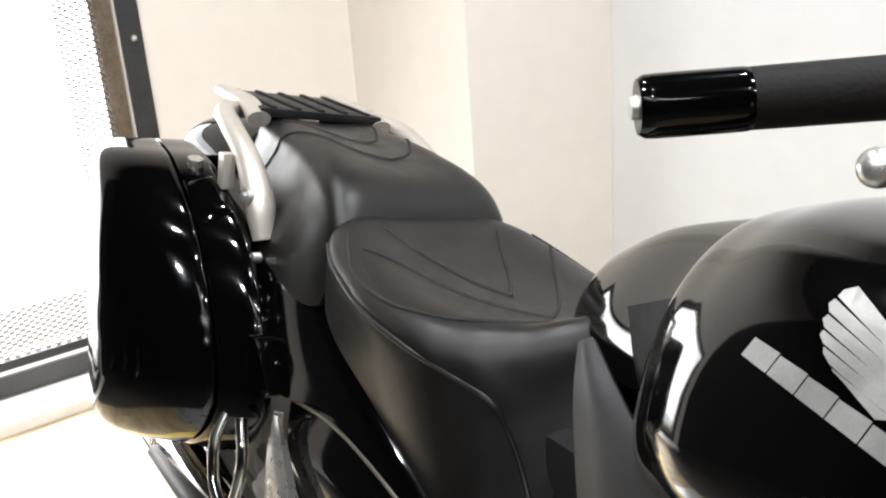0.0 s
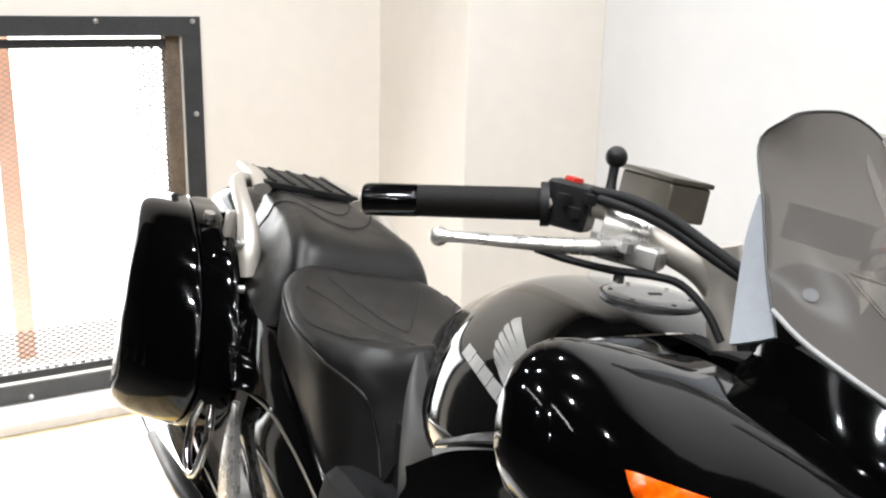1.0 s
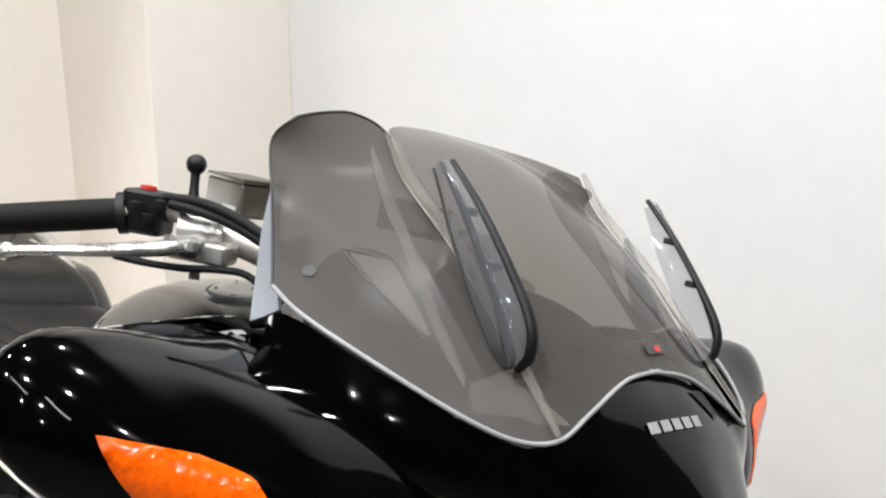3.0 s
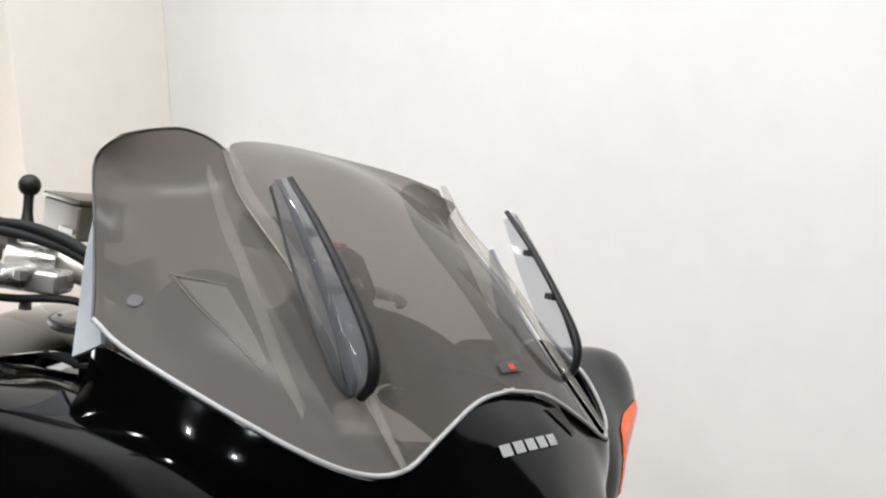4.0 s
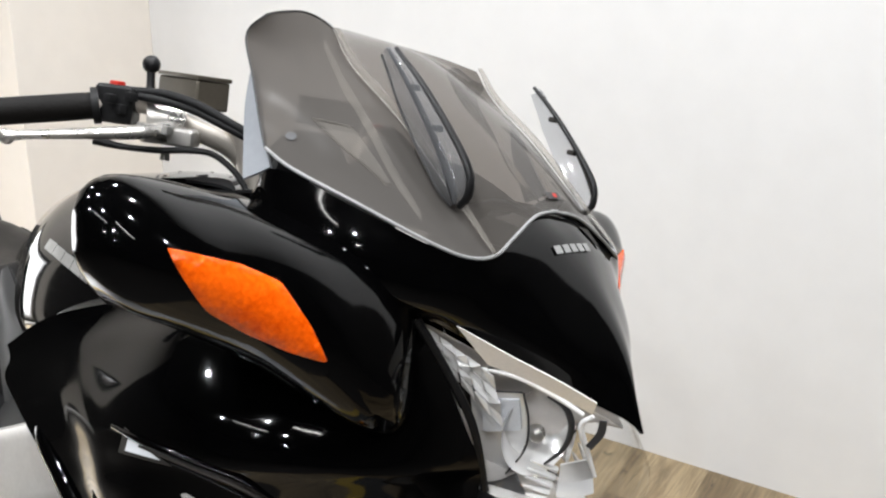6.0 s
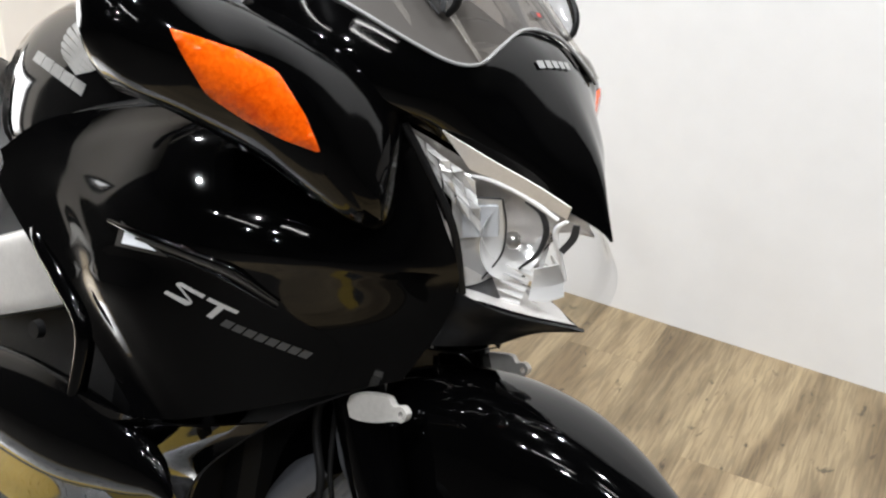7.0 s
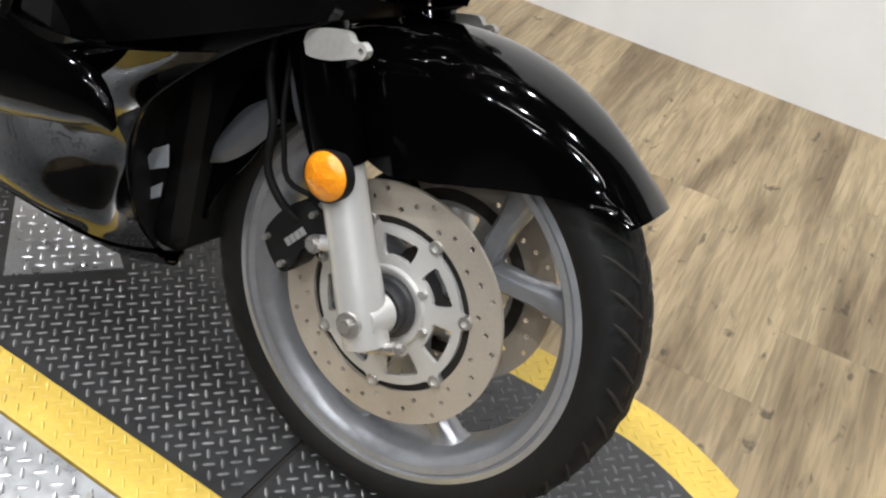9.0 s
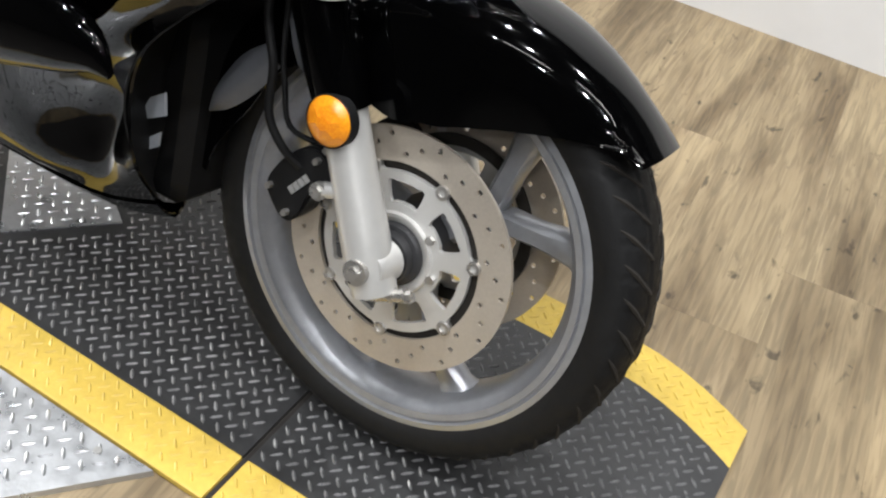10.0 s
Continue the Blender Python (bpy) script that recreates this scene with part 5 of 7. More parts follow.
# ---- mirror pods with turn signals
POD = [
    (-0.140, [(-0.215, 0.978), (-0.205, 0.998), (-0.14, 1.000), (-0.075, 0.990), (-0.050, 0.985), (-0.060, 0.972), (-0.10, 0.965)]),
    (-0.185, [(-0.213, 0.970), (-0.206, 1.008), (-0.14, 1.010), (-0.064, 1.000), (-0.022, 0.956), (-0.016, 0.864), (-0.086, 0.914)]),
    (-0.215, [(-0.212, 0.965), (-0.207, 1.017), (-0.14, 1.021), (-0.056, 1.006), (-0.011, 0.946), (-0.006, 0.848), (-0.10, 0.906)]),
    (-0.258, [(-0.206, 0.960), (-0.206, 1.026), (-0.14, 1.032), (-0.056, 1.010), (-0.009, 0.944), (-0.012, 0.862), (-0.11, 0.906)]),
    (-0.300, [(-0.200, 0.955), (-0.204, 1.033), (-0.14, 1.042), (-0.060, 1.013), (-0.014, 0.950), (-0.034, 0.892), (-0.13, 0.918)]),
    (-0.370, [(-0.176, 0.955), (-0.186, 1.039), (-0.135, 1.053), (-0.080, 1.024), (-0.050, 0.975), (-0.080, 0.934), (-0.130, 0.940)]),
    (-0.425, [(-0.152, 0.965), (-0.164, 1.047), (-0.130, 1.059), (-0.095, 1.037), (-0.076, 0.998), (-0.092, 0.962), (-0.124, 0.955)]),
    (-0.456, [(-0.140, 0.986), (-0.148, 1.045), (-0.128, 1.053), (-0.108, 1.035), (-0.098, 1.008), (-0.106, 0.986), (-0.124, 0.980)]),
    (-0.470, [(-0.133, 1.006), (-0.136, 1.032), (-0.127, 1.036), (-0.119, 1.023), (-0.115, 1.014), (-0.119, 1.006), (-0.126, 1.003)])]
for side, mirror in SIDES:
    placed = mirror if side == 1 else (lambda b: moved(flip_y(moved(b, SET)), Matrix.Translation((-0.018, 0, 0))))
    rows = skin([[(x, y, z) for x, z in o] for y, o in POD], 40, 26, True)
    bm = sheet(rows, True, True)
    pod_copy = bm.copy()
    pod = part("mirror_pod", placed(bm), GLOSS, bike, "gloss black mirror pod with a built-in turn signal", 60)
    shape = [(-0.113, -0.396, 1.01), (-0.076, -0.356, 1.001), (-0.052, -0.332, 0.989), (-0.03, -0.314, 0.955), (-0.016, -0.303, 0.925), (-0.038, -0.326, 0.932), (-0.064, -0.352, 0.945), (-0.087, -0.375, 0.962), (-0.104, -0.388, 0.99)]
    at, facing = Vector((-0.065, -0.350, 0.965)), Vector((0.72, -0.66, 0.10)).normalized()
    su = (Vector(shape[4]) - Vector(shape[0])).normalized()
    sv = facing.cross(su).normalized()
    su = sv.cross(facing).normalized()
    leaf = [tuple(p) for p in spline([((Vector(p) - at).dot(su), (Vector(p) - at).dot(sv)) for q in zip(shape, shape[1:] + shape[:1]) for p in (Vector(q[0]) * 0.9 + Vector(q[1]) * 0.1, Vector(q[0]) * 0.1 + Vector(q[1]) * 0.9)], 54, True)]
    sig = decal(pod_copy, at, su, facing, leaf, 0.0035, 1.0, 0.008, 0.16)
    part("turn_signal", placed(sig), AMBER, pod, "amber turn signal lens", 80)
    glass = plate([tuple(p) for p in spline([(-0.09, -0.036), (-0.10, 0.0), (-0.09, 0.036), (0.0, 0.042), (0.09, 0.036), (0.096, 0.0), (0.085, -0.036), (0.0, -0.042)], 40, True)], 0.003)
    part("mirror_glass", placed(moved(glass, Matrix.Translation((-0.190, -0.335, 1.010)) @ Matrix.Rotation(radians(106), 4, "Z"))), MIRROR, pod, "mirror glass", 40)

# ---- smoked screen
SCREEN_MID = [
    [(0.010, 0, 1.054), (0.016, -0.055, 1.051), (0.024, -0.105, 1.032), (0.027, -0.140, 1.016)],
    [(-0.045, 0, 1.104), (-0.040, -0.055, 1.100), (-0.034, -0.105, 1.082), (-0.028, -0.136, 1.062)],
    [(-0.120, 0, 1.155), (-0.115, -0.055, 1.150), (-0.106, -0.105, 1.136), (-0.100, -0.134, 1.122)],
    [(-0.205, 0, 1.200), (-0.200, -0.055, 1.195), (-0.186, -0.105, 1.180), (-0.172, -0.134, 1.170)],
    [(-0.290, 0, 1.216), (-0.278, -0.055, 1.216), (-0.242, -0.105, 1.212), (-0.205, -0.134, 1.204)]]
WING = [
    [(0.027, -0.140, 1.016), (0.014, -0.168, 1.014), (-0.010, -0.200, 1.026), (-0.060, -0.238, 1.050), (-0.120, -0.264, 1.072), (-0.148, -0.273, 1.087)],
    [(-0.028, -0.136, 1.062), (-0.038, -0.160, 1.056), (-0.062, -0.192, 1.060), (-0.100, -0.225, 1.076), (-0.148, -0.250, 1.096), (-0.171, -0.261, 1.109)],
    [(-0.100, -0.134, 1.122), (-0.104, -0.152, 1.117), (-0.122, -0.180, 1.116), (-0.150, -0.210, 1.123), (-0.182, -0.237, 1.137), (-0.198, -0.250, 1.148)],
    [(-0.172, -0.134, 1.170), (-0.180, -0.148, 1.173), (-0.192, -0.170, 1.173), (-0.206, -0.196, 1.175), (-0.219, -0.223, 1.181), (-0.226, -0.238, 1.187)],
    [(-0.205, -0.134, 1.204), (-0.213, -0.147, 1.214), (-0.219, -0.169, 1.2195), (-0.222, -0.190, 1.217), (-0.221, -0.212, 1.212), (-0.214, -0.230, 1.206)]]
screen_bm = sheet(skin([mirrored(c) for c in SCREEN_MID], 49, 26))
screen_copy = screen_bm.copy()
screen = part("windscreen", screen_bm, SMOKE, bike, "smoked acrylic windscreen with add-on air deflectors", 60)
for side, mirror in SIDES:
    wing_bm = sheet(skin(WING, 26, 22))
    wing_copy = wing_bm.copy()
    wing_at = mirror if side == 1 else (lambda b: moved(flip_y(moved(b, SET)), Matrix.Translation((-0.022, -0.030, -0.012))))
    wing = part("screen_wing", wing_at(wing_bm), SMOKE_DARK, screen, "smoked side wing of the screen", 60)
    bead = [WING[0][-1]] + WING[0][-2::-1] + [(0.024, -0.105, 1.032), (0.016, -0.055, 1.051), (0.010, -0.004, 1.054)]
    part("edge_bead", mirror(tube(bead, 0.0018, 8, 48)), BEAD, screen, "pale sealing bead")
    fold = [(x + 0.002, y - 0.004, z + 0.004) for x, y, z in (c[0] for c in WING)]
    part("screen_fold", mirror(tube(fold, [0.003, 0.006, 0.008, 0.008, 0.005], 14, 40, flat=0.4)), FOLD_SHEEN, screen, "moulded fold of the screen")
    rim_line = [c[-1] for c in WING] + WING[-1][-2::-1]
    part("wing_edge", wing_at(tube(rim_line, 0.0011, 8, 40)), SLATE, screen)
    # pressed triangle and the screw
    wing_tree, wing_n = BVHTree.FromBMesh(wing_copy), Vector((0.45, -0.75, 0.45)).normalized()

    def on_wing(points, lift):
        out = []
        for p in points:
            h = wing_tree.ray_cast(Vector(p) + wing_n * 0.1, -wing_n, 0.3)[0]
            out.append(tuple((h if h else Vector(p)) + wing_n * lift))
        return out
    part("recess_lip", mirror(tube(on_wing([(-0.135, -0.237, 1.129), (-0.126, -0.216, 1.124), (-0.116, -0.195, 1.119)], 0.0008), [0.0011, 0.0011, 0.0008], 8, 12)), FOLD_SHEEN, screen)
    part("recess_lip", mirror(tube(on_wing([(-0.135, -0.237, 1.129), (-0.110, -0.228, 1.110), (-0.085, -0.216, 1.092), (-0.060, -0.203, 1.072)], 0.0006), [0.0008, 0.0007, 0.0007, 0.0006], 8, 16)), FOLD_SHEEN, screen)
    part("recess_face", mirror(sheet([on_wing(r, 0.0010) for r in ([(-0.130, -0.232, 1.126), (-0.116, -0.197, 1.119)], [(-0.108, -0.225, 1.109), (-0.098, -0.196, 1.105)], [(-0.082, -0.212, 1.090), (-0.078, -0.195, 1.088)], [(-0.064, -0.202, 1.075), (-0.062, -0.196, 1.074)])])), FOLD_SHEEN, screen, "pressed triangle in the screen wing, sheen as pale haze", 60)
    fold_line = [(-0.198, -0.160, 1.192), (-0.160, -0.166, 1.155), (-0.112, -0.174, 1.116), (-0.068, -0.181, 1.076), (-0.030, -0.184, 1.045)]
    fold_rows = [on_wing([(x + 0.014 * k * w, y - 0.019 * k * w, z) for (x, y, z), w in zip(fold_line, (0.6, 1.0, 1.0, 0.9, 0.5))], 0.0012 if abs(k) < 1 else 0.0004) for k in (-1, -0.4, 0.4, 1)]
    part("wing_fold", mirror(sheet(skin(fold_rows, 24, 7))), FOLD_SHEEN, screen, "moulded fold in the screen wing, sheen as pale haze", 60)
    scr = decal(wing_copy, (-0.141, -0.252, 1.104), (0.5, 0.5, 0), (0.45, -0.75, 0.45), circle(0.0050, 14), 0.003, 1.0)
    part("screen_screw", mirror(scr), HUB, screen)
    # add-on deflector: a curved clear blade on two clips, with a dark bar along its front edge
    placed = mirror if side == 1 else (lambda b: moved(flip_y(moved(b, SET)), Matrix.Translation((-0.010, 0, 0))))
    front = [(-0.115, -0.146, 1.194), (-0.077, -0.146, 1.163), (-0.037, -0.146, 1.123), (-0.011, -0.146, 1.091), (-0.007, -0.146, 1.068), (-0.016, -0.146, 1.055)]
    rear = [(-0.124, -0.156, 1.186), (-0.109, -0.156, 1.163), (-0.096, -0.156, 1.142), (-0.067, -0.156, 1.104), (-0.037, -0.156, 1.069), (-0.022, -0.152, 1.055)]
    between = [tuple((Vector(a) + Vector(b)) / 2 + Vector((0.006, -0.010, 0.004))) for a, b in zip(front, rear)]
    bar = part("air_deflector", placed(tube(front, [0.003, 0.0038, 0.0042, 0.0048, 0.0050, 0.004], 12, 40, flat=0.75)), SATIN, screen, "black edged add-on air deflector")
    inner = [tuple(Vector(a).lerp(Vector(b), 0.52) + Vector((0.003, -0.004, 0.002))) for a, b in zip(front, rear)]
    if side == 1:
        part("deflector_spine", placed(tube(inner, [0.0025, 0.0038, 0.0045, 0.0055, 0.006, 0.003], 10, 40, flat=0.5)), SATIN, screen)
    part("deflector_blade", placed(sheet(skin([front, between, rear], 30, 10))), FLARE_CLEAR, screen, "clear deflector blade", 60)
    if side == 1:
        part("blade_edge", placed(tube(rear, 0.0013, 8, 40)), SLATE, screen)
    for k in (1, 2):
        p = Vector(front[k]).lerp(Vector(rear[k]), 0.25) + Vector((0.002, -0.003, -0.004))
        part("deflector_clip", placed(rounded_box((0.010, 0.010, 0.006), 0.002, tuple(p))), GAP, screen)
st = on_front(screen_copy, (-0.002, 0.004, 1.068), (0, 1, 0), (0.6, 0, 0.8), [(-0.013, -0.004), (0.013, -0.004), (0.013, 0.005), (-0.013, 0.005)], 0.0022)
part("screen_sticker", st, BADGE_DARK, screen, "small red and black sticker", 0)
st = on_front(screen_copy, (-0.002, 0.006, 1.068), (0, 1, 0), (0.6, 0, 0.8), [(-0.004, -0.0025), (0.003, -0.0025), (0.003, 0.0025), (-0.004, 0.0025)], 0.003)
part("sticker_mark", st, RED, screen, "", 0)

# dash hood and instruments behind the screen, inner cowl
HOOD = [
    [(-0.06, 0, 1.055), (-0.06, -0.07, 1.050), (-0.07, -0.15, 1.030), (-0.10, -0.215, 1.028)],
    [(-0.14, 0, 1.085), (-0.14, -0.07, 1.078), (-0.145, -0.15, 1.048), (-0.16, -0.235, 1.040)],
    [(-0.23, 0, 1.075), (-0.23, -0.07, 1.066), (-0.225, -0.15, 1.040), (-0.22, -0.245, 1.035)],
    [(-0.27, 0, 1.020), (-0.27, -0.07, 1.012), (-0.26, -0.15, 0.995), (-0.235, -0.255, 0.990)]]
part("dash_hood", thicken(sheet(skin([mirrored(c) for c in HOOD], 41, 16)), 0.003), DULL, bike, "dull black dash hood", 60)
for side, mirror in SIDES:
    cowl = skin([[(-0.146, -0.266, 1.070), (-0.168, -0.258, 1.100), (-0.190, -0.248, 1.135), (-0.204, -0.242, 1.155)],
                 [(-0.160, -0.268, 1.062), (-0.180, -0.258, 1.094), (-0.198, -0.250, 1.128), (-0.207, -0.243, 1.154)],
                 [(-0.178, -0.268, 1.054), (-0.193, -0.258, 1.088), (-0.205, -0.250, 1.122), (-0.209, -0.244, 1.152)]], 16, 8)
    part("inner_cowl", mirror(thicken(sheet(cowl), 0.003)), GREY_PLASTIC, bike, "pale grey inner cowl edge", 60)
for y in (-0.075, 0.075):
    dial = turned([(0.0, -0.004), (0.050, -0.004), (0.054, 0.0), (0.054, 0.02), (0.0, 0.02)], 32)
    part("instrument_dial", moved(dial, MID0 @ Matrix.Translation((-0.268, y, 1.045)) @ Matrix.Rotation(radians(78), 4, "Z") @ Matrix.Rotation(radians(0), 4, "X")), SATIN, bike)

# ---- tank
TANK = [(-0.890, 0.040, 0.862, 0.78, 1.6), (-0.875, 0.052, 0.880, 0.76, 1.55), (-0.820, 0.076, 0.916, 0.74, 1.5), (-0.740, 0.100, 0.945, 0.72, 1.5), (-0.699, 0.126, 0.956, 0.71, 1.6), (-0.687, 0.158, 0.965, 0.71, 2.4),
        (-0.650, 0.182, 0.980, 0.71, 2.4), (-0.590, 0.200, 0.998, 0.71, 2.5), (-0.470, 0.205, 1.010, 0.72, 2.5), (-0.370, 0.190, 1.000, 0.74, 2.4), (-0.300, 0.155, 0.978, 0.78, 2.3), (-0.265, 0.09, 0.945, 0.82, 2.2)]


def station(x, w, top, base, e, n=48, flat_base=True):
    zc = base + (top - base) * 0.42
    ring = []
    for k in range(n):
        a = 2 * math.pi * k / n
        c, s = math.cos(a), math.sin(a)
        y = w * math.copysign(abs(c) ** (2 / e), c)
        h = (top - zc) if s > 0 else (zc - base)
        ring.append((x, y, zc + h * math.copysign(abs(s) ** (2 / e), s)))
    return ring


def body_of(stations, nv=40, n=48):
    rings = [station(*s, n=n) for s in stations]
    cols = [spline([r[i] for r in rings], nv) for i in range(n)]
    return sheet([[cols[i][j] for i in range(n)] for j in range(nv)], True, True)


tank_bm = moved(body_of(TANK, 90, 72), MID)
tank_copy = tank_bm.copy()
tank = part("fuel_tank", tank_bm, TANK_GLOSS, bike, "gloss black fuel tank with a pale wing emblem", 60)
cap_hit, cap_normal = BVHTree.FromBMesh(tank_copy).ray_cast(MID @ Vector((-0.475, -0.060, 1.2)), Vector((0, 0, -1)))[:2]
if cap_normal.z < 0:
    cap_normal = -cap_normal
CAP = Matrix.Translation(cap_hit - cap_normal * 0.0022) @ cap_normal.to_track_quat("Y", "Z").to_matrix().to_4x4()
cap_ob = part("fuel_cap", moved(turned([(0.0, 0.0042), (0.030, 0.0040), (0.046, 0.0034), (0.0485, 0.0020), (0.0490, -0.004)], 48), CAP), GLOSS_GREY, tank, "round flush fuel cap, grey for the wall it reflects")
part("cap_ring", moved(turned([(0.0496, 0.0016), (0.0515, 0.0018), (0.0522, 0.0008), (0.0522, -0.006), (0.0496, -0.006)], 48, True), CAP), SLATE, cap_ob, "thin dark joint ring")
part("key_flap", moved(rounded_box((0.005, 0.0012, 0.015), 0.0004, (0.0, 0.0046, 0.006)), CAP), SATIN, cap_ob, "black key flap")
for k in range(6):
    a = k * math.pi / 3
    part("cap_screw", moved(hex_bolt((0.041 * math.cos(a), 0.0045, 0.041 * math.sin(a)), (0, 1, 0), 0.0026, 0.0008, 10), CAP), GLOSS_GREY, cap_ob)
for side, mirror in SIDES:
    mirror_plain = dict(PLAIN_SIDES)[side]
    m_at, m_u, m_n = (-0.647, -0.174, 0.855), (0.965, -0.226, -0.130), (-0.144, -0.878, 0.457)
    # wing: seven feathers fanning out from the lower corner
    tips = [(0.020, 0.058), (0.011, 0.045), (0.012, 0.035), (0.014, 0.026), (0.019, 0.018), (0.032, 0.010), (0.048, 0.008)]
    feet = [(0.103, 0.032), (0.106, 0.028), (0.1105, 0.023), (0.105, 0.017), (0.099, 0.012), (0.090, 0.006), (0.080, 0.0)]
    tips = [(f[0] + (t[0] - f[0]) * (1.0 - 0.035 * k), f[1] + (t[1] - f[1]) * (1.0 - 0.035 * k)) for k, (t, f) in enumerate(zip(tips, feet))]
    for (a, b), (c, d) in zip(zip(tips, tips[1:]), zip(feet, feet[1:])):
        gap = lambda p, q, k: (p[0] + (q[0] - p[0]) * k, p[1] + (q[1] - p[1]) * k)
        o = [gap(a, b, 0.06), gap(a, c, 0.5), gap(c, d, 0.02), gap(c, d, 0.98), gap(b, d, 0.5), gap(a, b, 0.90), (gap(a, b, 0.5)[0] - 0.003, gap(a, b, 0.5)[1])]
        part("emblem_feather", mirror_plain(decal(tank_copy, m_at, m_u, m_n, o, 0.0012, grid=0.012)), EMBLEM, tank, "", 0)
    for k in range(5):
        x0, x1 = -0.015 + 0.0235 * k, -0.015 + 0.0235 * k + 0.0225
        o = [(x0, -0.0165), (x1, -0.0165), (x1 + 0.002, -0.0015), (x0 + 0.002, -0.0025)]
        part("emblem_bar", mirror_plain(decal(tank_copy, m_at, m_u, m_n, o, 0.0012, grid=0.012)), EMBLEM, tank, "", 0)
    flank = skin([[(-0.800, -0.134, 0.827), (-0.793, -0.136, 0.832), (-0.786, -0.132, 0.837)],
                  [(-0.785, -0.146, 0.795), (-0.755, -0.154, 0.800), (-0.718, -0.150, 0.802)],
                  [(-0.768, -0.152, 0.750), (-0.720, -0.165, 0.758), (-0.649, -0.168, 0.766)],
                  [(-0.743, -0.156, 0.687), (-0.705, -0.168, 0.706), (-0.662, -0.168, 0.727)],
                  [(-0.720, -0.158, 0.640), (-0.695, -0.164, 0.655), (-0.670, -0.164, 0.670)]], 12, 20)
    part("flank_panel", mirror(thicken(sheet(flank), 0.008)), SLATE, bike, "satin black flank panel", 60)
    inner = skin([[(-0.700, -0.142, 0.900), (-0.660, -0.158, 0.850), (-0.612, -0.172, 0.790), (-0.580, -0.185, 0.730)], [(-0.770, -0.112, 0.868), (-0.730, -0.130, 0.820), (-0.668, -0.150, 0.775), (-0.628, -0.165, 0.715)]], 16, 5)
    part("tank_cover_edge", mirror(thicken(sheet(inner), 0.004)), SATIN, bike, "satin black cover behind the tank edge", 60)
    ledge = skin([[(-0.520, -0.280, 0.800), (-0.430, -0.286, 0.862), (-0.330, -0.254, 0.902), (-0.235, -0.236, 0.930)], [(-0.530, -0.246, 0.800), (-0.440, -0.250, 0.857), (-0.340, -0.236, 0.897), (-0.240, -0.224, 0.926)],
                  [(-0.570, -0.226, 0.802), (-0.470, -0.236, 0.848), (-0.360, -0.226, 0.888), (-0.250, -0.212, 0.918)]], 24, 8)
    part("fairing_shelf", mirror(thicken(sheet(ledge), 0.003)), SLATE, bike, "slate grey inner fairing shelf", 60)
    lip = skin([[(-0.572, -0.224, 0.806), (-0.472, -0.234, 0.854), (-0.362, -0.224, 0.894), (-0.252, -0.210, 0.925)], [(-0.585, -0.205, 0.812), (-0.485, -0.216, 0.860), (-0.372, -0.208, 0.900), (-0.262, -0.194, 0.930)],
                [(-0.590, -0.185, 0.790), (-0.490, -0.195, 0.830), (-0.375, -0.186, 0.870), (-0.262, -0.172, 0.905)]], 24, 8)
    part("inner_lip", mirror(thicken(sheet(lip), 0.003)), SATIN, bike, "satin black lip beside the tank", 60)

# ---- seats
def seat_body(stations, nv, n=40):
    """x, half width, top, edge drop, base width, base height, dish."""
    rows = []
    for x, w, top, drop, bw, base, dish in stations:
        half = [(0.0, top - dish), (0.35 * w, top - dish * 0.7), (0.68 * w, top - dish * 0.1), (0.88 * w, top - drop * 0.22), (0.985 * w, top - drop * 0.65), (w, top - drop), (0.5 * (w + bw) * 1.0, top - drop - (top - drop - base) * 0.5), (bw, base)]
        sec = [(-y, z) for y, z in half[::-1]] + list(half[1:])
        rows.append([(x, y, z) for y, z in sec])
    return sheet(skin(rows, n, nv), False, False)


RIDER = [(-1.240, 0.116, 0.828, 0.026, 0.120, 0.765, 0.0), (-1.205, 0.150, 0.826, 0.030, 0.146, 0.732, 0.004), (-1.150, 0.170, 0.814, 0.030, 0.160, 0.702, 0.012), (-1.060, 0.183, 0.797, 0.032, 0.154, 0.658, 0.014),
         (-0.970, 0.175, 0.791, 0.040, 0.150, 0.616, 0.012), (-0.910, 0.148, 0.797, 0.056, 0.148, 0.580, 0.006), (-0.868, 0.108, 0.813, 0.066, 0.142, 0.55, 0.0), (-0.835, 0.076, 0.834, 0.074, 0.132, 0.54, 0.0), (-0.815, 0.055, 0.845, 0.080, 0.135, 0.56, 0.0)]
PILLION = [(-1.615, 0.070, 0.884, 0.03, 0.082, 0.81, 0.0), (-1.585, 0.084, 0.896, 0.036, 0.108, 0.780, 0.002), (-1.500, 0.100, 0.900, 0.038, 0.134, 0.755, 0.004), (-1.400, 0.112, 0.896, 0.038, 0.150, 0.738, 0.006),
           (-1.310, 0.126, 0.882, 0.036, 0.158, 0.722, 0.006), (-1.262, 0.132, 0.866, 0.036, 0.158, 0.712, 0.002), (-1.230, 0.132, 0.840, 0.034, 0.154, 0.712, 0.0), (-1.212, 0.128, 0.808, 0.03, 0.148, 0.720, 0.0)]


def seam_on(surface, points, r=0.0022):
    tree = BVHTree.FromBMesh(surface)
    out = []
    for x, y in spline(points, 26):
        hit = tree.ray_cast(MID @ Vector((x, y, 1.2)), Vector((0, 0, -1)))[0]
        if hit:
            out.append(tuple(hit + Vector((0, 0, 0.0002))))
    return tube(out, r, 6, len(out)) if len(out) > 3 else None


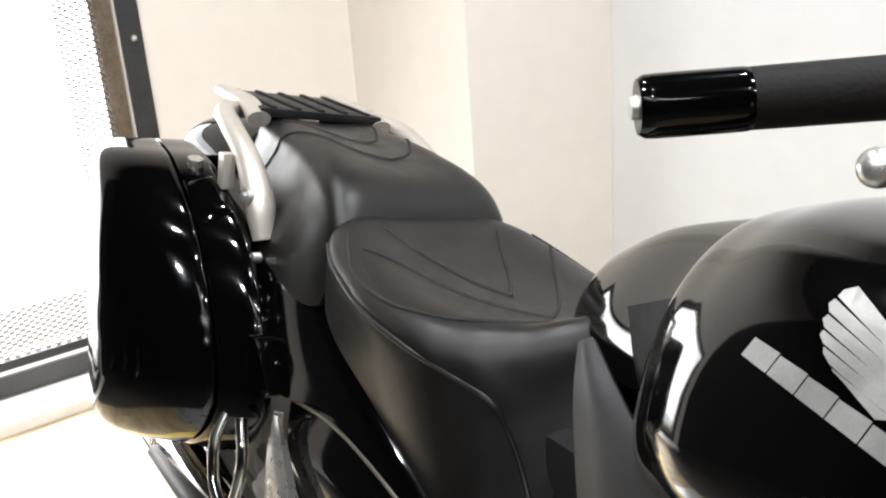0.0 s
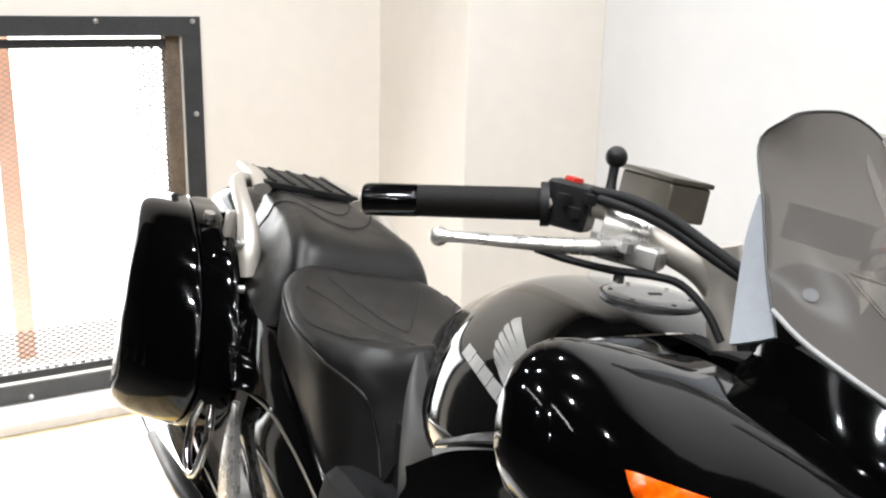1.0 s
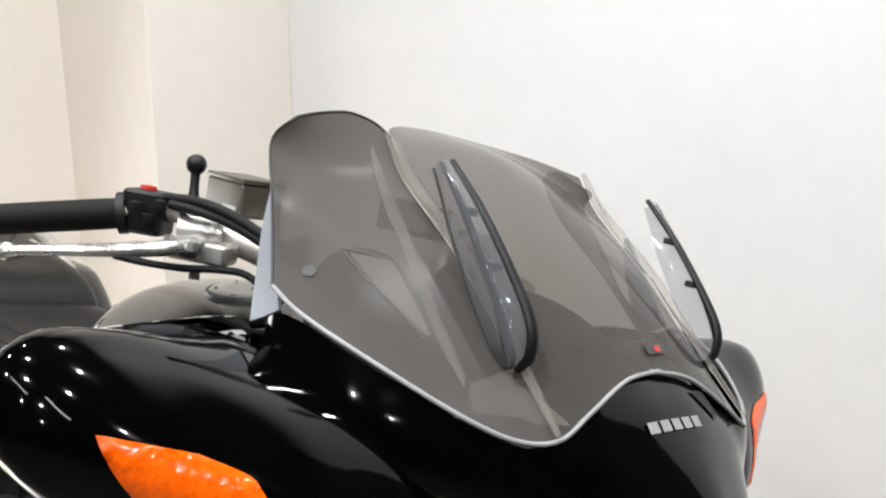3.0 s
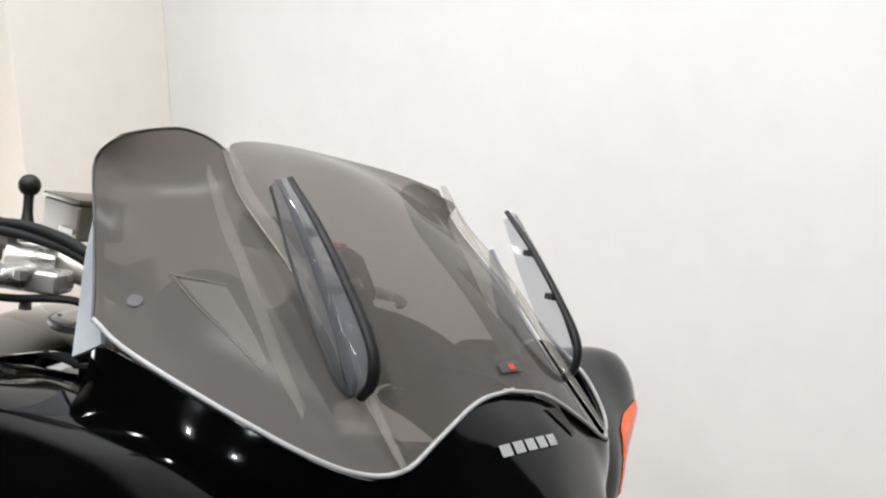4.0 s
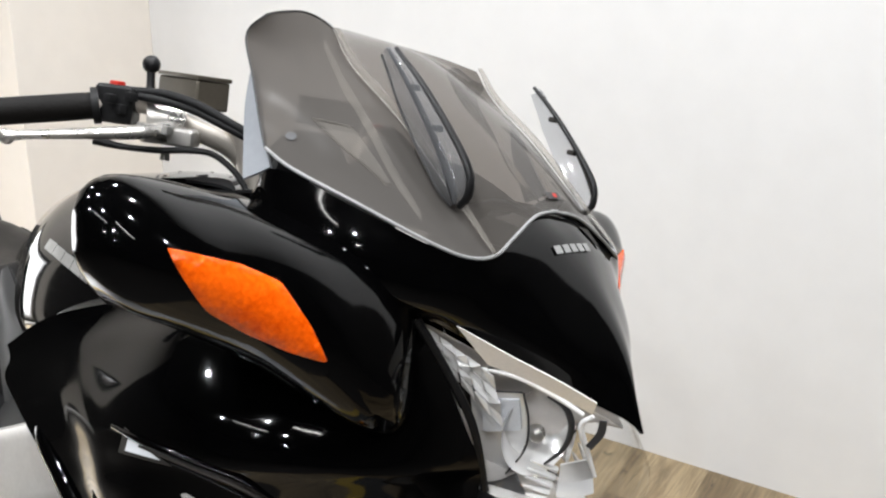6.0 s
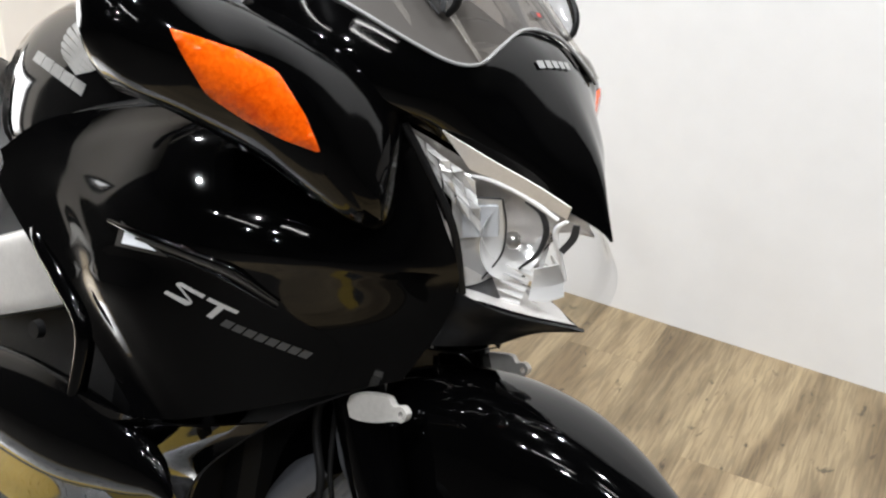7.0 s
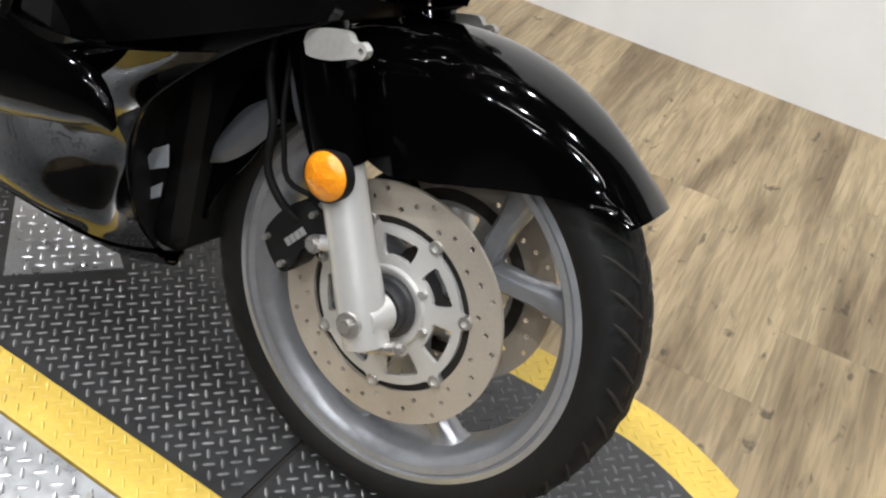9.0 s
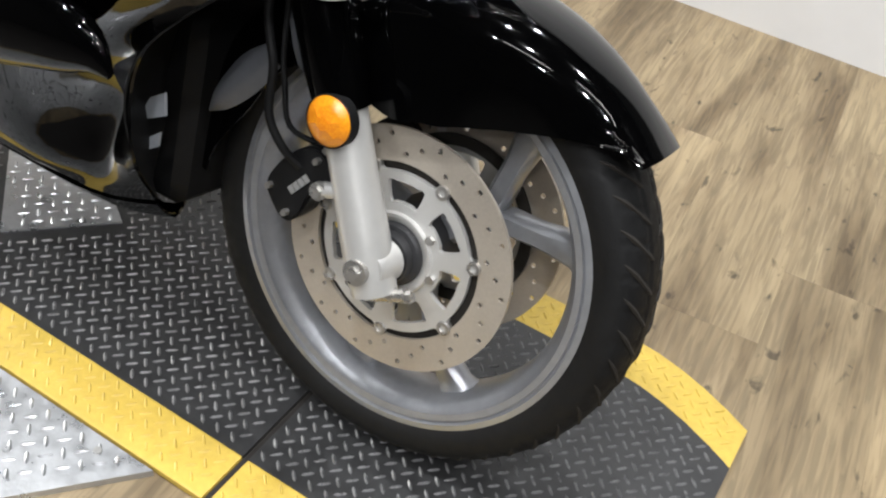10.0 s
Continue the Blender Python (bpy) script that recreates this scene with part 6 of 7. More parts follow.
rider_bm = moved(seat_body(RIDER, 44, 56), MID)
rider_copy = rider_bm.copy()
rider = part("rider_seat", thicken(rider_bm, 0.01), VINYL, bike, "black vinyl rider seat with stitched chevrons", 70)
pill_bm = moved(seat_body(PILLION, 36, 56), MID)
pill_copy = pill_bm.copy()
pillion = part("pillion_seat", thicken(pill_bm, 0.01), VINYL, bike, "black vinyl pillion seat with stitched chevrons", 70)
for surf, owner, lines in ((rider_copy, rider, ([(-1.19, -0.085), (-1.085, -0.030), (-1.040, 0.0), (-1.085, 0.030), (-1.19, 0.085)], [(-1.145, -0.140), (-1.02, -0.055), (-0.965, 0.0), (-1.02, 0.055), (-1.145, 0.140)],
                                               [(-1.185, -0.14), (-1.10, -0.172), (-1.0, -0.160), (-0.92, -0.10), (-0.885, -0.03)], [(-1.185, 0.14), (-1.10, 0.172), (-1.0, 0.160), (-0.92, 0.10), (-0.885, 0.03)])),
                           (pill_copy, pillion, ([(-1.52, -0.075), (-1.43, -0.03), (-1.405, 0.0), (-1.43, 0.03), (-1.52, 0.075)], [(-1.50, -0.115), (-1.37, -0.05), (-1.335, 0.0), (-1.37, 0.05), (-1.50, 0.115)]))):
    for ln in lines:
        for a, b in ((0, 3), (2, 5)) if len(ln) == 5 and abs(ln[2][1]) < 1e-6 else ((0, 5),):
            bm = seam_on(surf, ln[a:b])
            if bm:
                part("seam", bm, THREAD, owner)
piping = [tuple(MID @ Vector((x, -(w + 0.0005), top - drop * 0.98))) for x, w, top, drop, bw, base, dish in RIDER[1:5]]
rider_tree = BVHTree.FromBMesh(rider_copy)
outward = Vector((0.80, -0.50, 0.32)).normalized()
for p in ((-0.935, -0.13, 0.722), (-0.886, -0.13, 0.705), (-0.852, -0.13, 0.675), (-0.829, -0.13, 0.640)):
    p = SET @ Vector(p)
    h = rider_tree.ray_cast(p + outward * 0.2, -outward, 0.4)[0]
    if h:
        piping.append(tuple(h))
for side, mirror in PLAIN_SIDES:
    part("piping", mirror(tube(piping, 0.0030, 8, 50)), VINYL, rider)

# ---- tail: grab rails, rack, side covers
for side, mirror in SIDES:
    rail = tube([(-1.385, -0.168, 0.765), (-1.405, -0.170, 0.815), (-1.450, -0.170, 0.862), (-1.525, -0.166, 0.896), (-1.590, -0.150, 0.908), (-1.620, -0.110, 0.908), (-1.630, -0.05, 0.905)],
                [0.015, 0.021, 0.0175, 0.0155, 0.015, 0.014, 0.012], 16, 48)
    gr = part("grab_rail", mirror(rail), SILVER, bike, "silver cast grab rail")
    part("rail_bolt", mirror(joined(tube([(-1.403, -0.180, 0.820), (-1.403, -0.191, 0.820)], 0.0125, 20, 2), hex_bolt((-1.403, -0.193, 0.820), (0, -1, 0), 0.0075, 0.006))), ZINC, gr)
    part("rail_bolt", mirror(hex_bolt((-1.372, -0.184, 0.745), (0, -1, 0), 0.008, 0.012, 12)), ZINC, bike)
    latch = rounded_box((0.020, 0.018, 0.050), 0.003, (-1.475, -0.190, 0.842))
    part("latch", mirror(latch), SILVER, gr)
    # gloss tail side cover running down to the rider's foot
    cover = skin([[(-1.620, -0.100, 0.810), (-1.420, -0.125, 0.776), (-1.270, -0.130, 0.752), (-1.120, -0.136, 0.694), (-1.000, -0.140, 0.650), (-0.890, -0.145, 0.606)],
                  [(-1.620, -0.140, 0.800), (-1.420, -0.164, 0.764), (-1.270, -0.168, 0.740), (-1.120, -0.172, 0.684), (-1.000, -0.176, 0.642), (-0.890, -0.180, 0.600)],
                  [(-1.620, -0.150, 0.770), (-1.420, -0.182, 0.705), (-1.270, -0.190, 0.680), (-1.125, -0.192, 0.660), (-1.005, -0.188, 0.634), (-0.890, -0.184, 0.597)],
                  [(-1.600, -0.150, 0.700), (-1.420, -0.178, 0.640), (-1.255, -0.200, 0.606), (-1.130, -0.198, 0.632), (-1.015, -0.196, 0.620), (-0.890, -0.190, 0.590)]], 44, 16)
    lower_plate = skin([[(-1.240, -0.182, 0.606), (-1.110, -0.184, 0.628), (-0.990, -0.184, 0.616), (-0.870, -0.180, 0.586)],
                        [(-1.215, -0.196, 0.550), (-1.080, -0.200, 0.550), (-0.960, -0.200, 0.530), (-0.850, -0.196, 0.500)],
                        [(-1.190, -0.186, 0.480), (-1.050, -0.190, 0.440), (-0.930, -0.192, 0.410), (-0.830, -0.190, 0.380)]], 30, 12)
    part("frame_plate", mirror(thicken(sheet(lower_plate), 0.004)), GLOSS, bike, "gloss black frame plate under the side cover", 60)
    # brown highlight along the plate's edge, put in as a bronze bar
    part("frame_plate_highlight", mirror(tube([(-1.245, -0.190, 0.602), (-1.110, -0.196, 0.622), (-0.990, -0.196, 0.610), (-0.880, -0.192, 0.580)], 0.0022, 8, 30)), BRONZE, bike, "edge highlight of the frame plate in a dull bronze colour")
    part("side_cover", mirror(thicken(sheet(cover), 0.004)), GLOSS, bike, "gloss black side cover under the seat", 60)
    hinge = plate([tuple(p) for p in spline([(-0.035, -0.020), (-0.030, 0.028), (0.0, 0.034), (0.022, 0.008), (0.050, -0.022), (0.0, -0.030)], 30, True)], 0.024)
    part("pannier_mount", mirror(moved(hinge, Matrix.Translation((-1.285, -0.204, 0.628)))), GLOSS, bike, "gloss black pannier mount", 40)
rack = part("rack", moved(rounded_box((0.170, 0.205, 0.014), 0.005, (-1.625, 0, 0.919), 2, Matrix.Rotation(radians(2), 4, "Y")), MID0), SATIN, bike, "black ribbed luggage rack plate")
for k in range(5):
    part("rack_rib", moved(rounded_box((0.160, 0.010, 0.003), 0.0012, (-1.625, -0.08 + 0.04 * k, 0.9275), 1, Matrix.Rotation(radians(2), 4, "Y")), MID0), DULL, rack)
for side, mirror in SIDES:
    part("rack_arm", mirror(tube([(-1.54, -0.118, 0.905), (-1.60, -0.112, 0.922), (-1.72, -0.105, 0.925)], [0.018, 0.016, 0.013], 14, 18, flat=0.7)), SILVER, bike, "silver rack side arm")
tail = [(-1.60, 0.09, 0.875, 0.72, 2.6), (-1.72, 0.11, 0.885, 0.70, 2.6), (-1.84, 0.11, 0.87, 0.72, 2.6), (-1.92, 0.07, 0.82, 0.75, 2.4)]
part("tail_cover", moved(body_of(tail, 18, 36), MID0), GLOSS, bike, "gloss black tail cover", 60)

# ---- panniers
PAN = [(-1.620, 0.846), (-1.520, 0.836), (-1.405, 0.780), (-1.335, 0.706), (-1.297, 0.630), (-1.285, 0.570), (-1.294, 0.540), (-1.335, 0.490), (-1.410, 0.450), (-1.540, 0.436), (-1.720, 0.455), (-1.860, 0.555), (-1.890, 0.680), (-1.850, 0.780), (-1.730, 0.840)]
PC = (-1.58, 0.670)


def pan_ring(y, k, back=0.0):
    """One outline of the case: shrunk by k, its front drawn back, its rear drawn in towards the wheel."""
    ring = []
    for x, z in PAN:
        w = min(1.0, max(0.0, (x + 1.75) / 0.4))
        px = PC[0] + (x - PC[0]) * k - back * w
        ring.append((px, y * (1 - 0.65 * max(0.0, -1.52 - px)), PC[1] + (z - PC[1]) * k))
    return ring


for side, mirror in SIDES:
    body = sheet(skin([pan_ring(-0.180, 0.92), pan_ring(-0.186, 0.985), pan_ring(-0.200, 1.0, 0.004), pan_ring(-0.238, 1.0, 0.046), pan_ring(-0.2405, 0.985, 0.048)], 90, 18, True), True, True)
    body_copy = body.copy()
    pannier = part("pannier", mirror(body), GLOSS, bike, "gloss black hard pannier with a lock", 50)
    lid = sheet(skin([pan_ring(-0.2435, 0.984, 0.050), pan_ring(-0.246, 1.0, 0.053), pan_ring(-0.280, 1.002, 0.085), pan_ring(-0.312, 0.992, 0.122), pan_ring(-0.333, 0.972, 0.150), pan_ring(-0.346, 0.925, 0.165), pan_ring(-0.351, 0.80, 0.165), pan_ring(-0.353, 0.40, 0.10)], 90, 30, True), True, True)
    part("lid", mirror(lid), GLOSS, pannier, "", 50)
    for k in range(3):
        y = -0.318 - 0.011 * k
        part("scuff_rib", mirror(tube([(-1.425 - 0.020 * k, y, 0.615), (-1.425 - 0.020 * k, y, 0.575), (-1.455 - 0.020 * k, y + 0.006, 0.530)], 0.0045, 8, 10)), GLOSS, pannier)
    flap = decal(body_copy, (-1.462, -0.216, 0.812), (0, -1, 0), (0.50, 0, 0.86), [(-0.019, -0.036), (-0.015, -0.040), (0.015, -0.040), (0.019, -0.036), (0.019, 0.040), (-0.019, 0.040)], 0.0042, 1.0, 0.008)
    part("handle_flap", mirror(flap), GLOSS, pannier, "black release handle", 60)
    part("lock", mirror(tube([(-1.538, -0.212, 0.828), (-1.533, -0.213, 0.848)], 0.0110, 20, 2)), ALLOY, pannier, "round alloy lock")
    silencer = tube([(-1.02, -0.150, 0.300), (-1.20, -0.165, 0.315), (-1.45, -0.175, 0.340), (-1.75, -0.175, 0.365), (-1.92, -0.175, 0.375)], [0.030, 0.045, 0.058, 0.058, 0.045], 24, 36)
    ex = part("silencer", mirror(silencer), CHROME, bike, "chrome exhaust silencer")
    part("heat_shield", mirror(tube([(-1.22, -0.192, 0.345), (-1.40, -0.211, 0.357), (-1.60, -0.219, 0.365)], [0.022, 0.030, 0.024], 14, 20, flat=0.6)), SATIN, ex)
    # pillion foot bracket and peg
    brk = skin([[(-1.224, -0.212, 0.592), (-1.232, -0.214, 0.540), (-1.225, -0.216, 0.480), (-1.205, -0.216, 0.410)], [(-1.220, -0.216, 0.590), (-1.200, -0.221, 0.535), (-1.172, -0.223, 0.475), (-1.145, -0.223, 0.410)],
                [(-1.216, -0.212, 0.588), (-1.170, -0.217, 0.530), (-1.125, -0.220, 0.470), (-1.090, -0.220, 0.410)]], 20, 8)
    part("foot_bracket", mirror(thicken(sheet(brk), 0.012)), ALLOY, bike, "bare alloy footrest bracket", 60)
    loop = tube([(-1.330, -0.225, 0.560), (-1.350, -0.235, 0.500), (-1.330, -0.240, 0.440), (-1.280, -0.240, 0.430), (-1.265, -0.232, 0.500), (-1.290, -0.226, 0.555)], 0.008, 10, 30)
    part("peg_loop", mirror(loop), CHROME, bike)

# ---- handlebar, right side in detail
CL, CG = Vector((-0.535, -0.379, 1.063)), Vector((-0.441, -0.247, 1.095))
gd = (CL - CG).normalized()
for side, mirror in SIDES:
    grip = tube([tuple(CG), tuple(CG + gd * 0.03), tuple(CG + gd * 0.115)], [0.0145, 0.0149, 0.0145], 28, 10)
    bar = tube([tuple(CG + gd * 0.02), tuple(CG - gd * 0.05), (-0.385, -0.170, 1.085), (-0.350, -0.120, 1.060), (-0.320, -0.095, 1.000)], 0.0125, 16, 30)
    hb = part("handlebar", mirror(bar), SILVER, bike, "silver handlebar with black rubber grip")
    part("grip", mirror(grip), GRIP, hb, "black rubber grip")
    weight = tube([tuple(CL - gd * 0.052), tuple(CL - gd * 0.049), tuple(CL - gd * 0.046), tuple(CL - gd * 0.006), tuple(CL)], [0.0140, 0.0147, 0.0149, 0.0148, 0.0128], 28, 16)
    part("bar_end", mirror(weight), GLOSS, hb, "gloss black bar-end weight")
    part("bar_end_screw", mirror(hex_bolt(tuple(CL + gd * 0.0015), tuple(gd), 0.006, 0.003, 20)), ALLOY, hb)
    house = joined(rounded_box((0.042, 0.034, 0.042), 0.008, tuple(CG - gd * 0.022), 3, Matrix.Rotation(math.atan2(gd.x, -gd.y) * -1.0, 4, "Z")),
                   tube([tuple(CG - gd * 0.003), tuple(CG + gd * 0.005)], 0.0200, 24, 2))
    sw = part("switch_housing", mirror(house), SATIN, hb, "black switch housing with a red stop switch")
    part("stop_switch", mirror(rounded_box((0.015, 0.011, 0.007), 0.0025, tuple(CG - gd * 0.020 + Vector((0, 0, 0.022))))), RED, sw)
    for k in range(3):
        part("switch_button", mirror(rounded_box((0.012, 0.010, 0.010), 0.003, tuple(CG - gd * (0.012 + 0.011 * k) + Vector((0.022, -0.014, 0.008 - 0.012 * (k % 2)))))), DULL, sw)
    # lever and its perch
    pv = Vector((-0.368, -0.205, 1.081))
    tip = Vector((-0.426, -0.357, 1.057))
    blade = tube([tuple(pv), tuple(pv.lerp(tip, 0.25) + Vector((0.018, -0.004, 0.0))), tuple(pv.lerp(tip, 0.6) + Vector((0.022, -0.004, 0.002))), tuple(pv.lerp(tip, 0.9) + Vector((0.010, -0.002, 0.002))), tuple(tip)], [0.012, 0.0105, 0.0082, 0.0066, 0.0080], 14, 30, flat=0.7)
    part("brake_lever", mirror(joined(blade, ball_bm(tuple(tip), 0.0082, 18))), ALLOY, hb, "bare alloy lever with a ball end")
    perch = joined(rounded_box((0.060, 0.034, 0.020), 0.007, (-0.372, -0.200, 1.073), 3, Matrix.Rotation(radians(35), 4, "Z")), tube([(-0.405, -0.208, 1.088), (-0.380, -0.175, 1.088)], 0.017, 20, 4))
    pr = part("lever_perch", mirror(perch), ALLOY, hb, "alloy lever perch")
    for q in ((-0.352, -0.222, 1.080), (-0.388, -0.226, 1.080), (-0.372, -0.205, 1.050)):
        part("perch_bolt", mirror(hex_bolt(q, (0, 0, 1), 0.006, 0.008)), ZINC, pr)
    part("lever_cable", mirror(tube([(-0.419, -0.262, 1.060), (-0.399, -0.245, 1.056), (-0.367, -0.220, 1.057), (-0.342, -0.198, 1.061), (-0.323, -0.180, 1.060), (-0.300, -0.168, 1.045), (-0.282, -0.162, 1.025)], [0.0060, 0.0036, 0.0036, 0.0036, 0.0036, 0.0036, 0.0036], 8, 30)), DULL, hb)
    # fluid reservoir
    res = part("reservoir", mirror(rounded_box((0.080, 0.046, 0.034), 0.005, (-0.430, -0.126, 1.120), 3, Matrix.Rotation(radians(-5), 4, "Z"))), BRONZE, hb, "brownish grey fluid reservoir")
    part("reservoir_lid", mirror(rounded_box((0.082, 0.048, 0.005), 0.002, (-0.430, -0.126, 1.1395), 2, Matrix.Rotation(radians(-5), 4, "Z"))), BRONZE, res)
    for k in range(5):
        part("label_bar", mirror(rounded_box((0.0042, 0.0012, 0.005), 0.0, (-0.425 + 0.0058 * k, -0.1510 - 0.0005 * k, 1.111), 1, Matrix.Rotation(radians(-5), 4, "Z"))), MARK, res, "", 0)
    part("hose_loop", mirror(tube([(-0.419, -0.222, 1.115), (-0.385, -0.205, 1.117), (-0.350, -0.188, 1.111), (-0.317, -0.170, 1.097), (-0.286, -0.152, 1.083)], 0.0052, 10, 30)), DULL, hb, "black rubber hose")
    part("cable", mirror(tube([(-0.402, -0.222, 1.111), (-0.377, -0.206, 1.109), (-0.348, -0.188, 1.103), (-0.314, -0.170, 1.090), (-0.286, -0.152, 1.078)], 0.0044, 10, 30)), DULL, hb)
    part("bar_riser", mirror(tube([(-0.352, -0.118, 1.092), (-0.330, -0.100, 1.010), (-0.318, -0.095, 0.930)], [0.020, 0.018, 0.022], 16, 14)), SILVER, hb, "silver cast handlebar riser")
part("ball_mount", moved(joined(ball_bm((-0.456, -0.169, 1.147), 0.0105), tube([(-0.456, -0.169, 1.140), (-0.453, -0.170, 1.122), (-0.450, -0.171, 1.108)], [0.0048, 0.0048, 0.007], 12, 10)), SET), SATIN, bike, "black ball mount on the handlebar")
# added box that keeps the bay behind the wheel dark
part("bay_filler", rounded_box((0.12, 0.22, 0.26), 0.04, (-0.345, 0, 0.36), 3), DULL, bike, "dull black box added to fill the dark wheel bay")
part("top_yoke", moved(rounded_box((0.070, 0.220, 0.028), 0.010, (-0.315, 0, 0.958), 3), MID0), SILVER, bike, "silver top yoke")

for side, mirror in SIDES:
    # added dark sheet that hides the engine below the tank
    hide = skin([[(-0.440, -0.190, 0.790), (-0.600, -0.165, 0.750), (-0.740, -0.130, 0.690)],
                 [(-0.420, -0.235, 0.700), (-0.580, -0.215, 0.665), (-0.720, -0.180, 0.610)],
                 [(-0.440, -0.170, 0.600), (-0.580, -0.165, 0.540), (-0.720, -0.160, 0.500)]], 24, 12)
    part("engine_mask", mirror(thicken(sheet(hide), 0.004)), DULL, bike, "dull black sheet added under the tank to hide the engine", 60)

# ---- engine, engine guards, rear wheel, stand
engine = part("engine", rounded_box((0.52, 0.34, 0.34), 0.04, (-0.72, 0, 0.42), 3), DULL, bike, "dull black engine block")
# added filler that keeps the gap below the seat dark
part("under_seat_filler", rounded_box((0.28, 0.19, 0.16), 0.03, (-0.93, 0, 0.600), 3), DULL, bike, "dull black box added to fill the gap under the seat")
for side, mirror in SIDES:
    head = joined(rounded_box((0.22, 0.10, 0.105), 0.020, (-0.555, -0.197, 0.636), 4, Matrix.Rotation(radians(-24), 4, "Y")))
    hc = part("cylinder_cover", mirror(head), SILVER_PAINT, bike, "bare alloy cylinder head cover")
    for px, pz in ((-0.62, 0.640), (-0.475, 0.615)):
        part("cover_bolt", mirror(hex_bolt((px, -0.250, pz - 0.024), (0, -1, 0), 0.012, 0.010, 16)), SATIN, hc)
    # added dull box closing the hole behind the fairing with dark
    part("side_filler", mirror(rounded_box((0.22, 0.09, 0.26), 0.02, (-0.53, -0.135, 0.50), 3)), DULL, bike)
    guard_bar = tube([(-0.440, -0.272, 0.760), (-0.415, -0.295, 0.735), (-0.365, -0.300, 0.700), (-0.315, -0.302, 0.655), (-0.330, -0.296, 0.560)], 0.011, 14, 30)
    part("engine_guard", mirror(guard_bar), GLOSS, bike, "gloss black engine guard bar")
    bump = tube([(-0.165, 0, 0.512), (-0.200, 0, 0.528), (-0.260, 0, 0.528), (-0.360, 0, 0.518), (-0.480, 0, 0.512), (-0.600, 0, 0.505)], [0.006, 0.030, 0.048, 0.064, 0.062, 0.040], 24, 36)
    bmesh.ops.scale(bump, vec=(1, 0.55, 1), verts=bump.verts[:])
    moved(bump, Matrix.Translation((0, -0.292, 0)))
    part("guard_pad", mirror(bump), GLOSS, bike, "gloss black tip-over guard pad")

RW = Matrix.Translation((-1.49, 0, 0.314))
rear = part("rear_wheel", moved(turned([(0.222, -0.070), (0.2215, -0.075), (0.214, -0.075), (0.205, -0.06), (0.195, 0.0), (0.205, 0.06), (0.214, 0.075), (0.2215, 0.075), (0.222, 0.070), (0.205, 0.0)], 64, True), RW), WHEEL_SILVER, bike, "silver painted rear rim")
for a in (90, 210, 330):
    sp = y_spoke(a)
    bmesh.ops.scale(sp, vec=(0.93, 1.2, 0.93), verts=sp.verts[:])
    part("spoke", moved(sp, RW), WHEEL_SILVER, rear, "", 50)
part("tyre", moved(turned(spline([(0.215, -0.068), (0.235, -0.082), (0.262, -0.086), (0.284, -0.076), (0.300, -0.048), (0.307, 0.0), (0.300, 0.048), (0.284, 0.076), (0.262, 0.086), (0.235, 0.082), (0.215, 0.068)], 40), 96), RW), RUBBER, rear, "black rubber rear tyre", 50)
part("hub", moved(turned([(0.0, -0.09), (0.05, -0.09), (0.065, -0.06), (0.065, 0.06), (0.05, 0.09), (0.0, 0.09)], 32), RW), CAST, rear)
for side, mirror in SIDES:
    part("swingarm", mirror(tube([(-0.92, -0.10, 0.38), (-1.15, -0.13, 0.35), (-1.49, -0.135, 0.305)], [0.035, 0.032, 0.026], 14, 16)), CAST, bike)
part("rear_mudguard", thicken(sheet([[((0.335) * math.cos(a), y, 0.335 * math.sin(a)) for y in (-0.09, -0.05, 0.0, 0.05, 0.09)] for a in [radians(20 + 10 * k) for k in range(15)]]), 0.004), DULL, bike).matrix_local = RW
part("side_stand", joined(tube([(-0.80, 0.17, 0.22), (-0.84, 0.30, 0.085)], [0.013, 0.012], 14, 4), rounded_box((0.075, 0.055, 0.008), 0.003, (-0.845, 0.316, 0.074), 2, Matrix.Rotation(radians(12), 4, "X"))), SATIN, bike, "black side stand")
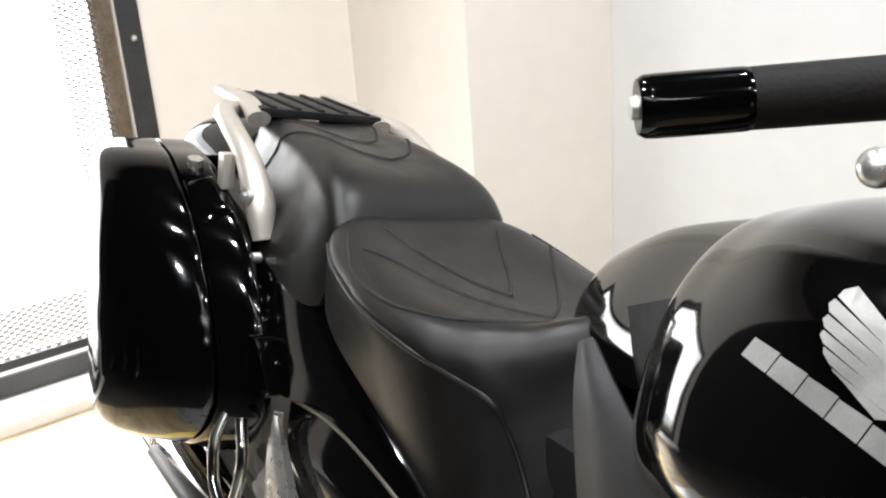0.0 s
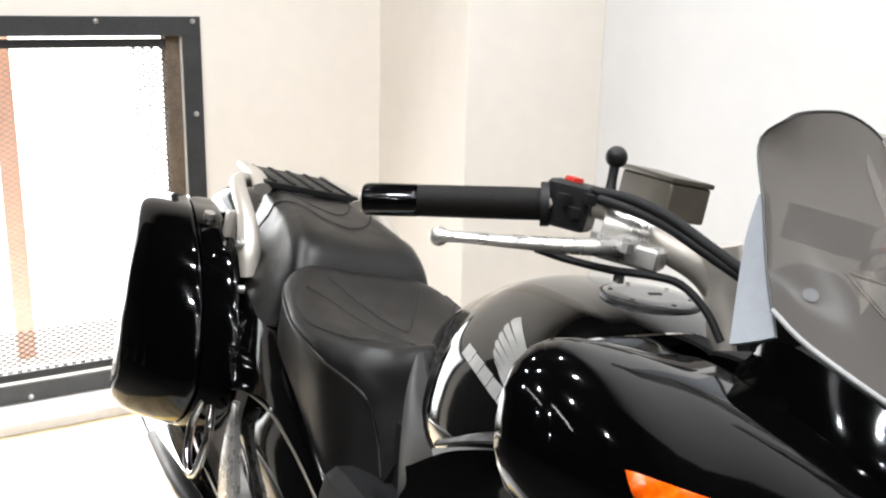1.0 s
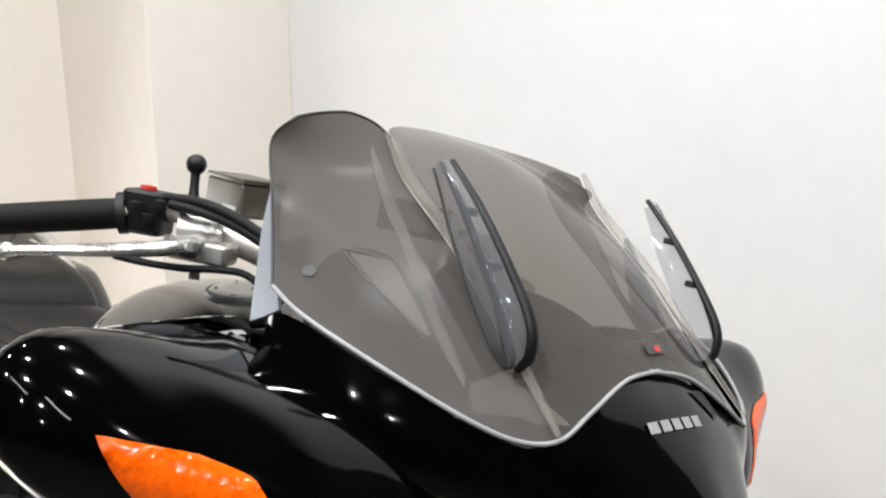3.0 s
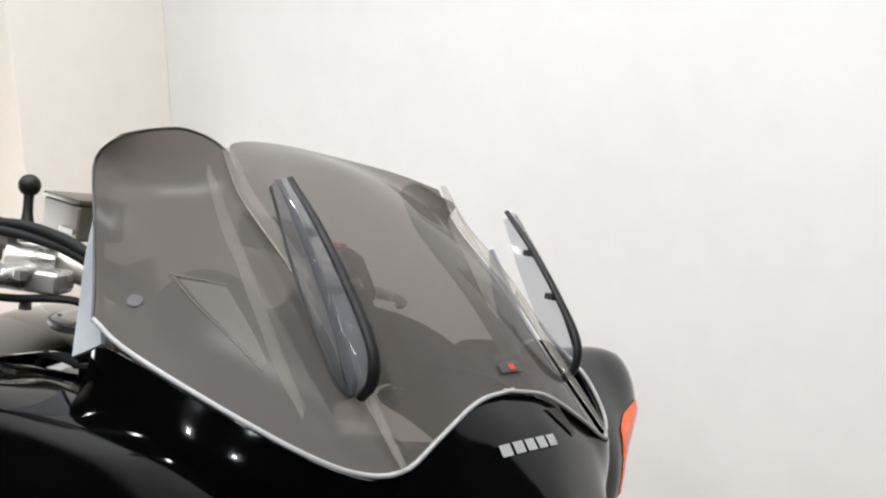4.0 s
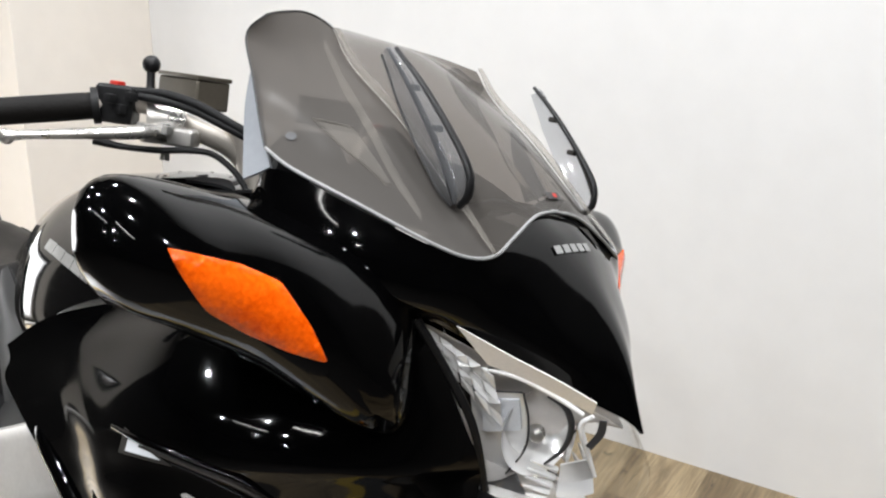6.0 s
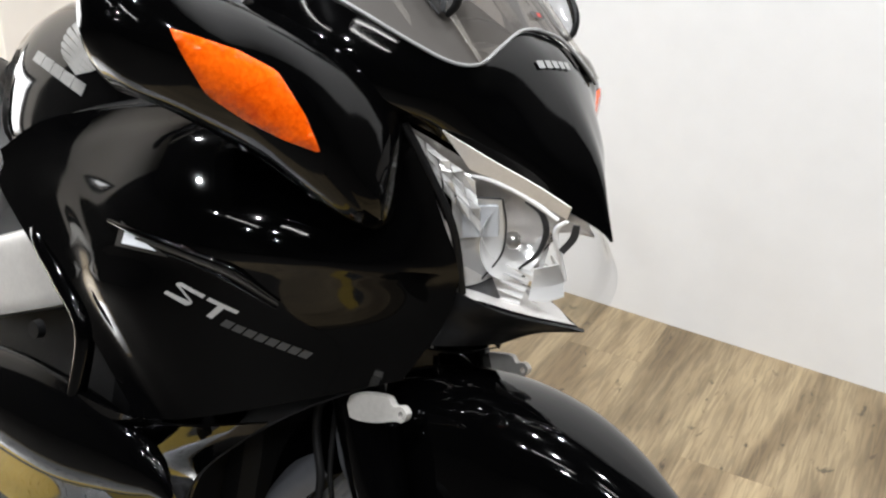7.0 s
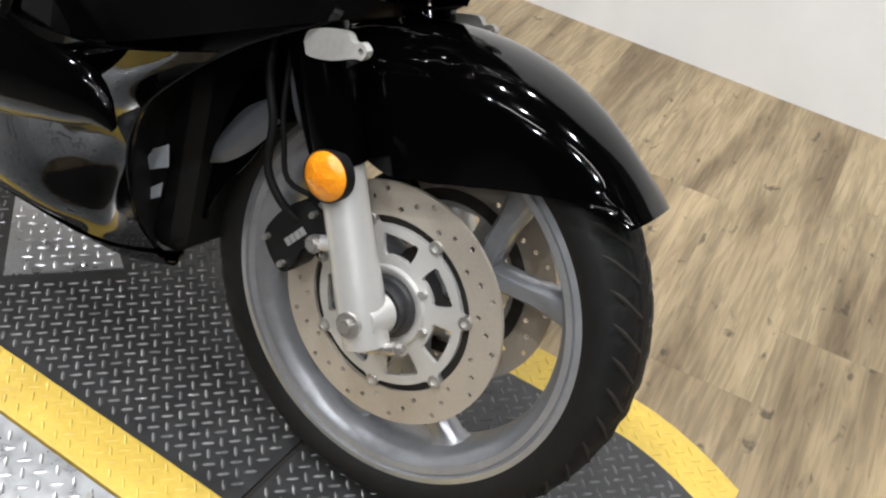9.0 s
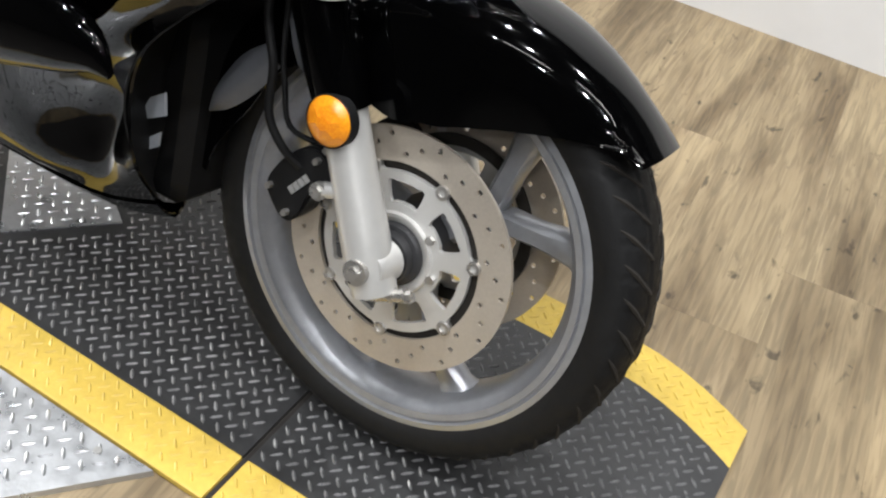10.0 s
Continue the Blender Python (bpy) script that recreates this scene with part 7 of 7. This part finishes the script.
part("belly_pan", body_of([(-0.45, 0.15, 0.30, 0.215, 3.0), (-0.60, 0.17, 0.32, 0.20, 3.0), (-0.85, 0.16, 0.33, 0.21, 3.0), (-1.00, 0.12, 0.34, 0.25, 3.0)], 16, 36), DULL, bike)


# ------------------------------------------------------------------ floor planks, laid across the room
floor_ob = tagged(new("floor"), "wood-look vinyl plank floor, worn and knotty", "floor", kind="structure")
floor_ob.rotation_euler = (0, 0, radians(4.7))
PW, PL = 0.190, 1.22
plank_meshes = {}


def plank_mesh(size):
    bm = rounded_box((PW, size, 0.008), 0.00025, (0, 0, FLOOR - 0.004), 1)
    me = bpy.data.meshes.new("plank")
    bm.to_mesh(me)
    bm.free()
    me.materials.append(PLANK)
    return me


cols = int(7.2 / PW)
for i in range(cols):
    px = -3.20 + PW * (i + 0.5)
    shift_y = (0.399 - 3.66) + PL * ((i * 0.37 + 0.13) % 1.0 - 0.5)
    if abs(px - 0.40) < PW / 2:
        shift_y = 0.399 - 3 * PL - PL / 2 + PL
    y = shift_y
    while y < 2.6:
        lo, hi = max(y - PL / 2, -1.3), min(y + PL / 2, 1.50 - 0.082 * px)
        if px > 0.66:
            lo = max(lo, 0.06)
        if hi - lo > 0.02 and px < 1.55 and px > -2.88 + 0.082 * hi:
            size = round(hi - lo, 3)
            if size not in plank_meshes:
                plank_meshes[size] = plank_mesh(size)
            ob = new("plank", plank_meshes[size])
            ob.parent = floor_ob
            ob.location = (px, (lo + hi) / 2, 0)
        y += PL

# unseen dark slabs replace planks to dim reflections in the paint
tagged(part("floor_far", box_between((-2.79, -8.0, FLOOR - 0.009), (6.0, -0.66, FLOOR + 0.0015)), DARK_FLOOR, smooth=0), "unseen dark floor added to dim reflections in the paint", "floor", kind="structure")
tagged(part("floor_side", box_between((1.46, -0.66, FLOOR - 0.009), (6.0, 1.43, FLOOR + 0.0015)), DARK_FLOOR, smooth=0), "unseen dark floor added to dim reflections in the paint", "floor", kind="structure")
tagged(part("floor_front", box_between((0.74, -0.655, FLOOR - 0.009), (1.455, 0.12, FLOOR + 0.0015)), DARK_FLOOR, smooth=0), "unseen dark floor added to dim reflections in the paint", "floor", kind="structure")
